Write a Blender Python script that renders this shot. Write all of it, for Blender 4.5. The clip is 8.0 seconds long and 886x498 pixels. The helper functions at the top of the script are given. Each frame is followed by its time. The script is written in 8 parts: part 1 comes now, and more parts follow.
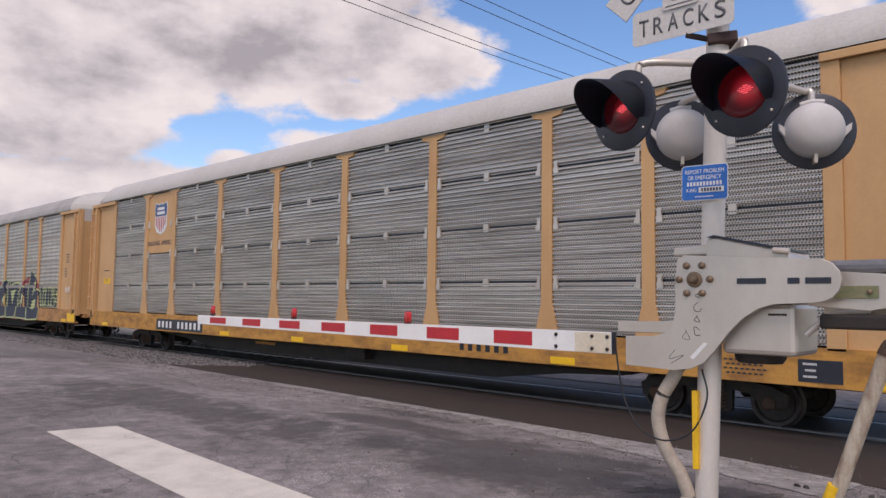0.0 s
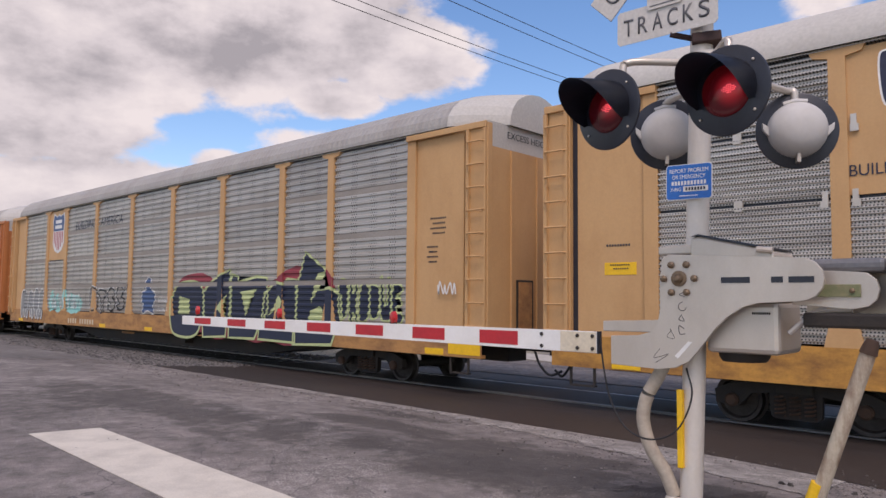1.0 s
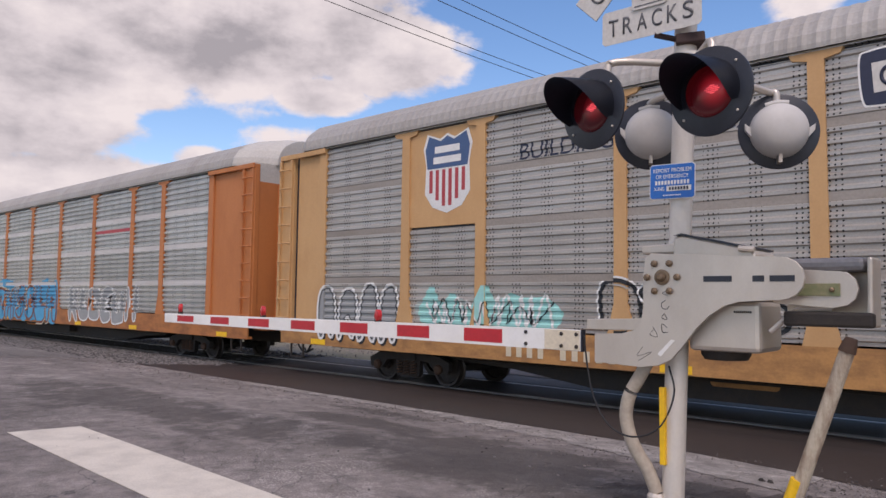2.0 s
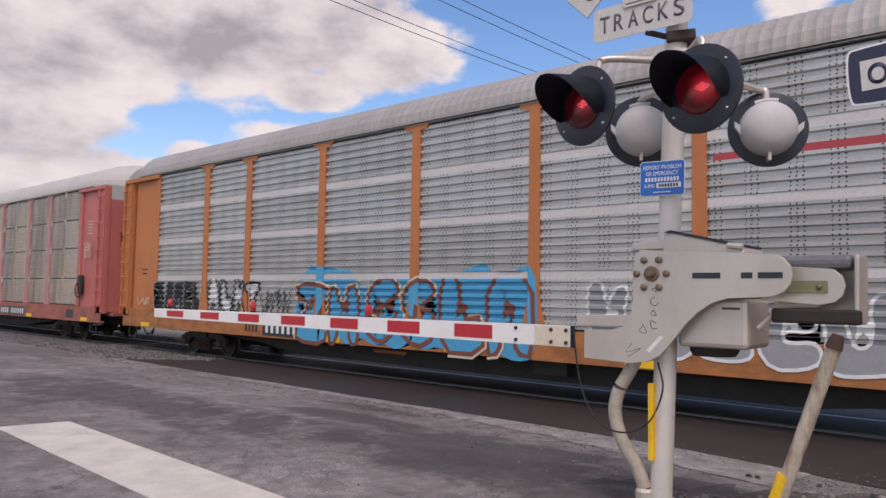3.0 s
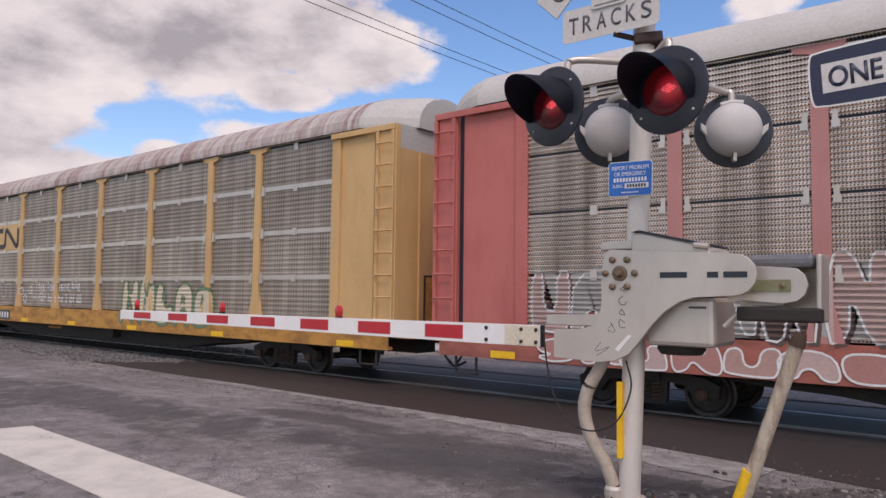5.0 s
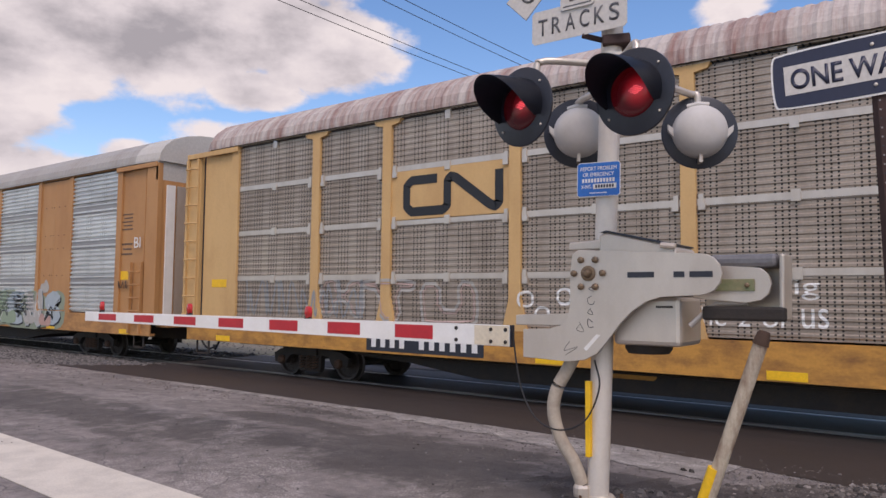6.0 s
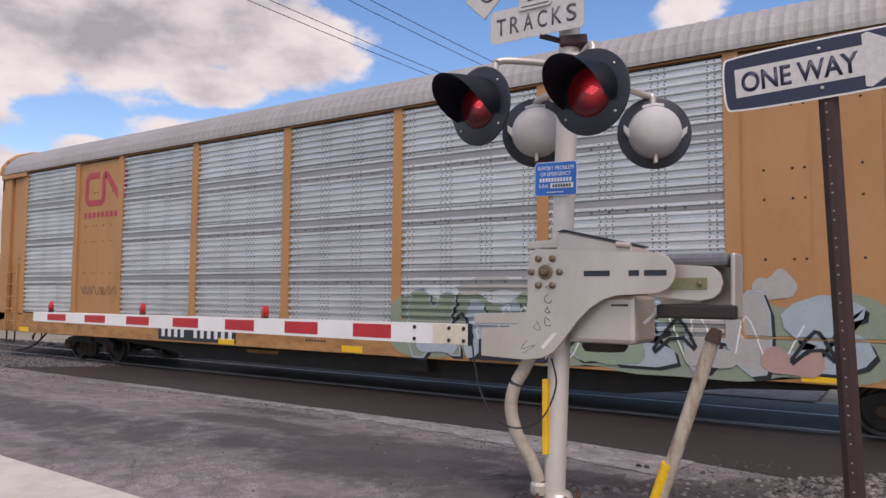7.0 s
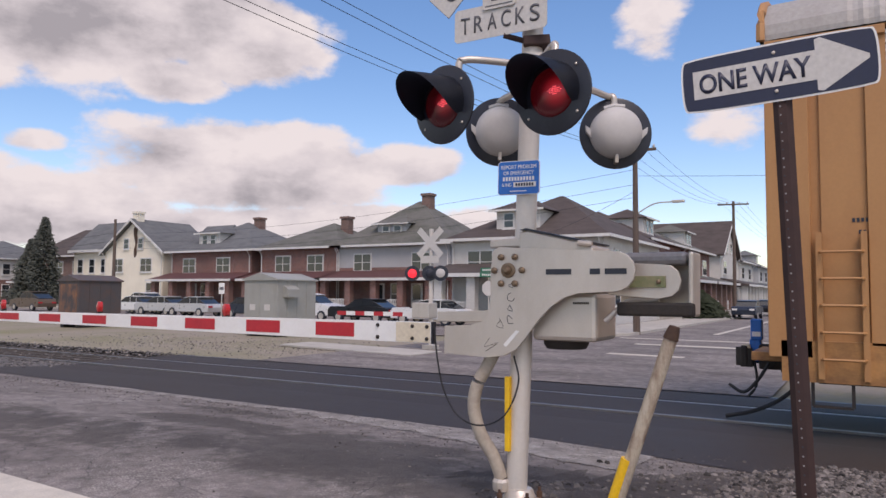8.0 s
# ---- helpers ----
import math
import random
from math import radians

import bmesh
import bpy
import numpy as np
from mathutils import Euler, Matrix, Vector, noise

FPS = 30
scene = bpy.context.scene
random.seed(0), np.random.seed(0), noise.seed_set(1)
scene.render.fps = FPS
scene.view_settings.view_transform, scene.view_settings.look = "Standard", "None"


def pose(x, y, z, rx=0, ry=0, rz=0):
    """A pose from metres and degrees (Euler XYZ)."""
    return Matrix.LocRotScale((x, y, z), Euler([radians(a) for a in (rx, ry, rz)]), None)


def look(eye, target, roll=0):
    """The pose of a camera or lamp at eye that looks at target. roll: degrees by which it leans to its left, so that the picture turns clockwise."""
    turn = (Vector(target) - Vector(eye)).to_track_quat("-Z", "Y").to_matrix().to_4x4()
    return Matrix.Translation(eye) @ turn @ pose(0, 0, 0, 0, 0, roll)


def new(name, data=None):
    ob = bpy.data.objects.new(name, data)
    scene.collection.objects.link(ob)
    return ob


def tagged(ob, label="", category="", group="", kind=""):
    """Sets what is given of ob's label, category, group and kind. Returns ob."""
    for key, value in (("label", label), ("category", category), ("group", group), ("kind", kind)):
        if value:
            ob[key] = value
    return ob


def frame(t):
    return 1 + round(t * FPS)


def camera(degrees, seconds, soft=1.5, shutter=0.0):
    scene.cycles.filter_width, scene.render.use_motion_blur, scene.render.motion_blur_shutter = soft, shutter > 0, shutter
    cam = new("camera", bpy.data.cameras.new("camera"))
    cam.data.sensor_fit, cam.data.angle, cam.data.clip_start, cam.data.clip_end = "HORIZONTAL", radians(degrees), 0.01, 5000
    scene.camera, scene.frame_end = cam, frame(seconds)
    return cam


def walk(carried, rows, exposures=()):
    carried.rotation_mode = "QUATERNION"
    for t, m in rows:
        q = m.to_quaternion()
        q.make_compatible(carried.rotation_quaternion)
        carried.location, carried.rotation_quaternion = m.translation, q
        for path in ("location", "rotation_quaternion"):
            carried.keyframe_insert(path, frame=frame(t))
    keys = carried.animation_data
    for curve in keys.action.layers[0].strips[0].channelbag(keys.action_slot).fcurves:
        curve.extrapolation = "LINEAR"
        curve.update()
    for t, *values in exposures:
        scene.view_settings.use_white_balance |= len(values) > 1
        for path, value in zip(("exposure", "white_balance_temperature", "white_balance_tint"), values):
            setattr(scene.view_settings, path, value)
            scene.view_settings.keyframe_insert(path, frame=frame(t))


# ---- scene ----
cam = camera(63.27, 8.0)
PATH = [
    (0, pose(0.000, 0.000, 1.800, 94.02, -0.71, 43.73)),
    (0.5, pose(0.002, 0.024, 1.802, 93.91, -0.67, 43.29)),
    (1, pose(0.002, 0.027, 1.802, 93.99, -0.54, 42.79)),
    (1.5, pose(0.002, 0.026, 1.801, 94.03, -0.56, 42.24)),
    (2, pose(0.002, 0.019, 1.797, 93.90, -0.70, 41.52)),
    (3.5, pose(0.012, 0.025, 1.792, 93.53, -0.89, 40.55)),
    (4, pose(0.013, 0.030, 1.792, 93.48, -0.76, 40.10)),
    (4.5, pose(0.015, 0.033, 1.795, 93.57, -0.71, 39.52)),
    (6, pose(0.031, 0.056, 1.789, 93.75, -0.53, 36.51)),
    (6.5, pose(0.034, 0.069, 1.789, 93.78, -0.42, 35.23)),
    (7, pose(0.043, 0.079, 1.787, 93.71, -0.42, 33.45)),
    (7.5, pose(0.051, 0.080, 1.787, 93.58, -0.39, 31.79)),
    (8, pose(0.054, 0.078, 1.788, 93.57, -0.40, 30.64)),
]
walk(cam, PATH, exposures=[(0.0, -0.08, 6880, 23), (7.0, -0.08, 6880, 23), (8.0, -0.12, 6880, 23)])

# ---- world and sun ----
SUN_EL, SUN_AZ = 56.0, 140.0   # degrees; azimuth clockwise from +Y
world = bpy.data.worlds.new("sky")
scene.world = world
world.use_nodes = True
wn, wl = world.node_tree.nodes, world.node_tree.links
wn.clear()


def w_math(kind, a, b=0.0, clamp=False):
    q = wn.new("ShaderNodeMath")
    q.operation, q.use_clamp = kind, clamp
    for k, v in enumerate((a, b)):
        if isinstance(v, (int, float)):
            q.inputs[k].default_value = v
        else:
            wl.new(v, q.inputs[k])
    return q.outputs[0]


def sky_world():
    """A clear sky behind broken cumulus: banks of cloud by bearing (to the left of +Y) and height, in degrees, torn by noise."""
    out = wn.new("ShaderNodeOutputWorld")
    clear, cloudy, mixed = wn.new("ShaderNodeBackground"), wn.new("ShaderNodeBackground"), wn.new("ShaderNodeMixShader")
    sky = wn.new("ShaderNodeTexSky")
    sky.sky_type, sky.sun_disc = "NISHITA", False
    sky.sun_elevation, sky.sun_rotation = radians(SUN_EL), radians(SUN_AZ)
    sky.air_density, sky.dust_density = 1.0, 0.6
    clear.inputs["Strength"].default_value = 0.15
    deep = wn.new("ShaderNodeHueSaturation")
    deep.inputs["Saturation"].default_value, deep.inputs["Value"].default_value = 1.24, 1.28
    wl.new(sky.outputs["Color"], deep.inputs["Color"])
    wl.new(deep.outputs["Color"], clear.inputs["Color"])
    tc = wn.new("ShaderNodeTexCoord")
    sp = wn.new("ShaderNodeSeparateXYZ")
    wl.new(tc.outputs["Generated"], sp.inputs[0])
    az = w_math("MULTIPLY", w_math("ARCTAN2", w_math("MULTIPLY", sp.outputs["X"], -1.0), sp.outputs["Y"]), 57.2958)
    el = w_math("MULTIPLY", w_math("ARCSINE", sp.outputs["Z"]), 57.2958)
    flat = wn.new("ShaderNodeCombineXYZ")
    wl.new(az, flat.inputs[0])
    wl.new(w_math("MULTIPLY", el, 1.7), flat.inputs[1])
    big, fine = wn.new("ShaderNodeTexNoise"), wn.new("ShaderNodeTexNoise")
    for q, sc, d in ((big, 0.085, 5), (fine, 0.15, 7)):
        q.inputs["Scale"].default_value, q.inputs["Detail"].default_value, q.inputs["Roughness"].default_value = sc, d, 0.58
        wl.new(flat.outputs[0], q.inputs["Vector"])
    banks = ((60, 21.5, 18, 7.6, 1.25), (46.8, 18.9, 7.8, 3.9, 1.15), (77, 19.5, 12, 7), (69, 16.0, 9.5, 3.6), (51.5, 15.6, 4.6, 1.9), (73, 11.6, 9.8, 3.4), (70, 7.5, 12, 3.6), (60.8, 10.4, 2.6, 1.0, 0.6), (46, 9.6, 13.2, 4.3), (34, 10.2, 5.4, 2.0),
             (63, 6.0, 14, 3.4), (40, 4.5, 22, 2.8), (14, 20.8, 3.0, 3.0, 0.35), (8.6, 12.6, 4.0, 1.9, 0.3), (24, 5.5, 7, 1.8, 0.4), (95, 16, 18, 9), (-60, 30, 40, 14), (150, 35, 60, 18), (-130, 25, 50, 12), (20, 62, 70, 16))
    cover = None
    for a0, e0, wa, we, *weak in banks:
        dx = w_math("DIVIDE", w_math("SUBTRACT", az, a0), wa)
        dz = w_math("DIVIDE", w_math("SUBTRACT", el, e0), we)
        r = w_math("SUBTRACT", 1.0, w_math("ADD", w_math("MULTIPLY", dx, dx), w_math("MULTIPLY", dz, dz)))
        if weak:
            r = w_math("MULTIPLY", r, weak[0])
        low = w_math("MULTIPLY", w_math("MAXIMUM", r, 0.0), w_math("SUBTRACT", 0.45, w_math("MULTIPLY", dz, 0.75)))
        under = low if cover is None else w_math("MAXIMUM", under, low)
        cover = r if cover is None else w_math("MAXIMUM", cover, r)
    cover = w_math("MAXIMUM", cover, -1.0)
    torn = w_math("ADD", cover, w_math("ADD", w_math("MULTIPLY", w_math("SUBTRACT", big.outputs["Fac"], 0.5), 0.9), w_math("MULTIPLY", w_math("SUBTRACT", fine.outputs["Fac"], 0.5), 1.9)))
    mask = wn.new("ShaderNodeMapRange")
    mask.interpolation_type = "SMOOTHSTEP"
    mask.inputs["From Min"].default_value, mask.inputs["From Max"].default_value = 0.02, 0.42
    wl.new(torn, mask.inputs["Value"])
    # thick, low parts of a bank are grey, thin tops and edges white
    up = wn.new("ShaderNodeVectorMath")
    up.operation = "ADD"
    up.inputs[1].default_value = (-1.2, 2.2, 0)
    wl.new(flat.outputs[0], up.inputs[0])
    above = wn.new("ShaderNodeTexNoise")
    above.inputs["Scale"].default_value, above.inputs["Detail"].default_value, above.inputs["Roughness"].default_value = 0.16, 5, 0.55
    wl.new(up.outputs[0], above.inputs["Vector"])
    lit = w_math("MULTIPLY", w_math("SUBTRACT", fine.outputs["Fac"], above.outputs["Fac"]), 4.2)
    grey = wn.new("ShaderNodeMapRange")
    grey.inputs["From Min"].default_value, grey.inputs["From Max"].default_value = 0.1, 2.2
    wl.new(w_math("ADD", w_math("MULTIPLY", w_math("MINIMUM", under, 0.75), 1.3), w_math("SUBTRACT", w_math("MULTIPLY", w_math("MINIMUM", torn, 1.15), 0.55), lit)), grey.inputs["Value"])
    ramp = wn.new("ShaderNodeValToRGB")
    e = ramp.color_ramp.elements
    e[0].position, e[0].color = 0.0, (0.895, 0.885, 0.88, 1)
    e[1].position, e[1].color = 1.0, (0.42, 0.425, 0.455, 1)
    mid = e.new(0.42)
    mid.color = (0.74, 0.735, 0.755, 1)
    wl.new(grey.outputs["Result"], ramp.inputs["Fac"])
    wl.new(ramp.outputs["Color"], cloudy.inputs["Color"])
    cloudy.inputs["Strength"].default_value = 0.95
    wl.new(mask.outputs["Result"], mixed.inputs["Fac"])
    wl.new(clear.outputs[0], mixed.inputs[1])
    wl.new(cloudy.outputs[0], mixed.inputs[2])
    wl.new(mixed.outputs[0], out.inputs["Surface"])


sky_world()
sun = new("sun", bpy.data.lights.new("sun", "SUN"))
sun.data.energy, sun.data.angle, sun.data.color = 2.2, radians(28), (1.0, 0.94, 0.86)
sx, sy = math.sin(radians(SUN_AZ)), math.cos(radians(SUN_AZ))
sun.matrix_world = look((60 * sx, 60 * sy, 60 * math.tan(radians(SUN_EL))), (0, 0, 0))


# ---- materials ----
def nodes_of(name):
    m = bpy.data.materials.new(name)
    m.use_nodes = True
    t = m.node_tree
    return m, t.nodes, t.links, t.nodes["Principled BSDF"]


def surface(name, colour, rough=0.7, metal=0.0, wear=None, amount=0.35, scale=3.0, grain=40.0, bump=0.15, stretch=(1, 1, 1), depth=0.01, vary=0.0, speck=0.2):
    """Two scales of variation: broad stains in the second colour, and fine grain with relief."""
    m, n, l, b = nodes_of(name)
    wear = wear or tuple(c * 0.55 for c in colour)
    tc = n.new("ShaderNodeTexCoord")
    mp = n.new("ShaderNodeMapping")
    mp.inputs["Scale"].default_value = stretch
    l.new(tc.outputs["Object"], mp.inputs["Vector"])
    big, fine = n.new("ShaderNodeTexNoise"), n.new("ShaderNodeTexNoise")
    big.inputs["Scale"].default_value, big.inputs["Detail"].default_value, big.inputs["Roughness"].default_value = scale, 6, 0.65
    fine.inputs["Scale"].default_value, fine.inputs["Detail"].default_value = grain, 4
    l.new(mp.outputs["Vector"], big.inputs["Vector"])
    l.new(tc.outputs["Object"], fine.inputs["Vector"])
    ramp = n.new("ShaderNodeValToRGB")
    ramp.color_ramp.elements[0].position, ramp.color_ramp.elements[1].position = 0.42, 0.72
    l.new(big.outputs["Fac"], ramp.inputs["Fac"])
    mul = n.new("ShaderNodeMath")
    mul.operation = "MULTIPLY"
    mul.inputs[1].default_value = amount
    l.new(ramp.outputs["Color"], mul.inputs[0])
    mix = n.new("ShaderNodeMix")
    mix.data_type = "RGBA"
    mix.inputs["A"].default_value, mix.inputs["B"].default_value = (*colour, 1), (*wear, 1)
    l.new(mul.outputs[0], mix.inputs["Factor"])
    hsv = n.new("ShaderNodeHueSaturation")
    l.new(mix.outputs["Result"], hsv.inputs["Color"])
    mr = n.new("ShaderNodeMapRange")
    mr.inputs["To Min"].default_value, mr.inputs["To Max"].default_value = 1 - speck, 1 + speck
    l.new(fine.outputs["Fac"], mr.inputs["Value"])
    if vary:
        oi = n.new("ShaderNodeObjectInfo")
        vr = n.new("ShaderNodeMapRange")
        vr.inputs["To Min"].default_value, vr.inputs["To Max"].default_value = 1 - vary, 1 + vary
        l.new(oi.outputs["Random"], vr.inputs["Value"])
        vm = n.new("ShaderNodeMath")
        vm.operation = "MULTIPLY"
        l.new(mr.outputs["Result"], vm.inputs[0])
        l.new(vr.outputs["Result"], vm.inputs[1])
        l.new(vm.outputs[0], hsv.inputs["Value"])
    else:
        l.new(mr.outputs["Result"], hsv.inputs["Value"])
    l.new(hsv.outputs["Color"], b.inputs["Base Color"])
    rr = n.new("ShaderNodeMapRange")
    rr.inputs["To Min"].default_value, rr.inputs["To Max"].default_value = max(rough - 0.12, 0.05), min(rough + 0.12, 1)
    l.new(big.outputs["Fac"], rr.inputs["Value"])
    l.new(rr.outputs["Result"], b.inputs["Roughness"])
    b.inputs["Metallic"].default_value = metal
    if bump:
        bp = n.new("ShaderNodeBump")
        bp.inputs["Strength"].default_value, bp.inputs["Distance"].default_value = bump, depth
        l.new(fine.outputs["Fac"], bp.inputs["Height"])
        l.new(bp.outputs["Normal"], b.inputs["Normal"])
    return m


def glow(name, colour, strength, base=(0.2, 0.01, 0.01), core=None, reach=0.1):
    """A lamp glass; with a core, its light fades away from the light points behind the glass."""
    m, n, l, b = nodes_of(name)
    b.inputs["Base Color"].default_value = (*base, 1)
    b.inputs["Emission Color"].default_value, b.inputs["Emission Strength"].default_value = (*colour, 1), strength
    b.inputs["Roughness"].default_value = 0.25
    if core:
        tc, d, mr = n.new("ShaderNodeTexCoord"), n.new("ShaderNodeVectorMath"), n.new("ShaderNodeMapRange")
        d.operation = "DISTANCE"
        d.inputs[1].default_value = core
        l.new(tc.outputs["Object"], d.inputs[0])
        l.new(d.outputs["Value"], mr.inputs["Value"])
        mr.interpolation_type = "SMOOTHSTEP"
        mr.inputs["From Min"].default_value, mr.inputs["From Max"].default_value = 0.0, reach
        mr.inputs["To Min"].default_value, mr.inputs["To Max"].default_value = strength, strength * 0.08
        l.new(mr.outputs["Result"], b.inputs["Emission Strength"])
    return m


def street_surface(name, colour, wear, pale, stains=()):
    """Old asphalt: broad dark stains, pale worn aggregate, hairline cracks; stains are damp, oily patches (x, y, reach, reach)."""
    m = surface(name, colour, 0.9, wear=wear, amount=0.9, scale=0.42, grain=48, bump=0.8, depth=0.02, stretch=(0.55, 1.25, 1))
    n, l = m.node_tree.nodes, m.node_tree.links
    b = n["Principled BSDF"]
    base = b.inputs["Base Color"].links[0].from_socket
    tc = n.new("ShaderNodeTexCoord")
    warp = n.new("ShaderNodeTexNoise")
    warp.inputs["Scale"].default_value, warp.inputs["Detail"].default_value = 1.1, 5
    l.new(tc.outputs["Object"], warp.inputs["Vector"])
    shift = n.new("ShaderNodeVectorMath")
    shift.operation = "MULTIPLY_ADD"
    shift.inputs[1].default_value = (0.9, 0.9, 0.9)
    l.new(warp.outputs["Color"], shift.inputs[0])
    l.new(tc.outputs["Object"], shift.inputs[2])
    cell = n.new("ShaderNodeTexVoronoi")
    cell.feature = "DISTANCE_TO_EDGE"
    cell.inputs["Scale"].default_value = 0.75
    l.new(shift.outputs[0], cell.inputs["Vector"])
    thin = n.new("ShaderNodeMapRange")
    thin.inputs["From Min"].default_value, thin.inputs["From Max"].default_value = 0.0, 0.006
    l.new(cell.outputs["Distance"], thin.inputs["Value"])
    grit = n.new("ShaderNodeTexNoise")
    grit.inputs["Scale"].default_value, grit.inputs["Detail"].default_value = 85, 2
    l.new(tc.outputs["Object"], grit.inputs["Vector"])
    worn = n.new("ShaderNodeTexNoise")
    worn.inputs["Scale"].default_value, worn.inputs["Detail"].default_value, worn.inputs["Roughness"].default_value = 0.9, 8, 0.7
    l.new(tc.outputs["Object"], worn.inputs["Vector"])
    gm = n.new("ShaderNodeMapRange")
    gm.inputs["From Min"].default_value, gm.inputs["From Max"].default_value = 0.50, 0.64
    l.new(grit.outputs["Fac"], gm.inputs["Value"])
    wm = n.new("ShaderNodeMapRange")
    wm.inputs["From Min"].default_value, wm.inputs["From Max"].default_value = 0.46, 0.66
    l.new(worn.outputs["Fac"], wm.inputs["Value"])
    both = n.new("ShaderNodeMath")
    both.operation = "MULTIPLY"
    l.new(gm.outputs["Result"], both.inputs[0])
    l.new(wm.outputs["Result"], both.inputs[1])
    mix = n.new("ShaderNodeMix")
    mix.data_type = "RGBA"
    mix.inputs["B"].default_value = (*pale, 1)
    l.new(both.outputs[0], mix.inputs["Factor"])
    l.new(base, mix.inputs["A"])
    crack = n.new("ShaderNodeMix")
    crack.data_type = "RGBA"
    crack.inputs["A"].default_value = (0.075, 0.068, 0.068, 1)
    l.new(thin.outputs["Result"], crack.inputs["Factor"])
    l.new(mix.outputs["Result"], crack.inputs["B"])
    mottle = n.new("ShaderNodeTexNoise")
    mottle.inputs["Scale"].default_value, mottle.inputs["Detail"].default_value, mottle.inputs["Roughness"].default_value = 4.5, 9, 0.75
    l.new(tc.outputs["Object"], mottle.inputs["Vector"])
    mv, mh = n.new("ShaderNodeMapRange"), n.new("ShaderNodeHueSaturation")
    mv.inputs["From Min"].default_value, mv.inputs["From Max"].default_value = 0.3, 0.7
    mv.inputs["To Min"].default_value, mv.inputs["To Max"].default_value = 0.5, 1.56
    l.new(mottle.outputs["Fac"], mv.inputs["Value"])
    l.new(mv.outputs["Result"], mh.inputs["Value"])
    l.new(crack.outputs["Result"], mh.inputs["Color"])
    last = mh.outputs["Color"]
    if stains:
        sp, edge = n.new("ShaderNodeSeparateXYZ"), n.new("ShaderNodeTexNoise")
        l.new(tc.outputs["Object"], sp.inputs[0])
        edge.inputs["Scale"].default_value, edge.inputs["Detail"].default_value, edge.inputs["Roughness"].default_value = 1.3, 9, 0.72
        l.new(tc.outputs["Object"], edge.inputs["Vector"])

        def calc(kind, a, v):
            q = n.new("ShaderNodeMath")
            q.operation = kind
            for k, w in enumerate((a, v)):
                if isinstance(w, (int, float)):
                    q.inputs[k].default_value = w
                else:
                    l.new(w, q.inputs[k])
            return q.outputs[0]

        near = None
        for x, y, rx, ry in stains:
            dx, dy = calc("DIVIDE", calc("SUBTRACT", sp.outputs["X"], x), rx), calc("DIVIDE", calc("SUBTRACT", sp.outputs["Y"], y), ry)
            d = calc("SUBTRACT", 1.0, calc("ADD", calc("MULTIPLY", dx, dx), calc("MULTIPLY", dy, dy)))
            near = d if near is None else calc("MAXIMUM", near, d)
        torn = calc("ADD", calc("MAXIMUM", near, -1.0), calc("MULTIPLY", calc("SUBTRACT", edge.outputs["Fac"], 0.5), 5.0))
        wet = n.new("ShaderNodeMapRange")
        wet.interpolation_type = "SMOOTHSTEP"
        wet.inputs["From Min"].default_value, wet.inputs["From Max"].default_value, wet.inputs["To Max"].default_value = -0.1, 0.7, 0.72
        l.new(torn, wet.inputs["Value"])
        soak = n.new("ShaderNodeMix")
        soak.data_type = "RGBA"
        soak.inputs["B"].default_value = (0.055, 0.046, 0.042, 1)
        l.new(wet.outputs["Result"], soak.inputs["Factor"])
        l.new(last, soak.inputs["A"])
        last = soak.outputs["Result"]
    l.new(last, b.inputs["Base Color"])
    return m


def brickwork(name, colour, dark, mortar=(0.30, 0.27, 0.25)):
    m, n, l, b = nodes_of(name)
    tc = n.new("ShaderNodeTexCoord")
    sp, cb = n.new("ShaderNodeSeparateXYZ"), n.new("ShaderNodeCombineXYZ")
    l.new(tc.outputs["Object"], sp.inputs[0])
    ad = n.new("ShaderNodeMath")
    l.new(sp.outputs["X"], ad.inputs[0])
    l.new(sp.outputs["Y"], ad.inputs[1])
    l.new(ad.outputs[0], cb.inputs[0])
    l.new(sp.outputs["Z"], cb.inputs[1])
    br = n.new("ShaderNodeTexBrick")
    br.inputs["Color1"].default_value, br.inputs["Color2"].default_value, br.inputs["Mortar"].default_value = (*colour, 1), (*dark, 1), (*mortar, 1)
    br.inputs["Scale"].default_value = 1.0
    br.inputs["Brick Width"].default_value, br.inputs["Row Height"].default_value, br.inputs["Mortar Size"].default_value = 0.22, 0.075, 0.009
    l.new(cb.outputs[0], br.inputs["Vector"])
    big = n.new("ShaderNodeTexNoise")
    big.inputs["Scale"].default_value, big.inputs["Detail"].default_value = 0.7, 5
    l.new(tc.outputs["Object"], big.inputs["Vector"])
    hs, mr = n.new("ShaderNodeHueSaturation"), n.new("ShaderNodeMapRange")
    mr.inputs["To Min"].default_value, mr.inputs["To Max"].default_value = 0.6, 1.4
    l.new(big.outputs["Fac"], mr.inputs["Value"])
    l.new(mr.outputs["Result"], hs.inputs["Value"])
    l.new(br.outputs["Color"], hs.inputs["Color"])
    l.new(hs.outputs["Color"], b.inputs["Base Color"])
    b.inputs["Roughness"].default_value = 0.9
    return m


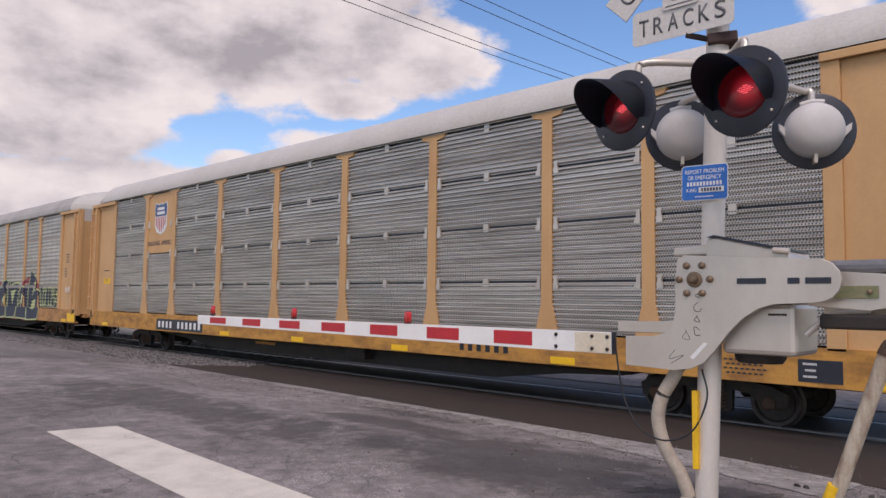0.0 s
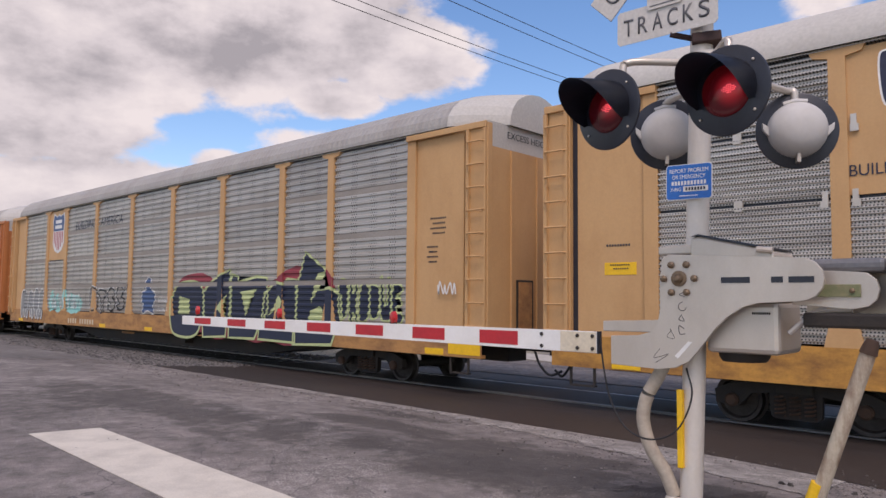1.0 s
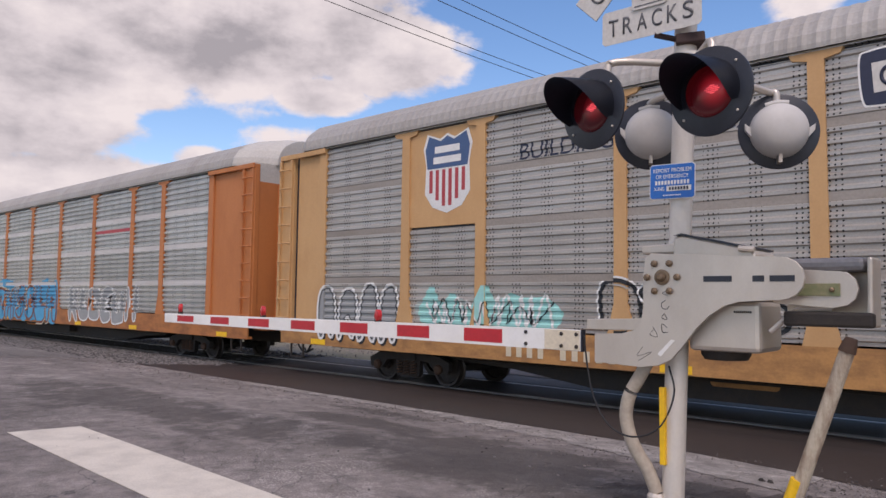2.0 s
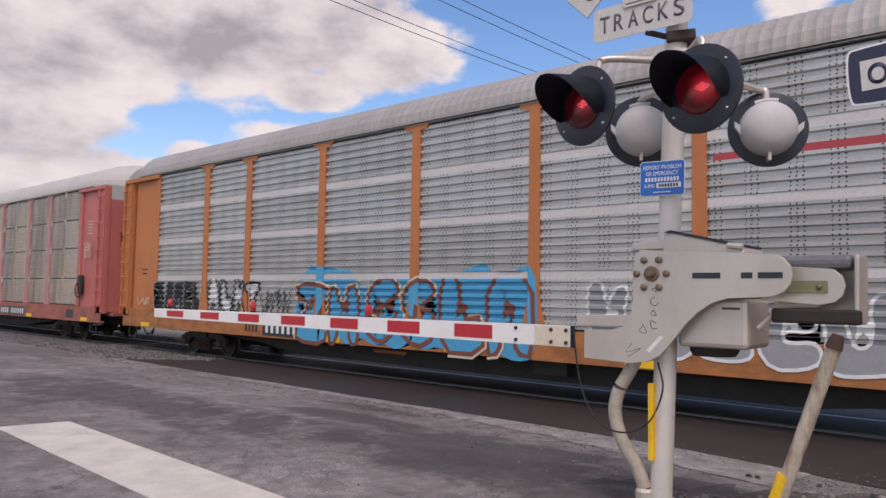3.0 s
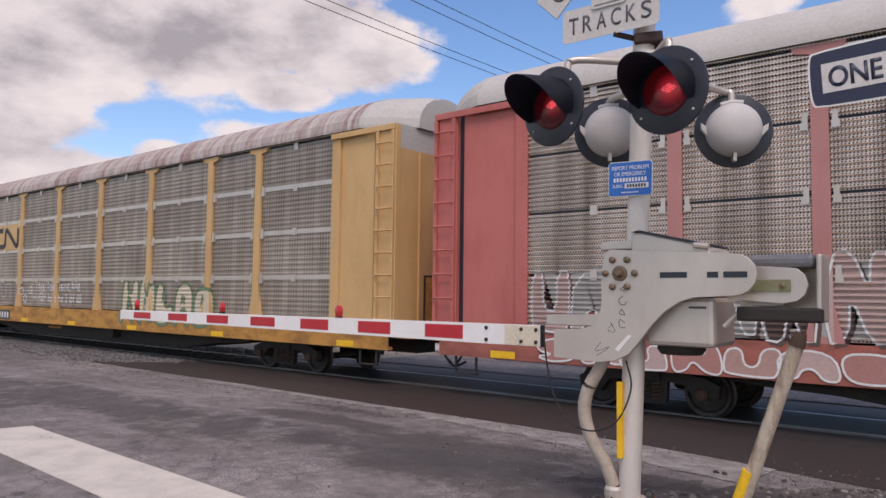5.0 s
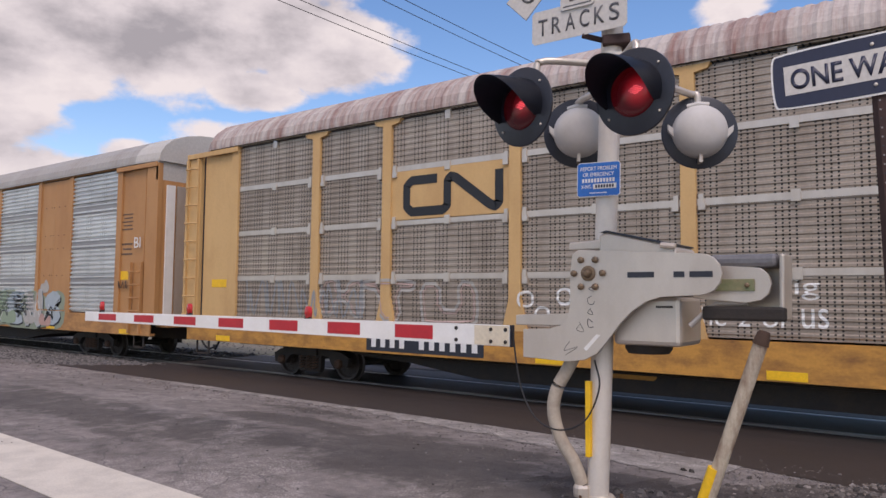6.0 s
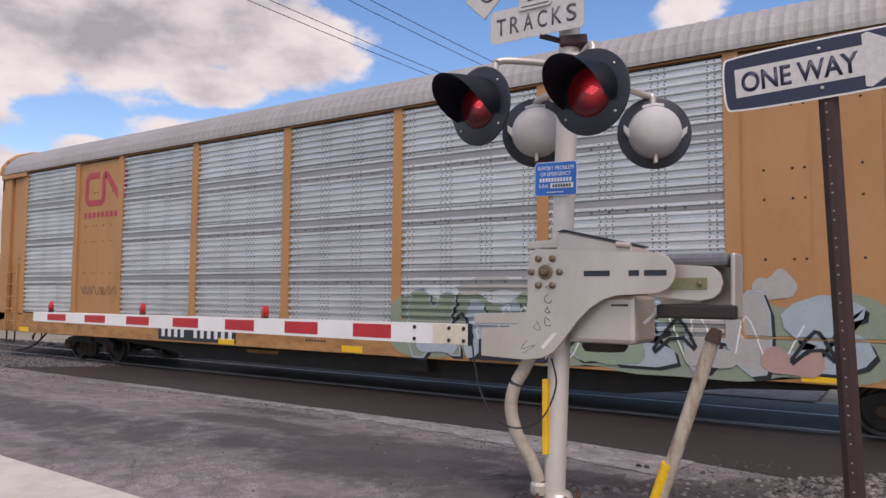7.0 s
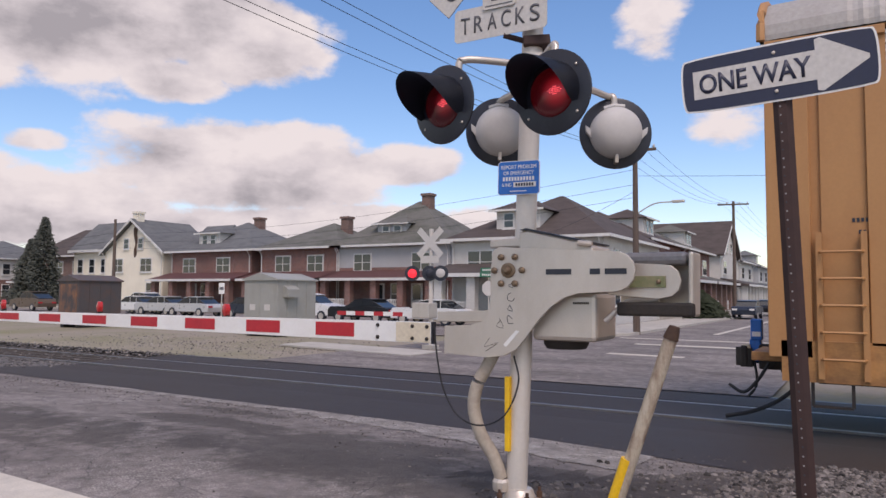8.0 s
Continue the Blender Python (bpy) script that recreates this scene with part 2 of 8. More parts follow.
M = dict(
    old_asphalt=street_surface("worn_asphalt", (0.208, 0.181, 0.168), (0.074, 0.063, 0.059), (0.40, 0.365, 0.335), ((-4.0, 5.3, 2.6, 1.1), (-2.2, 4.9, 1.6, 1.3), (-6.3, 5.9, 1.6, 0.45), (-7.4, 6.9, 1.2, 0.3), (-9.5, 4.6, 3.5, 0.9))),
    new_asphalt=surface("dark_asphalt", (0.027, 0.0185, 0.0155), 0.66, wear=(0.046, 0.033, 0.028), amount=0.5, scale=0.4, grain=70, bump=0.5),
    dark_dirt=street_surface("gritty_dark_dirt", (0.068, 0.055, 0.049), (0.022, 0.017, 0.015), (0.38, 0.34, 0.30)),
    soil=surface("dirt_and_grass", (0.28, 0.24, 0.185), 0.95, wear=(0.19, 0.185, 0.085), amount=0.9, scale=0.25, grain=9, bump=0.6, depth=0.04),
    ballast=surface("ballast_bed", (0.13, 0.12, 0.115), 0.95, wear=(0.06, 0.055, 0.05), amount=0.7, scale=1.2, grain=26, bump=1.0, depth=0.05),
    stone=surface("ballast_stone", (0.24, 0.23, 0.225), 0.9, wear=(0.10, 0.095, 0.09), amount=0.8, scale=5, grain=30, bump=0.3),
    concrete=surface("pale_concrete", (0.46, 0.43, 0.38), 0.9, wear=(0.28, 0.26, 0.23), amount=0.7, scale=0.9, grain=30, bump=0.3),
    paint_line=surface("worn_white_paint", (0.60, 0.55, 0.47), 0.8, wear=(0.30, 0.27, 0.24), amount=0.5, scale=2.6, grain=60, bump=0.3),
    rail=surface("polished_rail", (0.34, 0.32, 0.30), 0.42, 1.0, wear=(0.20, 0.15, 0.12), amount=0.5, scale=2, bump=0.05),
    rust=surface("rusty_steel", (0.10, 0.055, 0.035), 0.85, 0.2, wear=(0.04, 0.03, 0.025), amount=0.7, scale=3, grain=40, bump=0.3),
    black=surface("black_paint", (0.018, 0.021, 0.032), 0.38, wear=(0.035, 0.038, 0.05), amount=0.4, scale=6, bump=0.05),
    grime=surface("grimy_black_steel", (0.030, 0.026, 0.024), 0.75, 0.2, wear=(0.07, 0.05, 0.035), amount=0.6, scale=3, bump=0.3),
    galv=surface("galvanised_steel", (0.60, 0.54, 0.475), 0.40, 0.55, wear=(0.44, 0.38, 0.315), amount=0.6, scale=2.4, grain=90, bump=0.02, stretch=(1, 1, 0.5), speck=0.05),
    alu=surface("aluminium_mast", (0.66, 0.61, 0.55), 0.5, 0.25, wear=(0.42, 0.38, 0.34), amount=0.6, scale=2.5, grain=50, bump=0.03, stretch=(1, 1, 0.3), speck=0.06),
    white_paint=surface("white_sheeting", (0.78, 0.77, 0.74), 0.5, wear=(0.62, 0.59, 0.54), amount=0.5, scale=3, bump=0.02, speck=0.05),
    red_paint=surface("red_sheeting", (0.48, 0.022, 0.03), 0.45, wear=(0.33, 0.02, 0.03), amount=0.5, scale=5, bump=0.03),
    yellow=surface("yellow_marker", (0.85, 0.50, 0.01), 0.5, wear=(0.62, 0.36, 0.02), amount=0.5, scale=6, bump=0.03),
    blue_sign=surface("blue_sign_paint", (0.012, 0.14, 0.50), 0.4, wear=(0.02, 0.12, 0.40), amount=0.4, scale=9, bump=0.02),
    dark_sign=surface("black_sign_paint", (0.016, 0.020, 0.048), 0.45, wear=(0.03, 0.033, 0.06), amount=0.3, scale=6, bump=0.02),
    worn_letter=surface("faded_black_letters", (0.075, 0.075, 0.085), 0.5, wear=(0.13, 0.13, 0.13), amount=0.5, scale=9, bump=0.02),
    rust_post=surface("rust_brown_sign_post", (0.060, 0.032, 0.028), 0.7, 0.3, wear=(0.03, 0.02, 0.02), amount=0.6, scale=5, bump=0.2),
    bulb=surface("pale_grey_housing", (0.52, 0.50, 0.475), 0.6, 0.0, wear=(0.42, 0.40, 0.37), amount=0.4, scale=4, bump=0.02, speck=0.05),
    hose=surface("tan_hose", (0.42, 0.36, 0.29), 0.65, wear=(0.25, 0.2, 0.16), amount=0.5, scale=8, bump=0.05),
    wire=surface("black_cable", (0.015, 0.015, 0.017), 0.6, bump=0.0),
    strut=surface("rust_streaked_tube", (0.50, 0.43, 0.33), 0.7, 0.1, wear=(0.15, 0.06, 0.03), amount=1.0, scale=12, bump=0.15, stretch=(1, 1, 0.25)),
    brass=surface("dull_bronze", (0.24, 0.17, 0.11), 0.5, 0.7, bump=0.05),
    lens_lit=glow("lit_red_lens", (1.0, 0.03, 0.05), 0.30, (0.045, 0.004, 0.008), (0.05, -0.07, -0.01), 0.115),
    lens_dim=glow("dim_red_lens", (1.0, 0.03, 0.05), 0.16, (0.045, 0.005, 0.009), (0.05, -0.07, -0.01), 0.10),
    led=glow("red_led", (1.0, 0.10, 0.12), 1.6),
)

# ---- mesh helpers ----
def box(bm, x0, x1, y0, y1, z0, z1):
    v = [bm.verts.new((x, y, z)) for z in (z0, z1) for x, y in ((x0, y0), (x1, y0), (x1, y1), (x0, y1))]
    for f in ((3, 2, 1, 0), (4, 5, 6, 7), (0, 1, 5, 4), (1, 2, 6, 5), (2, 3, 7, 6), (3, 0, 4, 7)):
        bm.faces.new([v[i] for i in f])
    return bm


def prism(bm, outline, a0, a1, axis="y"):
    """A closed outline in the plane across the axis, drawn out from a0 to a1."""
    def at(p, a):
        return (p[0], a, p[1]) if axis == "y" else (a, p[0], p[1]) if axis == "x" else (p[0], p[1], a)
    lo = [bm.verts.new(at(p, a0)) for p in outline]
    hi = [bm.verts.new(at(p, a1)) for p in outline]
    bm.faces.new(lo), bm.faces.new(hi[::-1])
    for i in range(len(lo)):
        j = (i + 1) % len(lo)
        bm.faces.new((lo[i], hi[i], hi[j], lo[j]))
    return bm


def tube(bm, points, r, seg=10, r2=None):
    """A round bar along the points, closed at both ends."""
    pts = [Vector(p) for p in points]
    rings = []
    up = Vector((0, 0, 1))
    for i, p in enumerate(pts):
        d = (pts[min(i + 1, len(pts) - 1)] - pts[max(i - 1, 0)]).normalized()
        ref = up if abs(d.z) < 0.9 else Vector((1, 0, 0))
        a = d.cross(ref).normalized()
        b = d.cross(a)
        rad = r if r2 is None else r + (r2 - r) * i / (len(pts) - 1)
        rings.append([bm.verts.new(p + rad * (math.cos(2 * math.pi * k / seg) * a + math.sin(2 * math.pi * k / seg) * b)) for k in range(seg)])
    for q, w in zip(rings, rings[1:]):
        for k in range(seg):
            bm.faces.new((q[k], q[(k + 1) % seg], w[(k + 1) % seg], w[k]))
    bm.faces.new(rings[0][::-1]), bm.faces.new(rings[-1])
    return bm


def lathe(bm, profile, seg=28, m=Matrix()):
    """Turns (radius, height) pairs round the z axis, then places them by m."""
    rings = []
    for r, z in profile:
        rings.append([bm.verts.new(m @ Vector((r * math.cos(2 * math.pi * k / seg), r * math.sin(2 * math.pi * k / seg), z))) for k in range(seg)])
    for q, w in zip(rings, rings[1:]):
        for k in range(seg):
            bm.faces.new((q[k], q[(k + 1) % seg], w[(k + 1) % seg], w[k]))
    bm.faces.new(rings[0][::-1]), bm.faces.new(rings[-1])
    return bm


def smooth_path(points, n=6):
    """A rounded line through the points."""
    pts = [Vector(p) for p in points]
    ext = [2 * pts[0] - pts[1]] + pts + [2 * pts[-1] - pts[-2]]
    out = []
    for a, b, c, d in zip(ext, ext[1:], ext[2:], ext[3:]):
        for i in range(n):
            t = i / n
            out.append(0.5 * (2 * b + (c - a) * t + (2 * a - 5 * b + 4 * c - d) * t * t + (3 * b - a - 3 * c + d) * t ** 3))
    return out + [pts[-1]]


def finish(bm, name, material, bevel=0.0, smooth=False):
    if bevel:
        bmesh.ops.bevel(bm, geom=list(bm.edges), offset=bevel, segments=2, affect="EDGES", profile=0.5, clamp_overlap=True)
    bmesh.ops.recalc_face_normals(bm, faces=list(bm.faces))
    me = bpy.data.meshes.new(name)
    bm.to_mesh(me)
    bm.free()
    me.materials.append(material)
    if smooth:
        for p in me.polygons:
            p.use_smooth = True
        me.set_sharp_from_angle(angle=radians(38))
    return me


def part(name, bm, material, parent=None, label="", bevel=0.0, smooth=False, m=None):
    ob = new(name, finish(bm, name, material, bevel, smooth))
    if parent:
        ob.parent = parent
    if m is not None:
        ob.matrix_basis = m
    return tagged(ob, label) if label else ob


def share(ob, m):
    """Another object on the same mesh, under the same parent."""
    o = ob.copy()
    scene.collection.objects.link(o)
    o.matrix_basis = m
    return o


def thing(name, m, label, category, group="", kind=""):
    ob = new(name)
    ob.matrix_basis = m
    ob.empty_display_size = 0.3
    return tagged(ob, label, category, group, kind)


def lettering(name, text, height, material, parent, m, label="", width=None, thick=0.002, bold=0.0):
    """Raised letters in the built-in font, centred, in the local xz plane facing -y."""
    cu = bpy.data.curves.new(name, "FONT")
    cu.body, cu.size, cu.align_x, cu.align_y, cu.extrude = text, 1.0, "CENTER", "CENTER", 0.0
    cu.offset = bold
    tmp = bpy.data.objects.new(name, cu)
    scene.collection.objects.link(tmp)
    bpy.context.view_layer.update()
    me = bpy.data.meshes.new_from_object(tmp)
    bpy.data.objects.remove(tmp)
    bpy.data.curves.remove(cu)
    xs = [v.co.x for v in me.vertices]
    ys = [v.co.y for v in me.vertices]
    k = height / (max(ys) - min(ys))
    kx = k if width is None else width / (max(xs) - min(xs))
    cx, cy = (max(xs) + min(xs)) / 2, (max(ys) + min(ys)) / 2
    bm = bmesh.new()
    bm.from_mesh(me)
    bpy.data.meshes.remove(me)
    for v in bm.verts:
        v.co = Vector(((v.co.x - cx) * kx, 0, (v.co.y - cy) * k))
    bmesh.ops.triangulate(bm, faces=list(bm.faces))
    ret = bmesh.ops.extrude_face_region(bm, geom=list(bm.faces))
    for v in [g for g in ret["geom"] if isinstance(g, bmesh.types.BMVert)]:
        v.co.y -= thick
    return part(name, bm, material, parent, label, m=m)


def bars(name, count, w, h, gap, material, parent, m, label=""):
    """A row of plain upright bars, one for each character."""
    total = count * w + (count - 1) * gap
    bm = bmesh.new()
    box(bm, 0, w, -0.003, 0, -h / 2, h / 2)
    first = part(name, bm, material, parent, label, m=m @ pose(-total / 2, 0, 0))
    for i in range(1, count):
        share(first, m @ pose(-total / 2 + i * (w + gap), 0, 0))
    return first


# ---- ground ----
def ground_z(x, y):
    """The street falls gently to the rails."""
    if y < 5.2:
        return 0.36
    if y < 10.2:
        return 0.36 - 0.38 * (y - 5.2) / 5.0
    return -0.02


def sheet(name, xs, ys, lift, material, label, category, edge=None, kind="structure"):
    bm = bmesh.new()
    grid = []
    for y in ys:
        grid.append([bm.verts.new((x + 0.0, y + (edge(x, y) if edge else 0), ground_z(x, y + (edge(x, y) if edge else 0)) + lift)) for x in xs])
    for a, b in zip(grid, grid[1:]):
        for i in range(len(xs) - 1):
            bm.faces.new((a[i], a[i + 1], b[i + 1], b[i]))
    ob = part(name, bm, material)
    return tagged(ob, label, category, kind=kind)


def steps(a, b, n):
    return [a + (b - a) * i / n for i in range(n + 1)]


sheet("ground", [-3000, -400, -120, -60, -40, -30, -20, -10, 0, 10, 20, 60, 300, 3000],
      [-3000, -300, -60, -20, -5, 0, 5.2, 6, 7, 8, 9, 10.2, 12, 14, 16, 20, 40, 100, 400, 4000], -0.03, M["soil"],
      "trampled dirt and winter grass around the tracks", "ground")

# ---- street and track ----
def street():
    xs = steps(-17, 1.5, 74)
    sheet("road", steps(-19, 3.0, 44), steps(-14, 5.2, 20) + [6, 7, 8, 8.6], 0.0, M["old_asphalt"], "worn grey asphalt road with dark tyre marks and cracks", "road")
    bm = bmesh.new()
    rows = []
    for x in xs:
        edge = 8.05 + 0.028 * (x + 15) * -1.0 - (0.9 * max(0, (x + 4.0) / 4.0) ** 1.5) + 0.05 * noise.noise((x * 1.7, 0, 0))
        rows.append([bm.verts.new((x, y, ground_z(x, y) + 0.008)) for y in steps(edge, 10.2, 6) + [11.05]])
    for a, b in zip(rows, rows[1:]):
        for i in range(len(a) - 1):
            bm.faces.new((a[i], b[i], b[i + 1], a[i + 1]))
    tagged(part("asphalt_patch", bm, M["new_asphalt"]), "smooth dark asphalt patch before the rails", "road", kind="structure")
    bm = bmesh.new()
    box(bm, -17, 1.5, 11.297, 12.604, -0.12, -0.006)
    tagged(part("crossing_panel", bm, M["new_asphalt"]), "dark asphalt infill between the two rails", "crossing", kind="structure")
    bm = bmesh.new()
    box(bm, -17, 1.5, 12.83, 14.0, -0.12, -0.004)
    tagged(part("crossing_panel", bm, M["new_asphalt"]), "dark asphalt strip behind the far rail", "crossing", kind="structure")
    sheet("road_far", steps(-14, -1.5, 25), [14.0, 16, 20, 26, 34, 46, 60, 90, 140, 260, 420], 0.02, M["old_asphalt"], "grey street leading away beyond the rails", "road")
    bm = bmesh.new()
    prism(bm, [(-8.3, 2.68), (-8.15, 3.34), (-0.5, 3.03), (-0.5, 2.35)], 0.362, 0.368, "z")
    tagged(part("stop_line", bm, M["paint_line"]), "worn white stop line painted on the asphalt", "road marking", kind="structure")
    prof = [(-0.075, -0.17), (0.075, -0.17), (0.075, -0.158), (0.01, -0.14), (0.01, -0.045), (0.036, -0.035), (0.036, -0.004), (0.03, 0.0), (-0.03, 0.0), (-0.036, -0.004), (-0.036, -0.035), (-0.01, -0.045), (-0.01, -0.14), (-0.075, -0.158)]
    for y in (11.2, 12.7):
        bm = bmesh.new()
        prism(bm, [(y + p[0], p[1]) for p in prof], -400, 250, "x")
        tagged(part("rail", bm, M["rail"]), "steel rail with a polished running surface", "rail", "rails of the track", "structure")



def scatter(name, count, place, size, material, label, seed, drop=0.0):
    """Loose angular stones, joined as one heap."""
    rnd = random.Random(seed)
    verts, faces = [], []
    shape = [(-1, -0.8, 0), (0.9, -1, 0), (1, 0.8, 0), (-0.8, 1, 0), (-0.5, -0.4, 1), (0.6, -0.3, 0.8), (0.3, 0.6, 0.95)]
    tri = [(0, 1, 5), (0, 5, 4), (1, 2, 5), (2, 6, 5), (2, 3, 6), (3, 4, 6), (3, 0, 4), (4, 5, 6)]
    for _ in range(count):
        x, y = place(rnd)
        z = ground_z(x, y) - drop
        r = size * rnd.choice((0.5, 0.7, 0.8, 1.0, 1.3))
        m = Matrix.Translation((x, y, z + 0.002)) @ Matrix.Rotation(rnd.uniform(0, 6.28), 4, "Z") @ Matrix.Rotation(rnd.uniform(-0.5, 0.5), 4, "X") @ Matrix.Diagonal((r, r * rnd.uniform(0.6, 1), r * rnd.uniform(0.6, 1.1), 1))
        k = len(verts)
        verts += [tuple(m @ Vector(v)) for v in shape]
        faces += [tuple(k + i for i in f) for f in tri]
    me = bpy.data.meshes.new(name)
    me.from_pydata(verts, [], faces)
    me.materials.append(material)
    return tagged(new(name, me), label, "gravel", kind="stuff")


def loose_stone(name, colour):
    m = surface(name, colour, 0.9, wear=tuple(c * 0.5 for c in colour), amount=0.6, scale=6, grain=40, bump=0.2)
    n, l = m.node_tree.nodes, m.node_tree.links
    b = n["Principled BSDF"]
    base = b.inputs["Base Color"].links[0].from_socket
    g, h, r = n.new("ShaderNodeNewGeometry"), n.new("ShaderNodeHueSaturation"), n.new("ShaderNodeMapRange")
    r.inputs["To Min"].default_value, r.inputs["To Max"].default_value = 0.2, 2.0
    l.new(g.outputs["Random Per Island"], r.inputs["Value"])
    l.new(r.outputs["Result"], h.inputs["Value"])
    l.new(base, h.inputs["Color"])
    l.new(h.outputs["Color"], b.inputs["Base Color"])
    return m


def verge():
    mid = loose_stone("grey_gravel", (0.130, 0.113, 0.101))
    pale, dark = loose_stone("pale_gravel", (0.27, 0.25, 0.23)), loose_stone("track_ballast", (0.115, 0.105, 0.10))

    def right_heap(r):
        while True:
            x, y = r.uniform(-2.4, 2.6), r.uniform(4.6, 8.0)
            if r.random() < min(1, 0.06 + max(0, (x + 1.1)) * 0.75) * (0.03 if y > min(8.0, 6.5 + 1.5 * (x + 1.3)) else 1):
                return x, y

    scatter("gravel", 15000, right_heap, 0.024, mid, "pale crushed stone heaped beside the crossing", 3)
    scatter("gravel", 2600, lambda r: (r.uniform(-19, 2), 7.75 + r.gauss(0, 0.16) - 0.028 * 0 - r.expovariate(2.2)), 0.010, mid, "fine pale grit along the patch edge", 4)
    def shoulder(r):
        x = r.uniform(-8.0, 0.4)
        return x, 8.05 - 0.028 * (x + 15) - (0.9 * max(0, (x + 4.0) / 4.0) ** 1.5) - r.expovariate(1.3)

    scatter("gravel", 5000, shoulder, 0.006, mid, "fine pale grit strewn over the road's edge", 14)
    scatter("gravel", 350, lambda r: (r.uniform(-12, 1), r.uniform(2.5, 8)), 0.009, dark, "scattered grit on the asphalt", 8)
    scatter("ballast", 8000, lambda r: (r.choice((r.uniform(-34, -16.6), r.uniform(-24, -17))), r.uniform(7.9, 11.0)), 0.032, dark, "grey ballast stones beside the rails", 5, 0.015)
    scatter("ballast", 3500, lambda r: (r.uniform(1.4, 9), r.uniform(8.6, 15)), 0.05, dark, "grey ballast stones beside the rails", 6)
    scatter("ballast", 6000, lambda r: (r.uniform(-40, -16.8), r.uniform(11.3, 14.6)), 0.026, dark, "grey ballast stones between the rails", 7, 0.03)
    scatter("gravel", 2000, lambda r: (r.gauss(-19, 4.5), 17.5 + r.gauss(0, 2.0)), 0.024, loose_stone("brown_gravel", (0.22, 0.195, 0.17)), "pale gravel beyond the rails", 9)
    # dark trodden dirt round the mast foot, and a pale gritty shoulder along the patch
    bm = bmesh.new()
    rows = []
    for i in range(300):
        x = -2.9 + 0.025 * i
        y0 = 4.1 - 0.25 * noise.noise((x * 1.3, 5, 0)) - 0.16 * noise.noise((x * 6, 3, 0)) - 0.08 * noise.noise((x * 19, 1, 0)) 
        y1 = 6.3 + 0.25 * noise.noise((x * 1.1, 9, 0)) + 0.14 * noise.noise((x * 7, 4, 0)) + 0.07 * noise.noise((x * 21, 2, 0)) + max(0, x + 1.8) * 0.75
        k = min(1.0, max(0.0, (x + 2.9) / 1.6)) ** 0.8
        my = 5.1 + 0.2 * (y0 + y1 - 10.4)
        y0, y1 = my + (y0 - my) * k, my + (y1 - my) * k
        rag = 0.9 * (1.2 - k)
        y0, y1 = y0 + rag * noise.noise((x * 5, 31, 0)) + 0.15 * noise.noise((x * 27, 8, 0)), y1 + rag * noise.noise((x * 6, 57, 0)) + 0.15 * noise.noise((x * 25, 6, 0))
        y1 = min(max(y1, y0 + 0.02), 8.0)
        rows.append([bm.verts.new((x, y, ground_z(x, y) + 0.005)) for y in steps(y0, y1, 8)])
    for a, b in zip(rows, rows[1:]):
        for k in range(8):
            bm.faces.new((a[k], b[k], b[k + 1], a[k + 1]))
    tagged(part("dirt_apron", bm, M["dark_dirt"]), "damp dark dirt and grit round the mast", "ground", kind="structure")
    bm = bmesh.new()
    rows = []
    for i in range(256):
        x = -12 + 0.04 * i
        e = 8.05 - 0.028 * (x + 15) - (0.9 * max(0, (x + 4.0) / 4.0) ** 1.5)
        w = 0.32 + 0.18 * noise.noise((x * 1.9, 2, 0)) + 0.12 * noise.noise((x * 7, 6, 0)) + 0.06 * noise.noise((x * 21, 7, 0)) + 0.75 * max(0.0, min(1.0, (x + 7.0) / 4.0))
        rows.append([bm.verts.new((x, y, ground_z(x, y) + 0.0065)) for y in steps(e - max(w, 0.05), e + 0.06, 3)])
    for a, b in zip(rows, rows[1:]):
        for k in range(3):
            bm.faces.new((a[k], b[k], b[k + 1], a[k + 1]))
    tagged(part("grit_shoulder", bm, M["grit"]), "pale gritty shoulder along the asphalt patch", "ground", kind="structure")
    for y0 in (11.238, 12.605):
        bm = bmesh.new()
        box(bm, -17, 1.5, y0, y0 + 0.058, -0.1, -0.0035)
        tagged(part("flangeway", bm, M["black"]), "dark flange gap beside the rail", "crossing", kind="structure")
    bm = bmesh.new()
    box(bm, -17, 1.5, 14.0, 14.12, -0.1, 0.0)
    tagged(part("flangeway", bm, M["black"]), "dark joint behind the crossing", "crossing", kind="structure")
    sheet("gravel_verge", steps(-70, -19.0, 26), steps(-14, 5.2, 20) + [6, 7, 8, 8.8], 0.003, M["yard_gravel"], "grey gravel and dirt beside the road", "gravel")
    sheet("ballast_bed", steps(-60, -16.9, 30), [8.8, 9.5, 10.2, 11.1], 0.004, M["ballast"], "dark ballast bed along the rails", "ballast")
    sheet("ballast_bed", steps(-300, -16.9, 40), [11.1, 11.5, 12, 12.5, 13, 14.4], -0.03, M["ballast"], "dark ballast bed along the rails", "ballast")
    sheet("ballast_bed", steps(1.5, 200, 30), [8.8, 9.5, 10.2, 11.1], 0.004, M["ballast"], "dark ballast bed along the rails", "ballast")
    sheet("ballast_bed", steps(1.5, 200, 30), [11.1, 12, 13, 14.4], -0.03, M["ballast"], "dark ballast bed along the rails", "ballast")
    for x0, x1 in ((-40, -17.2), (1.8, 14)):
        x = x0
        while x < x1:
            bm = bmesh.new()
            box(bm, x, x + 0.23, 10.65, 13.25, -0.2, -0.015)
            tagged(part("sleeper", bm, M["tie"], bevel=0.012), "dark weathered timber sleeper in the ballast", "sleeper", "sleepers of the track", "structure")
            x += 0.55
    bm = bmesh.new()
    prism(bm, [(-17.4, 18.6), (-11.3, 17.4), (-11.3, 19.2), (-17.4, 20.2)], -0.03, 0.03, "z")
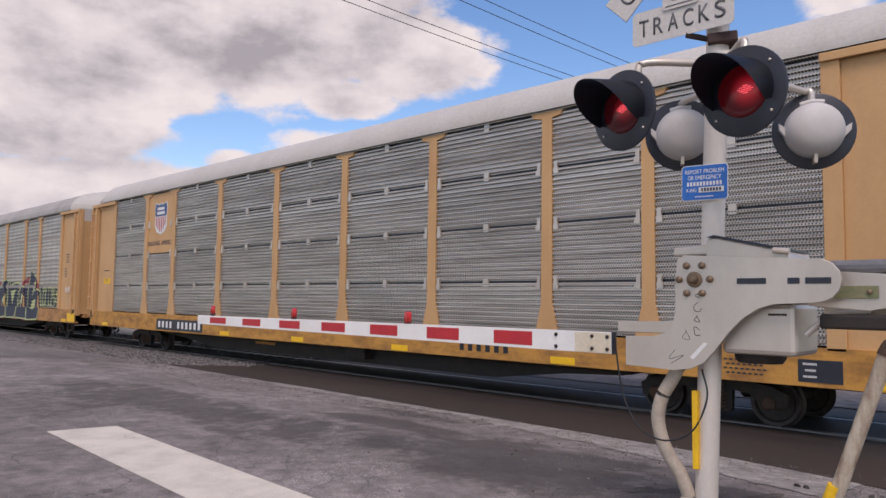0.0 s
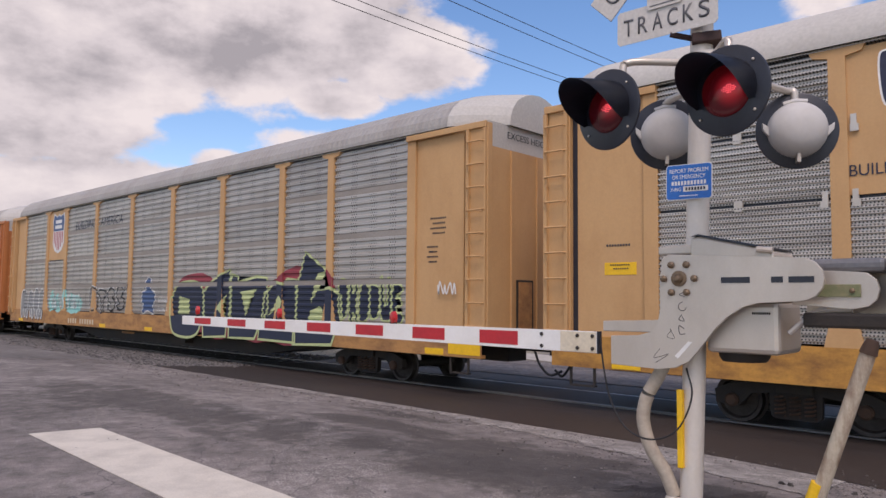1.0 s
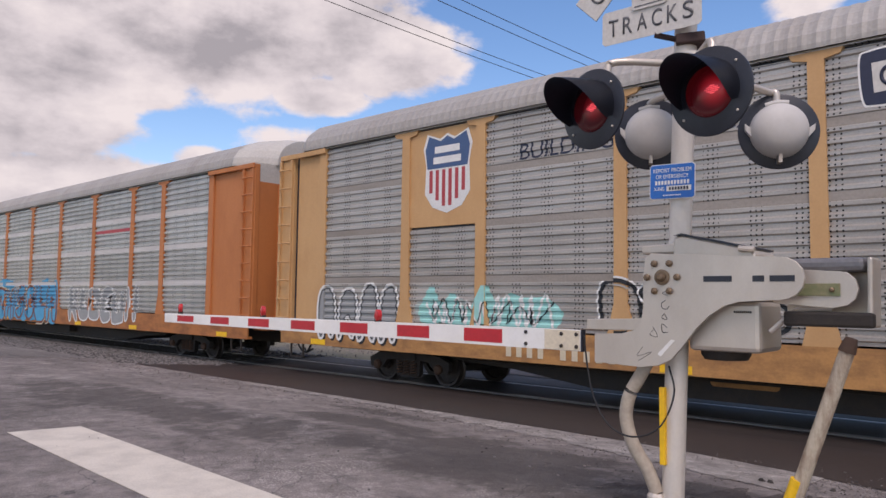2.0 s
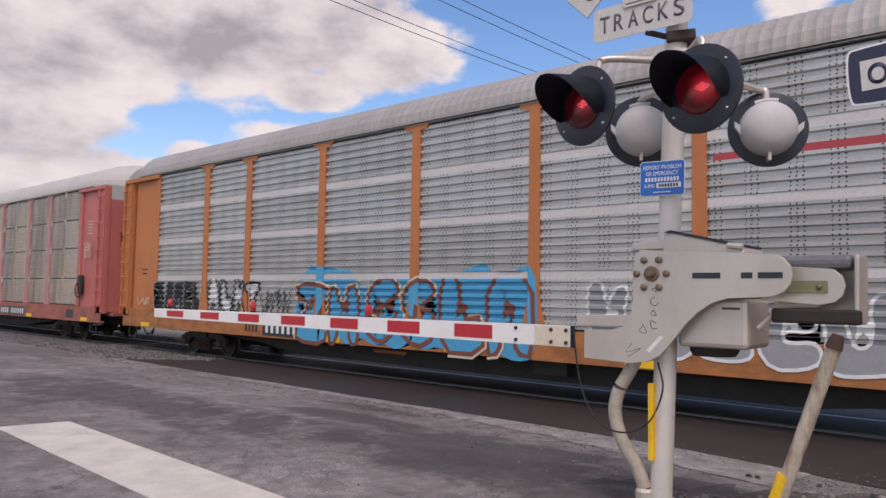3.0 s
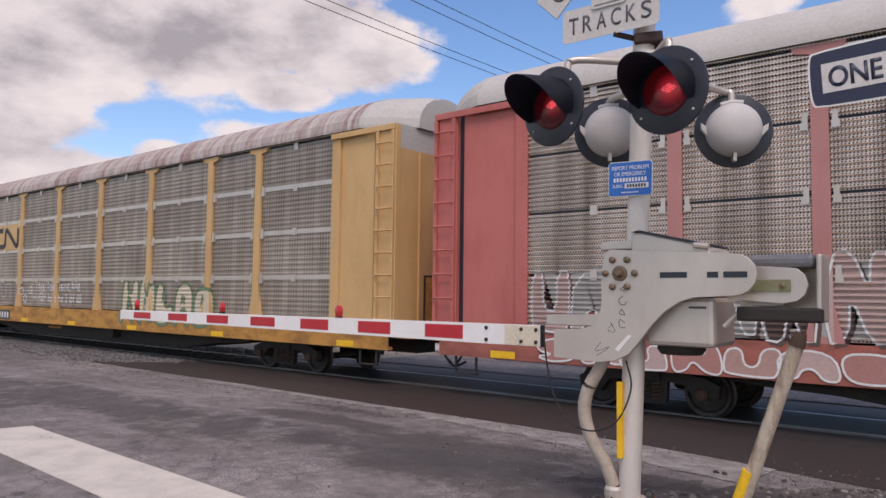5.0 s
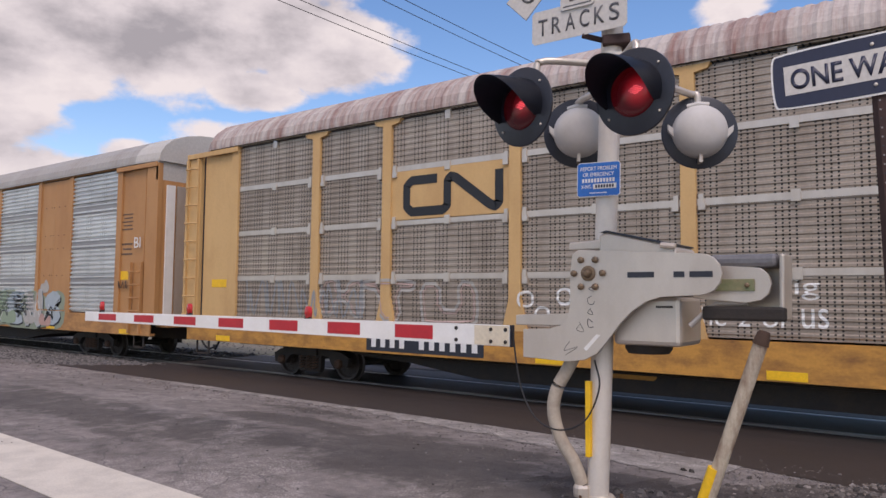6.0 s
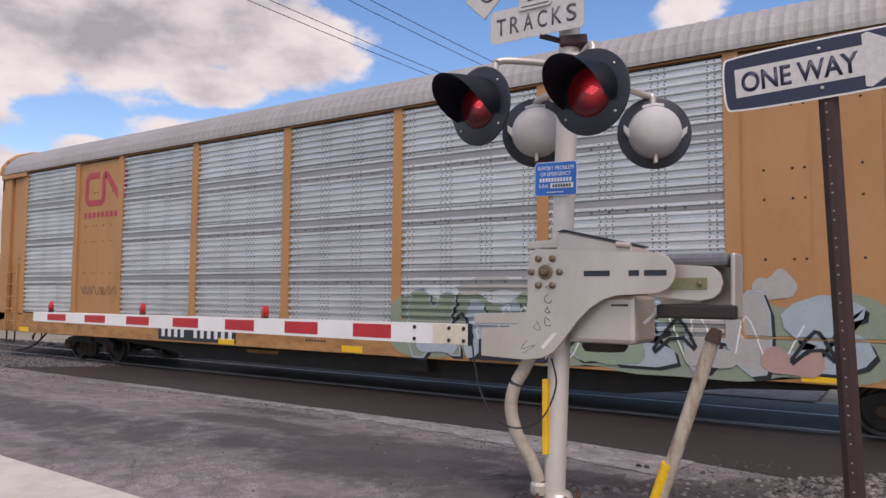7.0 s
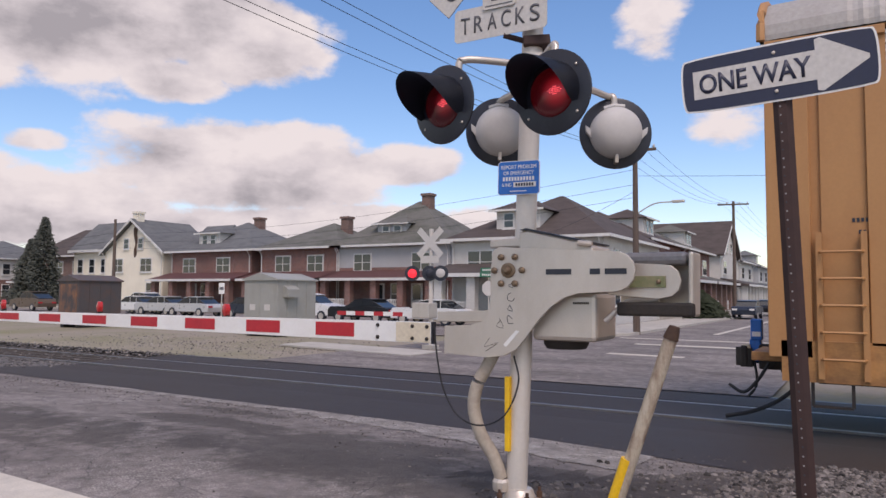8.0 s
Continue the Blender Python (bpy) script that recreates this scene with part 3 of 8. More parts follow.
    tagged(part("pavement", bm, M["concrete"]), "pale concrete pavement beyond the rails", "pavement", kind="structure")
    bm = bmesh.new()
    prism(bm, [(-15.2, 30.5), (-9.6, 30.5), (-9.0, 31.5), (-9.2, 200), (-12.2, 200), (-12.2, 34.0), (-15.2, 34.0)], -0.03, 0.12, "z")
    tagged(part("pavement", bm, M["concrete"]), "pale concrete pavement with kerb along the side street", "pavement", kind="structure")
    sheet("side_street", steps(-160, -13.9, 20), [27, 28, 30, 36, 43.5], 0.015, M["old_asphalt"], "grey side street with parked cars", "road")
    bm = bmesh.new()
    box(bm, -160, -26, 45.0, 47.2, -0.03, 0.12)
    tagged(part("pavement", bm, M["concrete"]), "concrete pavement before the houses", "pavement", kind="structure")
    for pts in ([(-7.4, 26.3), (-3.5, 26.1), (-3.5, 26.6), (-7.4, 26.8)], [(-6.9, 21.6), (-4.6, 21.4), (-4.6, 21.8), (-6.9, 22.0)], [(-6.2, 35), (-5.95, 35), (-5.95, 55), (-6.2, 55)], [(-9.0, 29.8), (-3.2, 29.8), (-3.2, 30.15), (-9.0, 30.15)]):
        bm = bmesh.new()
        prism(bm, pts, 0.002, 0.008, "z")
        tagged(part("road_marking", bm, M["paint_line"]), "worn white line on the far street", "road marking", kind="structure")


M["grit"] = street_surface("pale_grit", (0.27, 0.245, 0.225), (0.11, 0.098, 0.09), (0.56, 0.52, 0.47))
M["yard_gravel"] = street_surface("yard_gravel", (0.165, 0.15, 0.14), (0.075, 0.066, 0.062), (0.34, 0.32, 0.30))
M["tie"] = surface("weathered_tie", (0.075, 0.06, 0.05), 0.95, wear=(0.03, 0.025, 0.02), amount=0.7, scale=4, grain=30, bump=0.4, stretch=(3, 0.4, 1))


street()
verge()

# ---- the train ----
SPEED = 21.15
SIDE = 10.4
CARS, WHEELS = [], []


def rack_paint(name, colour, wear):
    return surface(name, colour, 0.6, wear=wear, amount=0.6, scale=0.9, grain=25, bump=0.04, stretch=(1.2, 1, 0.55), speck=0.08)


PAINT = dict(
    yellow=rack_paint("yellow_rack_paint", (0.55, 0.325, 0.145), (0.42, 0.225, 0.09)),
    orange=rack_paint("orange_rack_paint", (0.49, 0.172, 0.052), (0.35, 0.11, 0.035)),
    pink=rack_paint("faded_red_rack_paint", (0.50, 0.145, 0.122), (0.34, 0.075, 0.06)),
    faded_pink=rack_paint("chalky_pink_post_paint", (0.47, 0.215, 0.195), (0.33, 0.12, 0.10)),
    tan=rack_paint("pale_yellow_rack_paint", (0.60, 0.385, 0.165), (0.44, 0.25, 0.10)),
    ochre=rack_paint("ochre_rack_paint", (0.45, 0.228, 0.086), (0.34, 0.155, 0.06)),
)
def sill_paint(name, colour, wear):
    return surface(name, colour, 0.65, wear=wear, amount=0.9, scale=2.2, grain=25, bump=0.08, stretch=(0.7, 1, 1.6))


SILL = dict(
    gold=sill_paint("gold_sill_paint", (0.52, 0.255, 0.050), (0.14, 0.058, 0.026)),
    orange=sill_paint("orange_sill_paint", (0.42, 0.155, 0.045), (0.15, 0.06, 0.03)),
    red=sill_paint("faded_red_sill_paint", (0.38, 0.115, 0.085), (0.17, 0.06, 0.04)),
    ochre=sill_paint("ochre_sill_paint", (0.45, 0.225, 0.075), (0.16, 0.07, 0.034)),
)
DECAL = {n: surface("sprayed_" + n, c, 0.55, wear=tuple(v * 0.75 + 0.02 for v in c), amount=0.5, scale=4, bump=0.02) for n, c in dict(
    black=(0.012, 0.014, 0.018), navy=(0.015, 0.022, 0.05), white=(0.72, 0.72, 0.70), lime=(0.46, 0.52, 0.25), red=(0.40, 0.03, 0.05),
    magenta=(0.30, 0.06, 0.12), aqua=(0.30, 0.62, 0.58), blue=(0.05, 0.33, 0.55), green=(0.14, 0.20, 0.11), grey=(0.30, 0.31, 0.31),
    rose=(0.42, 0.20, 0.17), denim=(0.05, 0.10, 0.22), rust=(0.20, 0.06, 0.035), cream=(0.60, 0.52, 0.38), faded=(0.42, 0.05, 0.06), blush=(0.50, 0.36, 0.32), haze=(0.40, 0.38, 0.35), sage=(0.24, 0.28, 0.20), ice=(0.36, 0.42, 0.45), moss=(0.25, 0.32, 0.22), grime_brown=(0.11, 0.07, 0.055), clay=(0.44, 0.27, 0.23), teal=(0.36, 0.42, 0.40), wine=(0.26, 0.035, 0.05)).items()}


def perforated(name, colour, wear, px, pz, radius, band=0.0, duty=1.0, rough=0.45, metal=0.55, streak=0.5, along=1.2):
    """Galvanised sheet with rows of punched holes, dust streaks and uneven ageing from sheet to sheet."""
    m = surface(name, colour, rough, metal, wear=wear, amount=0.75, scale=1.3, grain=30, bump=0.05, vary=0.10, stretch=(along, 1, streak))
    n, l = m.node_tree.nodes, m.node_tree.links
    b = n["Principled BSDF"]
    base = b.inputs["Base Color"].links[0].from_socket
    tc = n.new("ShaderNodeTexCoord")
    sp = n.new("ShaderNodeSeparateXYZ")
    l.new(tc.outputs["Object"], sp.inputs[0])

    def op(kind, a, v):
        q = n.new("ShaderNodeMath")
        q.operation = kind
        l.new(a, q.inputs[0])
        if isinstance(v, (int, float)):
            q.inputs[1].default_value = v
        else:
            l.new(v, q.inputs[1])
        return q.outputs[0]

    fx = op("MULTIPLY", op("SUBTRACT", op("FRACT", op("DIVIDE", sp.outputs["X"], px), 0), 0.5), px)
    fz = op("MULTIPLY", op("SUBTRACT", op("FRACT", op("DIVIDE", sp.outputs["Z"], pz), 0), 0.5), pz)
    d = op("SQRT", op("ADD", op("MULTIPLY", fx, fx), op("MULTIPLY", fz, fz)), 0)
    hole = op("LESS_THAN", d, radius)
    if band:
        hole = op("MULTIPLY", hole, op("LESS_THAN", op("FRACT", op("DIVIDE", sp.outputs["X"], band), 0), duty))
    mix = n.new("ShaderNodeMix")
    mix.data_type = "RGBA"
    mix.inputs["B"].default_value = (0.025, 0.024, 0.022, 1)
    l.new(hole, mix.inputs["Factor"])
    l.new(base, mix.inputs["A"])
    l.new(mix.outputs["Result"], b.inputs["Base Color"])
    return m


# rib pitch, rib depth and sheet of each kind of side
STYLES = dict(
    fine=dict(pitch=0.083, depth=0.046, mat=perforated("dusty_ribbed_sheet", (0.64, 0.59, 0.54), (0.25, 0.215, 0.18), 0.045, 0.0415, 0.0115, streak=5.0, along=0.22)),
    grime=dict(pitch=0.078, depth=0.042, mat=perforated("rust_stained_ribbed_sheet", (0.78, 0.66, 0.565), (0.21, 0.145, 0.105), 0.045, 0.039, 0.0115, streak=0.12, along=2.2)),
    wide=dict(pitch=0.155, depth=0.030, mat=perforated("grey_ribbed_sheet", (0.47, 0.435, 0.40), (0.29, 0.26, 0.225), 0.075, 0.0675, 0.0135, 0.62, 0.36, streak=3.0, along=0.3)),
    banded=dict(pitch=0.150, depth=0.046, mat=perforated("pale_ribbed_sheet", (0.52, 0.505, 0.48), (0.36, 0.34, 0.31), 0.085, 0.0625, 0.013, 0.55, 0.45, streak=3.0, along=0.3)),
    flat=dict(pitch=0.105, depth=0.014, mat=perforated("dark_perforated_sheet", (0.42, 0.35, 0.285), (0.21, 0.165, 0.125), 0.085, 0.0525, 0.015, 0.50, 0.7)),
    bright=dict(pitch=0.118, depth=0.046, mat=perforated("bright_galvanised_sheet", (0.68, 0.68, 0.665), (0.44, 0.43, 0.42), 0.10, 0.059, 0.012, 0.8, 0.4, streak=3.0, along=0.3)),
)
ROOFS = dict(
    white=surface("chalky_white_roof", (0.475, 0.455, 0.42), 0.7, wear=(0.40, 0.37, 0.335), amount=0.6, scale=0.7, grain=20, bump=0.04, stretch=(1.5, 0.4, 0.4)),
    grey=surface("grey_roof_sheet", (0.37, 0.35, 0.325), 0.6, 0.2, wear=(0.27, 0.24, 0.215), amount=0.6, scale=0.7, grain=20, bump=0.04, stretch=(1.5, 0.4, 0.4)),
    rusty=surface("rust_blotched_roof", (0.46, 0.41, 0.38), 0.75, 0.1, wear=(0.20, 0.085, 0.07), amount=1.0, scale=1.3, grain=20, bump=0.04, stretch=(3.2, 0.35, 0.35)),
)
FLAT_BAND = surface("dusty_flat_band", (0.34, 0.305, 0.27), 0.6, 0.3, wear=(0.26, 0.225, 0.19), amount=0.8, scale=1.6, grain=25, bump=0.05, stretch=(0.4, 1, 2.5))
PALE_BAND = surface("pale_painted_band", (0.60, 0.575, 0.55), 0.6, 0.1, wear=(0.45, 0.42, 0.39), amount=0.7, scale=1.6, grain=25, bump=0.05, stretch=(0.4, 1, 2.5))
BRIGHT_BAND = surface("galvanised_flat_band", (0.31, 0.31, 0.305), 0.55, 0.3, wear=(0.23, 0.225, 0.22), amount=0.7, scale=1.6, grain=25, bump=0.05, stretch=(0.4, 1, 2.5))
ROWS = ((1.25, 2.118), (2.162, 3.158), (3.202, 4.143), (4.187, 5.14))
OFFS = (-11.75, -9.1, -7.15, -4.3, -1.41, 1.41, 4.3, 7.15, 9.1, 11.75)


def rib_profile(style, z0, z1):
    """(y, z) pairs up one panel of pressed ribs."""
    s = STYLES[style]
    p, d, out, z = s["pitch"], s["depth"], [(0.0, z0)], z0
    n = max(1, round((z1 - z0) / p))
    p = (z1 - z0) / n
    for i in range(n):
        z = z0 + i * p
        out += [(0.0, z + 0.34 * p), (-d, z + 0.46 * p), (-d, z + 0.78 * p), (0.0, z + 0.93 * p)]
    out.append((0.0, z1))
    return out


def rib_panel(w, style, z0, z1):
    bm = bmesh.new()
    prof = rib_profile(style, z0, z1)
    prof = [(0.03, z0)] + prof + [(0.03, z1)]
    a = [bm.verts.new((0, y, z)) for y, z in prof]
    b = [bm.verts.new((w, y, z)) for y, z in prof]
    for i in range(len(a) - 1):
        bm.faces.new((a[i], b[i], b[i + 1], a[i + 1]))
    return bm


PANEL_Y = 0.065


class Face:
    """The near side of one car, as a relief that paint follows."""

    def __init__(self, style, posts, plates):
        self.posts, self.plates, self.lines = posts, plates, []
        for z0, z1 in ROWS:
            self.lines += [(z, y + PANEL_Y) for y, z in rib_profile(style, z0, z1)]
        self.lines.sort()

    def y(self, x, z):
        if z < 1.235:
            return 0.0
        for x0, x1, z0, z1 in self.plates:
            if x0 < x < x1 and z0 < z < z1:
                return 0.035
        if any(abs(x - p) < 0.115 for p in self.posts):
            return 0.0
        if x < self.posts[0] or x > self.posts[-1]:
            return 0.0
        for (za, ya), (zb, yb) in zip(self.lines, self.lines[1:]):
            if za <= z <= zb:
                return ya + (yb - ya) * (z - za) / (zb - za) if zb > za else ya
        return PANEL_Y


def drape(bm, face, lift):
    """Lays a flat figure in the xz plane over the side of a car."""
    xs = [v.co.x for v in bm.verts]
    zs = [v.co.z for v in bm.verts]
    cuts = [((x, 0, 0), (1, 0, 0)) for p in face.posts for x in (p - 0.117, p - 0.113, p + 0.113, p + 0.117) if min(xs) < x < max(xs)]
    cuts += [((0, 0, z), (0, 0, 1)) for z in {q for q, _ in face.lines} | {1.233, 1.237} if min(zs) < z < max(zs)]
    for co, no in cuts:
        bmesh.ops.bisect_plane(bm, geom=list(bm.verts) + list(bm.edges) + list(bm.faces), plane_co=co, plane_no=no, dist=1e-5)
    for v in bm.verts:
        v.co.y = face.y(v.co.x, v.co.z) - lift
    bmesh.ops.triangulate(bm, faces=list(bm.faces))
    return bm


def rounded(pts, n=2):
    for _ in range(n):
        out = []
        for a, b in zip(pts, pts[1:] + pts[:1]):
            out += [(a[0] * 0.75 + b[0] * 0.25, a[1] * 0.75 + b[1] * 0.25), (a[0] * 0.25 + b[0] * 0.75, a[1] * 0.25 + b[1] * 0.75)]
        pts = out
    return pts


def grown(pts, d):
    out = []
    n = len(pts)
    area = sum(pts[i][0] * pts[(i + 1) % n][1] - pts[(i + 1) % n][0] * pts[i][1] for i in range(n))
    sgn = 1 if area > 0 else -1
    for i in range(n):
        a, b, c = Vector(pts[i - 1]), Vector(pts[i]), Vector(pts[(i + 1) % n])
        e, f = (b - a).normalized(), (c - b).normalized()
        nrm = Vector((e.y + f.y, -(e.x + f.x)))
        if nrm.length > 1e-6:
            nrm.normalize()
        out.append(tuple(b + sgn * d * nrm))
    return out


GLYPHS = [
    [(0, 0.1), (0.5, 0), (1, 0.15), (1, 0.85), (0.55, 1), (0, 0.9)],
    [(0, 0), (0.3, 0.05), (0.35, 0.45), (0.65, 0.42), (0.7, 0), (1, 0.05), (0.95, 1), (0.62, 0.95), (0.6, 0.66), (0.36, 0.68), (0.32, 1), (0.02, 0.95)],
    [(0, 0), (1, 0.05), (0.95, 0.32), (0.4, 0.3), (0.42, 0.45), (0.9, 0.45), (0.9, 0.66), (0.4, 0.66), (0.42, 0.76), (1, 0.78), (0.95, 1), (0.02, 1.02)],
    [(0.05, 0), (0.38, 0.02), (0.42, 0.5), (0.72, 0), (1.05, 0.02), (0.98, 1), (0.68, 1.02), (0.66, 0.55), (0.36, 1.05), (0, 1)],
    [(0, 0.25), (0.5, 0), (1, 0.2), (0.9, 0.55), (0.5, 0.6), (1, 0.8), (0.6, 1.08), (0.05, 0.85), (0.1, 0.5), (0.55, 0.38)],
    [(0.1, 0), (0.45, 0), (0.48, 0.42), (0.8, 0), (1.1, 0.05), (0.78, 0.52), (1, 0.98), (0.7, 1), (0.5, 0.66), (0.42, 1.1), (0.05, 1)],
    [(0, 1), (0.32, 1), (0.34, 0.34), (0.66, 0.34), (0.66, 1), (1, 1), (1, 0.1), (0.85, 0), (0.1, 0), (0, 0.15)],
    [(0.3, 0), (0.65, 0), (0.66, 0.72), (1, 0.74), (1, 1), (0, 1.02), (0, 0.76), (0.32, 0.74)],
    [(0, 0), (1, 0), (1, 0.3), (0.6, 0.34), (1, 0.7), (1, 1), (0, 1), (0, 0.74), (0.42, 0.7), (0, 0.3)],
    [(0, 0), (0.1, 1), (0.92, 1), (1, 0), (0.66, 0), (0.6, 0.28), (0.42, 0.28), (0.36, 0)],
    [(0, 0), (0.04, 1), (0.96, 1), (1, 0), (0.7, 0), (0.68, 0.3), (0.5, 0.42), (0.34, 0.3), (0.3, 0)],
    [(0, 0), (0, 1), (0.45, 1), (0.5, 0.4), (1, 0.5), (1, 0)],
]


def ribbon(bm, line, thick):
    """One flat strip of even width along a line in the xz plane."""
    pairs = []
    for i, p in enumerate(line):
        d = line[min(i + 1, len(line) - 1)] - line[max(i - 1, 0)]
        s = Vector((-d.z, 0, d.x)).normalized() * thick / 2
        pairs.append((bm.verts.new(p - s), bm.verts.new(p + s)))
    for (a, b), (c, d) in zip(pairs, pairs[1:]):
        bm.faces.new((a, c, d, b))


def figure(car, face, pts, colour, lift, name="graffiti"):
    bm = bmesh.new()
    bm.faces.new([bm.verts.new((x, 0, z)) for x, z in pts])
    bmesh.ops.triangulate(bm, faces=list(bm.faces))
    return part(name, drape(bm, face, lift), DECAL[colour], car)


def outline(car, face, pts, colour, thick, lift, closed=True, name="graffiti"):
    bm = bmesh.new()
    line = [Vector((x, 0, z)) for x, z in pts]
    ribbon(bm, line + line[:1] if closed else line, thick)
    return part(name, drape(bm, face, lift), DECAL[colour], car)


def mist(car, face, x0, x1, z0, z1, n, colour, seed, lift=0.002, spread=0.25):
    """A ragged patch of overspray."""
    rnd = random.Random(seed)
    pts = [(x0 - 0.1, (z0 + z1) / 2)]
    pts += [(x0 + (x1 - x0) * i / n, z1 + rnd.uniform(-spread, spread)) for i in range(n + 1)]
    pts.append((x1 + 0.1, (z0 + z1) / 2))
    pts += [(x0 + (x1 - x0) * i / n, z0 + rnd.uniform(-0.5, 0.5) * spread) for i in range(n, -1, -1)]
    figure(car, face, rounded(pts, 1), colour, lift)


def spray(car, face, x0, x1, z0, z1, n, fill, edge, rim=0.06, soft=2, seed=0, order=None, counters=True, cloud=None, shade=None, shine=None, inner=None):
    """A row of painted letters with outlines, each with its own lean and height; fill may be None, a name or several."""
    rnd = random.Random(seed)
    w, h = (x1 - x0) / n, z1 - z0
    fills = fill if isinstance(fill, tuple) else (fill,)
    if cloud:
        mist(car, face, x0, x1, z0, z1, n * 3, cloud, seed + 1, spread=0.3)
    for i in range(n):
        g = GLYPHS[order[i % len(order)] if order else rnd.randrange(len(GLYPHS))]
        lean, dz, hz = rnd.uniform(-0.12, 0.12), rnd.uniform(-0.06, 0.06) * h, rnd.uniform(0.9, 1.08)
        pts = [(x0 + w * (i + 0.03 + 0.95 * (gx + lean * gz) + rnd.uniform(-0.04, 0.04)), z0 + dz + h * hz * (gz + rnd.uniform(-0.04, 0.04))) for gx, gz in g]
        pts = rounded(pts, soft) if soft else pts
        up = 0.0005 * i
        if shade:
            figure(car, face, [(x + 0.05, z - 0.05) for x, z in grown(pts, rim * 0.3)], shade, 0.0055 + up)
        if fills[i % len(fills)]:
            figure(car, face, pts, fills[i % len(fills)], 0.0085 + up)
        outline(car, face, pts, edge, rim, 0.0115 + up)
        if inner:
            outline(car, face, grown(pts, -rim * 1.1), inner, rim * 0.45, 0.0135 + up)
        if shine:
            q = grown(pts, rim * 0.8)
            k = max(3, int(len(q) * 0.55))
            outline(car, face, q[-k:], shine, rim * 0.5, 0.0140 + up, closed=False)
        if counters:
            cx, cz = x0 + w * (i + 0.5), z0 + h * rnd.uniform(0.45, 0.6)
            q = [(cx - 0.13 * w, cz - 0.15 * h), (cx - 0.02 * w, cz - 0.04 * h), (cx + 0.09 * w, cz - 0.13 * h), (cx + 0.14 * w, cz + 0.07 * h), (cx + 0.02 * w, cz + 0.10 * h), (cx - 0.08 * w, cz + 0.15 * h)]
            figure(car, face, q, edge, 0.0125 + up)


def scrawl(car, face, x0, x1, z0, z1, n, colour, thick=0.035, seed=0, name="graffiti"):
    """Thin looping lines, as of a marker."""
    rnd = random.Random(seed)
    bm = bmesh.new()
    pts, x = [], x0
    for i in range(n * 3 + 1):
        pts.append((x0 + (x1 - x0) * i / (n * 3) + rnd.uniform(-0.4, 0.25) * (x1 - x0) / n, 0, z0 if i % 2 else z1 - rnd.uniform(0, 0.35) * (z1 - z0)))
    line = smooth_path(pts, 5)
    ribbon(bm, line, thick)
    part(name, drape(bm, face, 0.016), DECAL[colour], car)


def stencil(car, face, text, x, z, height, colour, width=None, lift=0.005, name="lettering"):
    ob = lettering(name, text, height, DECAL[colour], car, Matrix(), width=width, thick=0.0)
    bm = bmesh.new()
    bm.from_mesh(ob.data)
    bmesh.ops.delete(bm, geom=[f for f in bm.faces if f.calc_area() < 1e-9], context="FACES_ONLY")
    for v in bm.verts:
        v.co.x += x
        v.co.z += z
    bmesh.ops.remove_doubles(bm, verts=list(bm.verts), dist=1e-5)
    drape(bm, face, lift)
    bm.to_mesh(ob.data)
    bm.free()
    return ob


def phrase(car, face, text, x, z, height, colour, width):
    """A line of words, each word a piece of its own."""
    at = x - width / 2
    for word in text.split():
        w = width * len(word) / len(text)
        stencil(car, face, word, at + w / 2, z, height, colour, w)
        at += w + width / len(text)


def plate(name, car, x0, x1, z0, z1, mat, y=0.0, t=0.006, label=""):
    bm = bmesh.new()
    box(bm, x0, x1, y - t, y, z0, z1)
    return part(name, bm, mat, car, label)


def wheel_mesh():
    bm = bmesh.new()
    lathe(bm, [(0.055, 0.15), (0.10, 0.145), (0.12, 0.10), (0.27, 0.085), (0.30, 0.135), (0.350, 0.14), (0.355, 0.06), (0.362, 0.035), (0.395, 0.02), (0.395, 0.0), (0.30, 0.0), (0.27, 0.05), (0.1, 0.04), (0.06, 0.0)], 32)
    return finish(bm, "wheel", M["wheel"], smooth=True)


M["wheel"] = surface("worn_wheel_steel", (0.075, 0.062, 0.055), 0.55, 0.6, wear=(0.03, 0.025, 0.022), amount=0.6, scale=6, bump=0.1)
WHEEL = None


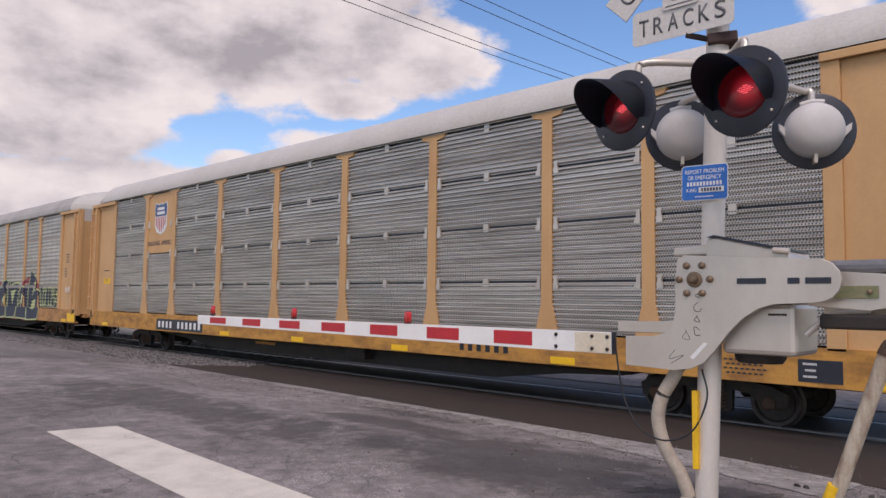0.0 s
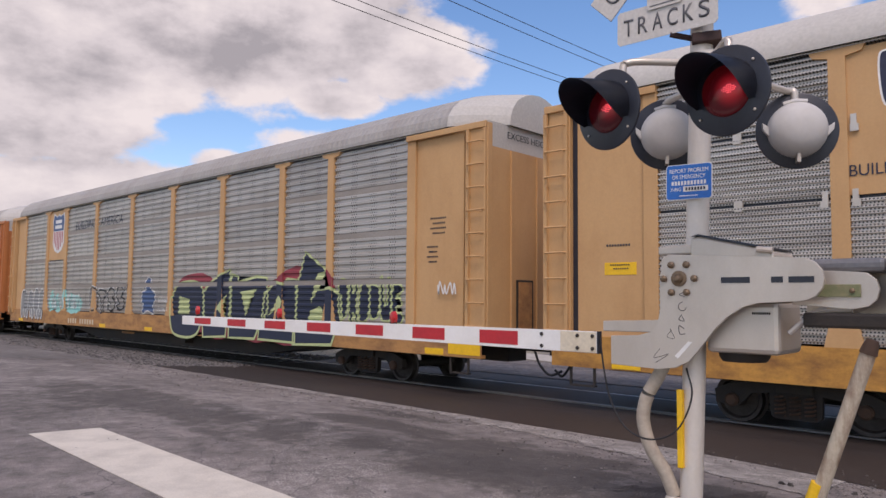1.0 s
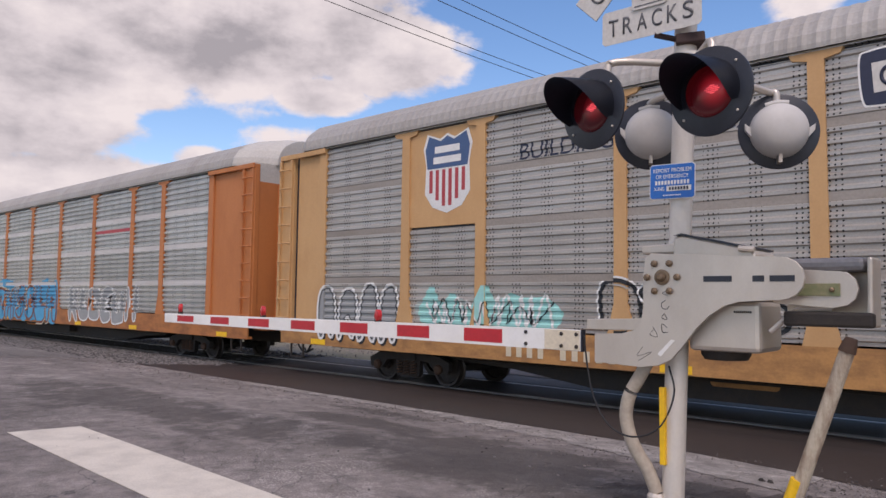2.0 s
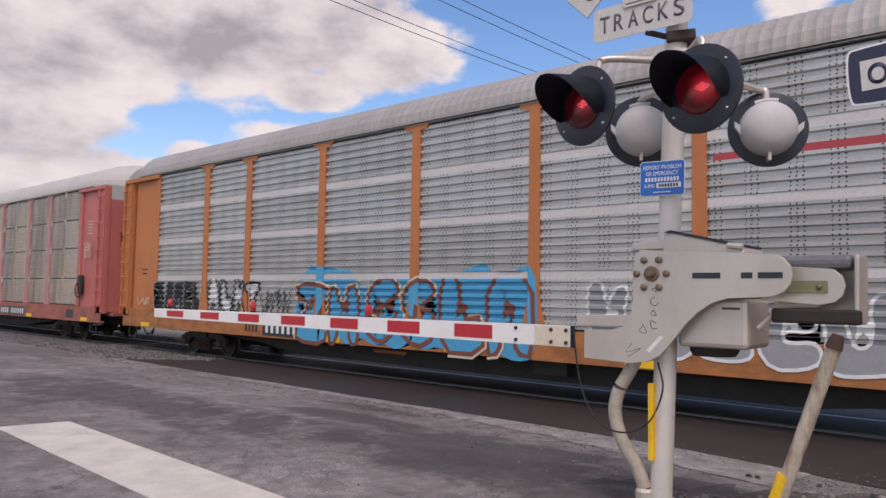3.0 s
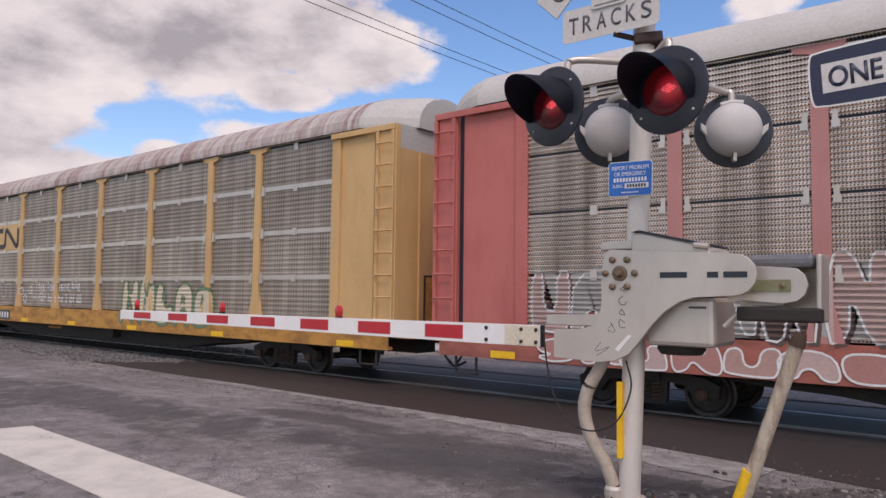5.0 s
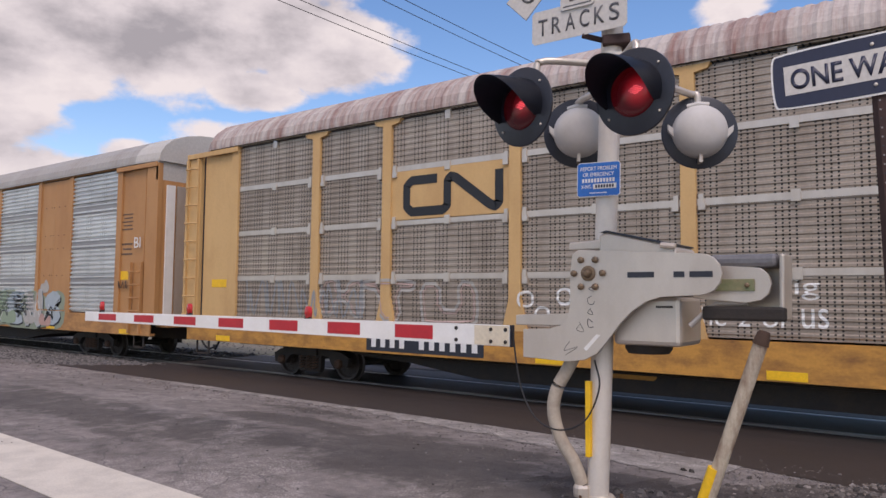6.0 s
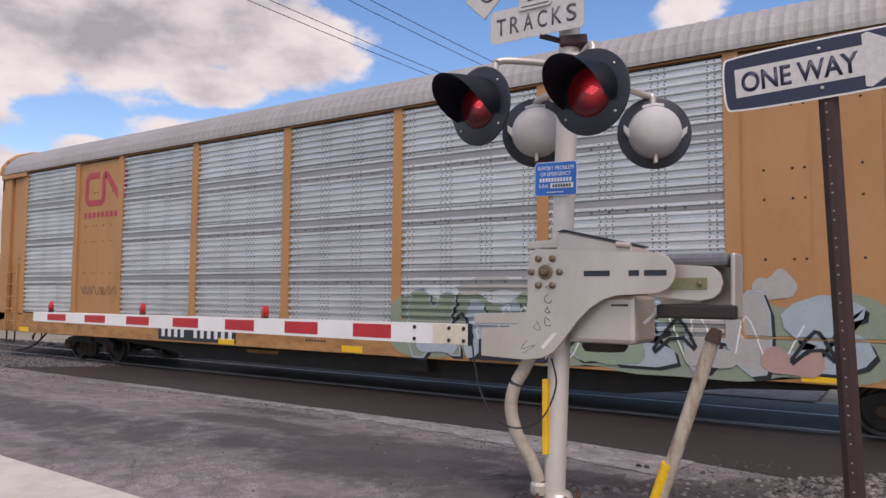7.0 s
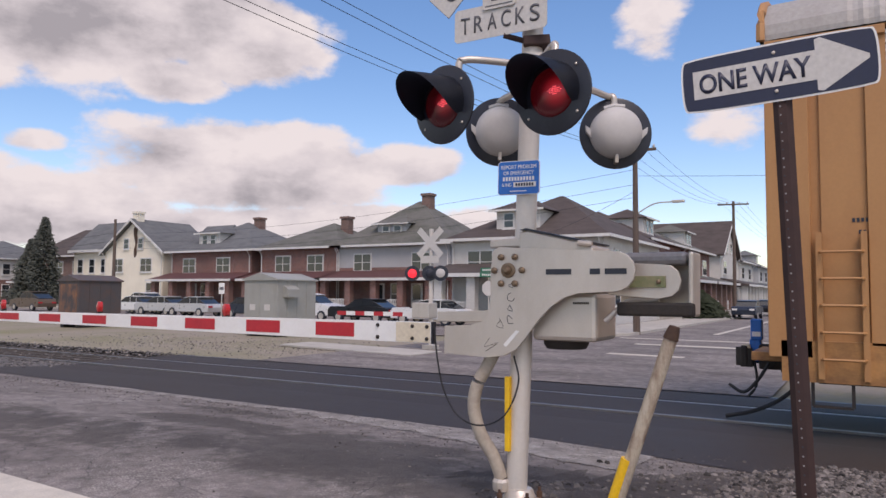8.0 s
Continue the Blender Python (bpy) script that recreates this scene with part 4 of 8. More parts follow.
def truck(car, x):
    """Two axles, cast side frames, springs and bolster, under the car at x."""
    global WHEEL
    WHEEL = WHEEL or wheel_mesh()
    for dx in (-0.88, 0.88):
        bm = bmesh.new()
        tube(bm, [(0, 0, -0.72), (0, 0, 0.72)], 0.075, 12)
        axle = part("axle", bm, M["grime"], car, m=pose(x + dx, 1.6, 0.355, 90, 0, 0))
        WHEELS.append((axle, x + dx))
        for zz, flip in ((0.72, 0), (-0.72, 180)):
            w = new("wheel", WHEEL)
            w.parent = axle
            w.matrix_basis = pose(0, 0, zz, flip, 0, 0)
    for y0, y1 in ((0.50, 0.62), (2.58, 2.70)):
        bm = bmesh.new()
        prism(bm, [(x - 1.12, 0.30), (x - 1.15, 0.50), (x - 0.92, 0.60), (x - 0.5, 0.66), (x + 0.5, 0.66), (x + 0.92, 0.60), (x + 1.15, 0.50), (x + 1.12, 0.30), (x + 0.78, 0.28), (x + 0.62, 0.48), (x + 0.34, 0.52), (x + 0.34, 0.20), (x + 0.28, 0.15), (x - 0.28, 0.15), (x - 0.34, 0.20), (x - 0.34, 0.52), (x - 0.62, 0.48), (x - 0.78, 0.28)], y0, y1)
        part("side_frame", bm, M["grime"], car, bevel=0.012)
    for dx in (-0.2, 0.0, 0.2):
        bm = bmesh.new()
        pts = [(x + dx + 0.065 * math.cos(a * 0.7), 0.48 + 0.065 * math.sin(a * 0.7), 0.2 + 0.28 * a / 44) for a in range(45)]
        tube(bm, pts, 0.016, 5)
        part("spring", bm, M["rust"], car)
    for dx in (-0.88, 0.88):
        bm = bmesh.new()
        lathe(bm, [(0.10, 0), (0.10, 0.05), (0.07, 0.08)], 14, pose(x + dx, 0.50, 0.36, 90, 0, 0))
        part("bearing_cap", bm, M["rust"], car)
    bm = bmesh.new()
    box(bm, x - 0.25, x + 0.25, 0.45, 2.75, 0.5, 0.72)
    part("bolster", bm, M["grime"], car, bevel=0.02)


def ladder(car, x, w, z0, z1, paint, y=-0.06, n=9):
    bm = bmesh.new()
    box(bm, x - w / 2 - 0.035, x - w / 2 + 0.035, y, 0.02, z0, z1)
    part("ladder_rail", bm, paint, car)
    bm = bmesh.new()
    box(bm, x + w / 2 - 0.035, x + w / 2 + 0.035, y, 0.02, z0, z1)
    part("ladder_rail", bm, paint, car)
    for i in range(n):
        z = z0 + 0.25 + (z1 - z0 - 0.5) * i / (n - 1)
        bm = bmesh.new()
        tube(bm, [(x - w / 2, y + 0.02, z), (x - w / 2 + 0.03, y - 0.05, z), (x + w / 2 - 0.03, y - 0.05, z), (x + w / 2, y + 0.02, z)], 0.019, 6)
        part("rung", bm, paint, car)


ROOF_LINE = [(-0.05, 5.20), (-0.05, 5.27), (-0.02, 5.42), (0.12, 5.63), (0.36, 5.82), (0.75, 5.97), (1.2, 6.06), (1.6, 6.09), (2.0, 6.06), (2.45, 5.97), (2.84, 5.82), (3.08, 5.63), (3.22, 5.42), (3.25, 5.27), (3.25, 5.20)]
NOSE = 1.0


def loft(rings):
    bm = bmesh.new()
    rings = [[bm.verts.new(v) for v in ring] for ring in rings]
    for a, b in zip(rings, rings[1:]):
        for j in range(len(a) - 1):
            bm.faces.new((a[j], b[j], b[j + 1], a[j + 1]))
    bm.faces.new(rings[0]), bm.faces.new(rings[-1][::-1])
    return bm


def roof_mesh(length, ridged):
    """The vaulted roof between its two chamfered ends, with pressed ridges."""
    n = 420 if ridged else 60
    rings = []
    for i in range(n + 1):
        x = NOSE + (length - 2 * NOSE) * i / n
        k = ridged * (0.5 if i % 3 == 0 else -0.5)
        rings.append([(x, 1.6 + (y - 1.6) * (1 + k * 0.006), 5.2 + (z - 5.2) * (1 + k * 0.018)) for y, z in ROOF_LINE])
    return loft(rings)


def roof_end(length, front, cut=0.42):
    """One roof end: the corners are cut off slantwise in plan, and the crown dips a little."""
    rings = []
    for i in range(9):
        u = i / 8
        x = NOSE - (NOSE + 0.04) * u
        wide, high = 1.004 - cut * u ** 1.3, 1.004 - 0.31 * cut * u ** 2
        rings.append([(length - x if front else x, 1.6 + (y - 1.6) * wide, 5.2 + (z - 5.2) * high) for y, z in ROOF_LINE])
    return loft(rings)


def rack_car(name, length, centre, rear, label, paint, sill, style, roof, ridged=0.0, cap=None, rear_cap=None, cut=0.42, opening=False, post_paint=None, closed=(), latches=True, hoods=True, end_ladders=True):
    car = thing(name, pose(rear - SPEED, SIDE, 0), label, "autorack car", "cars of the passing train")
    CARS.append((car, rear))
    posts = [centre + o for o in OFFS]
    plates = []
    sheet_mat = STYLES[style]["mat"]
    bm = bmesh.new()
    prism(bm, [(0.0, 0.70), (0.0, 1.22), (0.14, 1.22), (0.14, 1.16), (0.03, 1.16), (0.03, 0.76), (0.14, 0.76), (0.14, 0.70)], 0.15, length - 0.15, "x")
    part("side_sill", bm, sill, car)
    bm = bmesh.new()
    box(bm, 0.15, length - 0.15, 3.08, 3.2, 0.70, 1.22)
    part("side_sill", bm, sill, car)
    bm = bmesh.new()
    box(bm, 0.15, length - 0.15, 0.16, 3.06, 1.06, 1.16)
    part("deck", bm, M["grime"], car)
    bm = bmesh.new()
    box(bm, 0.5, length - 0.5, 1.3, 1.9, 0.55, 1.05)
    part("centre_sill", bm, M["grime"], car)
    bm = bmesh.new()
    box(bm, 0.15, length - 0.15, 3.10, 3.16, 1.22, 5.2)
    part("far_wall", bm, sheet_mat, car)
    for i, (p0, p1) in enumerate(zip(posts, posts[1:])):
        for j, (z0, z1) in enumerate(ROWS):
            if (i, j) in closed:
                continue
            part("side_panel", rib_panel(p1 - p0 - 0.18, style, z0, z1), sheet_mat, car, m=pose(p0 + 0.09, PANEL_Y, 0))
        rows = sorted(j for a, j in closed if a == i)
        if rows:
            z0, z1 = ROWS[rows[0]][0], ROWS[rows[-1]][1]
            bm = bmesh.new()
            box(bm, p0 + 0.09, p1 - 0.09, 0.04, 0.075, z0, z1)
            board = part("closed_panel", bm, paint, car, "smooth painted steel plate")
            if len(rows) > 3:
                bm = bmesh.new()
                box(bm, (p0 + p1) / 2 - 0.012, (p0 + p1) / 2 + 0.012, 0.036, 0.04, z0 + 0.05, z1 - 0.05)
                for x in (p0 + 0.13, p1 - 0.16):
                    box(bm, x, x + 0.03, 0.03, 0.04, z0, z1)
                part("seam", bm, paint, board)
                bm = bmesh.new()
                for z in (2.3, 3.1, 3.5, 4.35):
                    for x in (p0 + 0.4, p0 + 0.75, (p0 + p1) / 2 - 0.08, p1 - 0.75, p1 - 0.4):
                        lathe(bm, [(0.018, 0), (0.018, 0.006), (0.009, 0.012)], 6, pose(x, 0.04, z, 90, 0, 0))
                part("bolt_row", bm, M["grime"], board)
            plates.append((p0 + 0.09, p1 - 0.09, z0, z1))
    for p in posts[1:-1]:
        bm = bmesh.new()
        prism(bm, [(p - 0.24, 1.22), (p - 0.20, 1.40), (p - 0.115, 1.75), (p - 0.105, 5.05), (p - 0.30, 5.09), (p - 0.34, 5.17), (p + 0.34, 5.17), (p + 0.30, 5.09), (p + 0.105, 5.05), (p + 0.115, 1.75), (p + 0.20, 1.40), (p + 0.24, 1.22)] if hoods else
              [(p - 0.14, 1.22), (p - 0.10, 1.5), (p - 0.10, 5.17), (p + 0.10, 5.17), (p + 0.10, 1.5), (p + 0.14, 1.22)], 0.0, 0.11)
        part("post", bm, post_paint or paint, car)
        if latches:
            for z in (2.14, 3.18, 4.165):
                for sx in (-1, 1):
                    bm = bmesh.new()
                    box(bm, p + sx * 0.19 - 0.05, p + sx * 0.19 + 0.05, 0.0, 0.06, z - 0.13, z - 0.03)
                    box(bm, p + sx * 0.18 - 0.035, p + sx * 0.18 + 0.035, 0.01, 0.06, z - 0.03, z + 0.10)
                    part("latch", bm, M["galv"], car)
    for (p0, p1) in zip(posts, posts[1:]):
        if latches and p1 - p0 > 2.2:
            for z in (2.14, 3.18, 4.165, 5.10):
                x = (p0 + p1) / 2
                bm = bmesh.new()
                box(bm, x - 0.06, x + 0.06, 0.02, 0.07, z - 0.09, z + 0.07)
                part("panel_clip", bm, M["galv"], car)
    # added black strips behind the panel gaps stand in for the shade inside
    for z in (2.14, 3.18, 4.165, 5.155):
        bm = bmesh.new()
        box(bm, posts[0] + 0.1, posts[-1] - 0.1, 0.10, 0.115, z - 0.04, z + 0.04)
        part("seam_shade", bm, M["black"], car)
    bm = bmesh.new()
    box(bm, posts[0], posts[-1], 0.012, 0.10, 5.175, 5.205)
    part("top_rail", bm, sheet_mat if hoods else paint, car)
    # ends: door post, recessed door, slot and ladder column, mirrored front and rear
    for front in (False, True):
        def fx(v):
            return length - v if front else v

        e = (length - posts[-1]) if front else posts[0]
        for a, b, y0, z0, z1, nm in ((0.64, e - 0.14, 0.055, 1.15, 5.08, "end_panel"), (e - 0.14, e + 0.10, 0.0, 1.18, 5.18, "end_post")):
            x0, x1 = sorted((fx(a), fx(b)))
            bm = bmesh.new()
            box(bm, x0, x1, y0, 0.12, z0, z1)
            part(nm, bm, paint, car, bevel=0.008)
        x0, x1 = sorted((fx(0.0), fx(0.52)))
        bm = bmesh.new()
        box(bm, x0, x1, 0.0, 0.14, 1.0, 5.16)
        part("corner_post", bm, paint, car, bevel=0.012)
        x0, x1 = sorted((fx(0.52), fx(0.64)))
        bm = bmesh.new()
        box(bm, x0, x1, 0.10, 0.16, 1.0, 5.16)
        part("slot", bm, M["black"] if end_ladders else paint, car)
        bm = bmesh.new()
        x0, x1 = sorted((fx(0.02), fx(e + 0.1)))
        prism(bm, [(x0, 5.06), (x1, 5.06), (x1, 5.18), (x0, 5.18)], -0.05, 0.0)
        part("header", bm, paint, car, bevel=0.01)
        if end_ladders:
            ladder(car, fx(0.26), 0.42, 1.05, 5.05, paint)
        else:
            ladder(car, fx(0.86), 0.5, 0.75, 2.6, paint, n=5)
        # end wall with its two doors
        x0, x1 = sorted((fx(0.02), fx(0.10)))
        bm = bmesh.new()
        box(bm, x0, x1, 0.14, 3.06, 1.06, 4.72)
        part("end_wall", bm, paint, car)
        bm = bmesh.new()
        box(bm, x0, x1, 0.0, 3.2, 4.72, 5.2)
        part("end_cap", bm, cap or paint, car)
        xs = fx(-0.012)
        for y in (0.75, 1.6, 2.45):
            a, b = sorted((xs, fx(0.02)))
            bm = bmesh.new()
            box(bm, a, b, y - 0.03, y + 0.03, 1.1, 4.7)
            part("door_bar", bm, paint, car)
        a, b = sorted((xs, fx(0.02)))
        bm = bmesh.new()
        box(bm, a, b, 0.95, 1.4, 1.15, 2.15)
        small = part("small_door", bm, sill, car, bevel=0.006)
        for y0, y1, z0, z1 in ((0.91, 0.95, 1.11, 2.19), (1.40, 1.44, 1.11, 2.19), (0.95, 1.40, 2.15, 2.19)):
            bm = bmesh.new()
            box(bm, a, b - 0.004 if front else b, y0, y1, z0, z1)
            part("door_gap", bm, M["grime"], small)
        if opening and front:
            bm = bmesh.new()
            box(bm, length + 0.012, length + 0.02, 0.5, 1.75, 3.35, 3.65)
            part("end_opening", bm, M["black"], car, "dark slot in the end wall")
            bm = bmesh.new()
            box(bm, length + 0.012, length + 0.05, 0.45, 1.80, 3.65, 3.72)
            part("opening_lip", bm, paint, car)
        # platform, coupler, steps, hose
        x0, x1 = sorted((fx(-0.25), fx(0.3)))
        bm = bmesh.new()
        box(bm, x0, x1, 0.25, 2.95, 0.92, 1.04)
        part("end_sill", bm, sill, car, bevel=0.015)
        bm = bmesh.new()
        tube(bm, [(fx(0.6), 1.6, 0.86), (fx(-0.42), 1.6, 0.86)], 0.09, 8)
        prism(bm, [(fx(-0.40), 1.44), (fx(-0.40), 1.76), (fx(-0.58), 1.78), (fx(-0.66), 1.68), (fx(-0.56), 1.58), (fx(-0.56), 1.44)], 0.72, 1.0, "z")
        part("coupler", bm, M["grime"], car)
        bm = bmesh.new()
        tube(bm, smooth_path([(fx(-0.15), 1.3, 0.8), (fx(-0.3), 1.25, 0.55), (fx(-0.5), 1.3, 0.36), (fx(-0.72), 1.4, 0.45)], 5), 0.025, 7)
        part("brake_hose", bm, M["wire"], car)
        for sx in (0.5, 0.95):
            bm = bmesh.new()
            prism(bm, [(fx(sx) - 0.02, 0.40), (fx(sx) - 0.02, 0.75), (fx(sx) + 0.02, 0.75), (fx(sx) + 0.02, 0.40)], 0.04, 0.07)
            part("step_hanger", bm, M["grime"], car)
        a, b = sorted((fx(0.5), fx(0.95)))
        bm = bmesh.new()
        box(bm, a, b, 0.02, 0.14, 0.38, 0.405)
        part("step", bm, M["grime"], car)
    part("roof", roof_mesh(length, ridged), roof, car, smooth=not ridged)
    for front in (False, True):
        part("roof_end", roof_end(length, front, cut), (cap or roof) if front else (rear_cap or roof), car)
    for x in (3.9, length - 3.9):
        truck(car, x)
    # gear below the floor
    # dark fishbelly underframe block, also filling in the shadow band below the sill
    bm = bmesh.new()
    prism(bm, [(5.4, 0.71), (5.4, 0.56), (6.6, 0.50), (8.2, 0.30), (length - 8.2, 0.30), (length - 6.6, 0.50), (length - 5.4, 0.56), (length - 5.4, 0.71)], 0.56, 2.64)
    part("underframe_shade", bm, M["grime"], car)
    bm = bmesh.new()
    lathe(bm, [(0.02, -0.55), (0.2, -0.5), (0.22, -0.45), (0.22, 0.45), (0.2, 0.5), (0.02, 0.55)], 16, pose(centre - 2.6, 0.75, 0.62, 0, 90, 0))
    part("air_reservoir", bm, sill, car, smooth=True)
    bm = bmesh.new()
    box(bm, centre + 1.2, centre + 1.9, 0.3, 0.6, 0.42, 0.70)
    part("valve_box", bm, M["grime"], car, bevel=0.02)
    bm = bmesh.new()
    tube(bm, [(5.2, 0.5, 0.62), (length - 5.2, 0.5, 0.62)], 0.03, 7)
    part("brake_pipe", bm, M["grime"], car)
    for x in (1.3, 9.7, 13.2, 16.9, 21.0, length - 1.6):
        plate("reflector", car, x, x + 0.5, 0.72, 0.84, M["yellow"], label="yellow reflective strip")
    return car, Face(style, posts, plates), posts


def number_board(car, x0, x1, light, groups=(4, 6), back=True, z0=0.74, z1=1.08):
    if back:
        plate("number_board", car, x0, x1, z0, z1, M["black"], t=0.004, label="black board with white characters")
    n = sum(groups) + 1
    w = (x1 - x0) / (n + 0.6)
    x = x0 + 0.3 * w
    for i, g in enumerate(groups):
        bars("number_marking", g, w * 0.5, (z1 - z0) * 0.58, w * 0.5, DECAL[light], car, pose(x + g * w / 2, -0.0045, (z0 + z1) / 2))
        x += (g + 1) * w


def shield(car, x, z, w, h, y):
    """A plain shield: dark blue chief over red and white stripes, edged in red."""
    out = [(-0.5, 0.32), (-0.42, 0.5), (-0.15, 0.42), (0, 0.48), (0.15, 0.42), (0.42, 0.5), (0.5, 0.32), (0.44, 0.1), (0.46, -0.25), (0.3, -0.42), (0, -0.5), (-0.3, -0.42), (-0.46, -0.25), (-0.44, 0.1)]
    def fig(pts, mat, lift, nm):
        bm = bmesh.new()
        rim = [bm.verts.new((x + a * w, y - lift, z + b * h)) for a, b in pts]
        hub = bm.verts.new((x + w * sum(a for a, _ in pts) / len(pts), y - lift, z + h * sum(b for _, b in pts) / len(pts)))
        for a, b in zip(rim, rim[1:] + rim[:1]):
            bm.faces.new((hub, a, b))
        part(nm, bm, mat, car)
    fig([(a * 1.10, b * 1.07) for a, b in out], DECAL["white"], 0.006, "shield_edge")
    fig(out, DECAL["white"], 0.010, "shield_ground")
    fig([(-0.5, 0.32), (-0.42, 0.5), (-0.15, 0.42), (0, 0.48), (0.15, 0.42), (0.42, 0.5), (0.5, 0.32), (0.45, 0.06), (-0.45, 0.06)], DECAL["denim"], 0.014, "shield_chief")
    for i, (b0) in enumerate((-0.26, -0.36, -0.44, -0.44, -0.36, -0.26)):
        a = -0.40 + i * 0.145
        fig([(a, 0.04), (a + 0.075, 0.04), (a + 0.075, b0), (a, b0)], DECAL["faded"], 0.014, "shield_stripe")
    for zz, ww in ((0.30, 0.56), (0.16, 0.62)):
        fig([(-ww / 2, zz - 0.04), (ww / 2, zz - 0.04), (ww / 2, zz + 0.05), (-ww / 2, zz + 0.05)], DECAL["white"], 0.018, "shield_bar")


def worm(car, face_y, x0, x1, z0, z1, mat, thick, name="emblem"):
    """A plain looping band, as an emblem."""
    w, h = x1 - x0, z1 - z0
    bm = bmesh.new()
    bends = [(0.36, 0.94), (0.09, 0.94), (0.035, 0.80), (0.035, 0.20), (0.09, 0.05), (0.42, 0.05), (0.465, 0.16), (0.465, 0.85), (0.50, 0.95), (0.55, 0.90), (0.88, 0.10), (0.93, 0.04), (0.965, 0.14), (0.965, 1.0)]
    line = []
    for (a, b), (c, d) in zip(bends, bends[1:]):
        line += [Vector((x0 + (a + (c - a) * k / 4) * w, 0, z0 + (b + (d - b) * k / 4) * h)) for k in range(4)]
    ribbon(bm, line + [Vector((x0 + bends[-1][0] * w, 0, z0 + bends[-1][1] * h))], thick)
    for v in bm.verts:
        v.co.y = face_y
    part(name, bm, mat, car)


def small_print(car, x, z, rows, w, h, mat, y=-0.003):
    for i in range(rows):
        bars("small_print", 9 - 2 * (i % 2), w / 16, h / rows * 0.34, w / 28, mat, car, pose(x + (0.04 * w if i % 2 else 0), y, z - i * h / rows))


def train():
    Y, O, P, T, G = (PAINT[k] for k in ("yellow", "orange", "pink", "tan", "ochre"))
    dark = M["black"]
    # first car
    car, f, p = rack_car("autorack_car", 27.5, 13.76, -7.2, "yellow autorack car with dusty ribbed panels and shield plate", Y, SILL["gold"], "fine", ROOFS["white"], closed=((1, 2), (1, 3)))
    shield(car, 5.65, 4.33, 0.86, 1.0, 0.04)
    phrase(car, f, "BUILDING AMERICA", 5.65, 3.52, 0.15, "navy", 1.75)
    number_board(car, 5.7, 8.7, "white")
    number_board(car, 18.75, 20.4, "black", (6,), back=False, z0=0.78, z1=1.02)
    plate("data_panel", car, 25.05, 25.6, 0.76, 1.06, dark)
    small_print(car, 25.2, 1.0, 3, 0.2, 0.25, DECAL["white"], -0.008)
    small_print(car, 24.3, 1.0, 4, 0.8, 0.25, dark)
    plate("notice", car, 1.15, 1.72, 2.22, 2.42, M["yellow"], 0.055)
    small_print(car, 1.43, 2.38, 2, 0.4, 0.12, dark, 0.045)
    small_print(car, 1.4, 2.7, 1, 0.5, 0.1, dark, 0.05)
    # second car
    car, f, p = rack_car("autorack_car", 27.17, 13.35, -35.65, "yellow autorack car, grey ribbed panels, black and lime graffiti", Y, SILL["ochre"], "wide", ROOFS["grey"], 1.0, ROOFS["white"], closed=((1, 2), (1, 3)), latches=False)
    shield(car, 5.35, 4.25, 1.15, 1.5, 0.04)
    stencil(car, f, "BUILDING", 8.0, 4.42, 0.30, "navy", 1.85)
    stencil(car, f, "AMERICA", 10.25, 4.44, 0.30, "navy", 1.85)
    mist(car, f, 15.2, 22.6, 0.75, 2.35, 9, "wine", 12, spread=0.42)
    mist(car, f, 14.95, 15.5, 1.3, 1.95, 3, "magenta", 13, 0.0025)
    blocks = (([(14.9, 0.9), (14.82, 1.7), (15.15, 2.2), (16.2, 2.28), (16.75, 2.1), (16.75, 1.0), (16.35, 0.62), (15.2, 0.64)], [(15.3, 1.28), (15.34, 1.82), (15.92, 1.74), (15.98, 1.3)], 2),
              ([(16.72, 1.95), (17.3, 2.3), (18.12, 2.56), (18.16, 1.6), (18.04, 0.74), (16.85, 0.68)], [(17.3, 1.3), (17.95, 1.88), (17.78, 1.48), (17.95, 1.25), (17.6, 1.46)], 0),
              ([(18.2, 2.42), (18.52, 2.36), (18.6, 2.2), (19.4, 2.34), (19.92, 2.3), (19.95, 1.5), (19.45, 0.74), (18.2, 0.72)], [(18.68, 1.95), (19.42, 2.02), (19.16, 1.75), (18.95, 1.3), (18.82, 1.7)], 0),
              ([(19.8, 1.9), (20.3, 2.2), (20.62, 2.14), (20.8, 2.26), (21.15, 2.25), (21.2, 0.72), (19.62, 0.74)], [(19.95, 1.32), (20.5, 1.86), (20.62, 1.72), (20.52, 1.36), (20.3, 1.5)], 0),
              ([(21.2, 2.1), (21.5, 2.9), (22.32, 2.45), (22.02, 1.98), (22.5, 2.04), (22.86, 1.86), (22.9, 1.35), (22.6, 0.74), (21.12, 0.68)], [(21.98, 2.38), (22.28, 2.42), (22.02, 2.0), (21.72, 1.66), (21.84, 2.0)], 0))
    for k, (shape, gap, soft) in enumerate(blocks):
        shape = rounded(shape, soft) if soft else shape
        figure(car, f, shape, "navy", 0.0085 + 0.0006 * k)
        outline(car, f, shape, "lime", 0.075, 0.0125 + 0.0006 * k)
        figure(car, f, gap, "lime", 0.0155)
    figure(car, f, [(21.62, 1.2), (21.75, 1.5), (22.1, 1.62), (22.35, 1.35), (22.1, 1.16)], "lime", 0.016)
    spray(car, f, 22.75, 24.9, 1.3, 2.2, 6, "navy", "lime", 0.05, 1, 5, (0, 5, 0, 0, 6, 2), counters=False)
    spray(car, f, 1.5, 4.1, 0.85, 2.1, 4, "grey", "white", 0.055, 2, 3, (9, 10, 9, 9), shade="black", counters=False, inner="black")
    mist(car, f, 4.6, 7.8, 1.35, 1.75, 9, "teal", 9, spread=0.14)
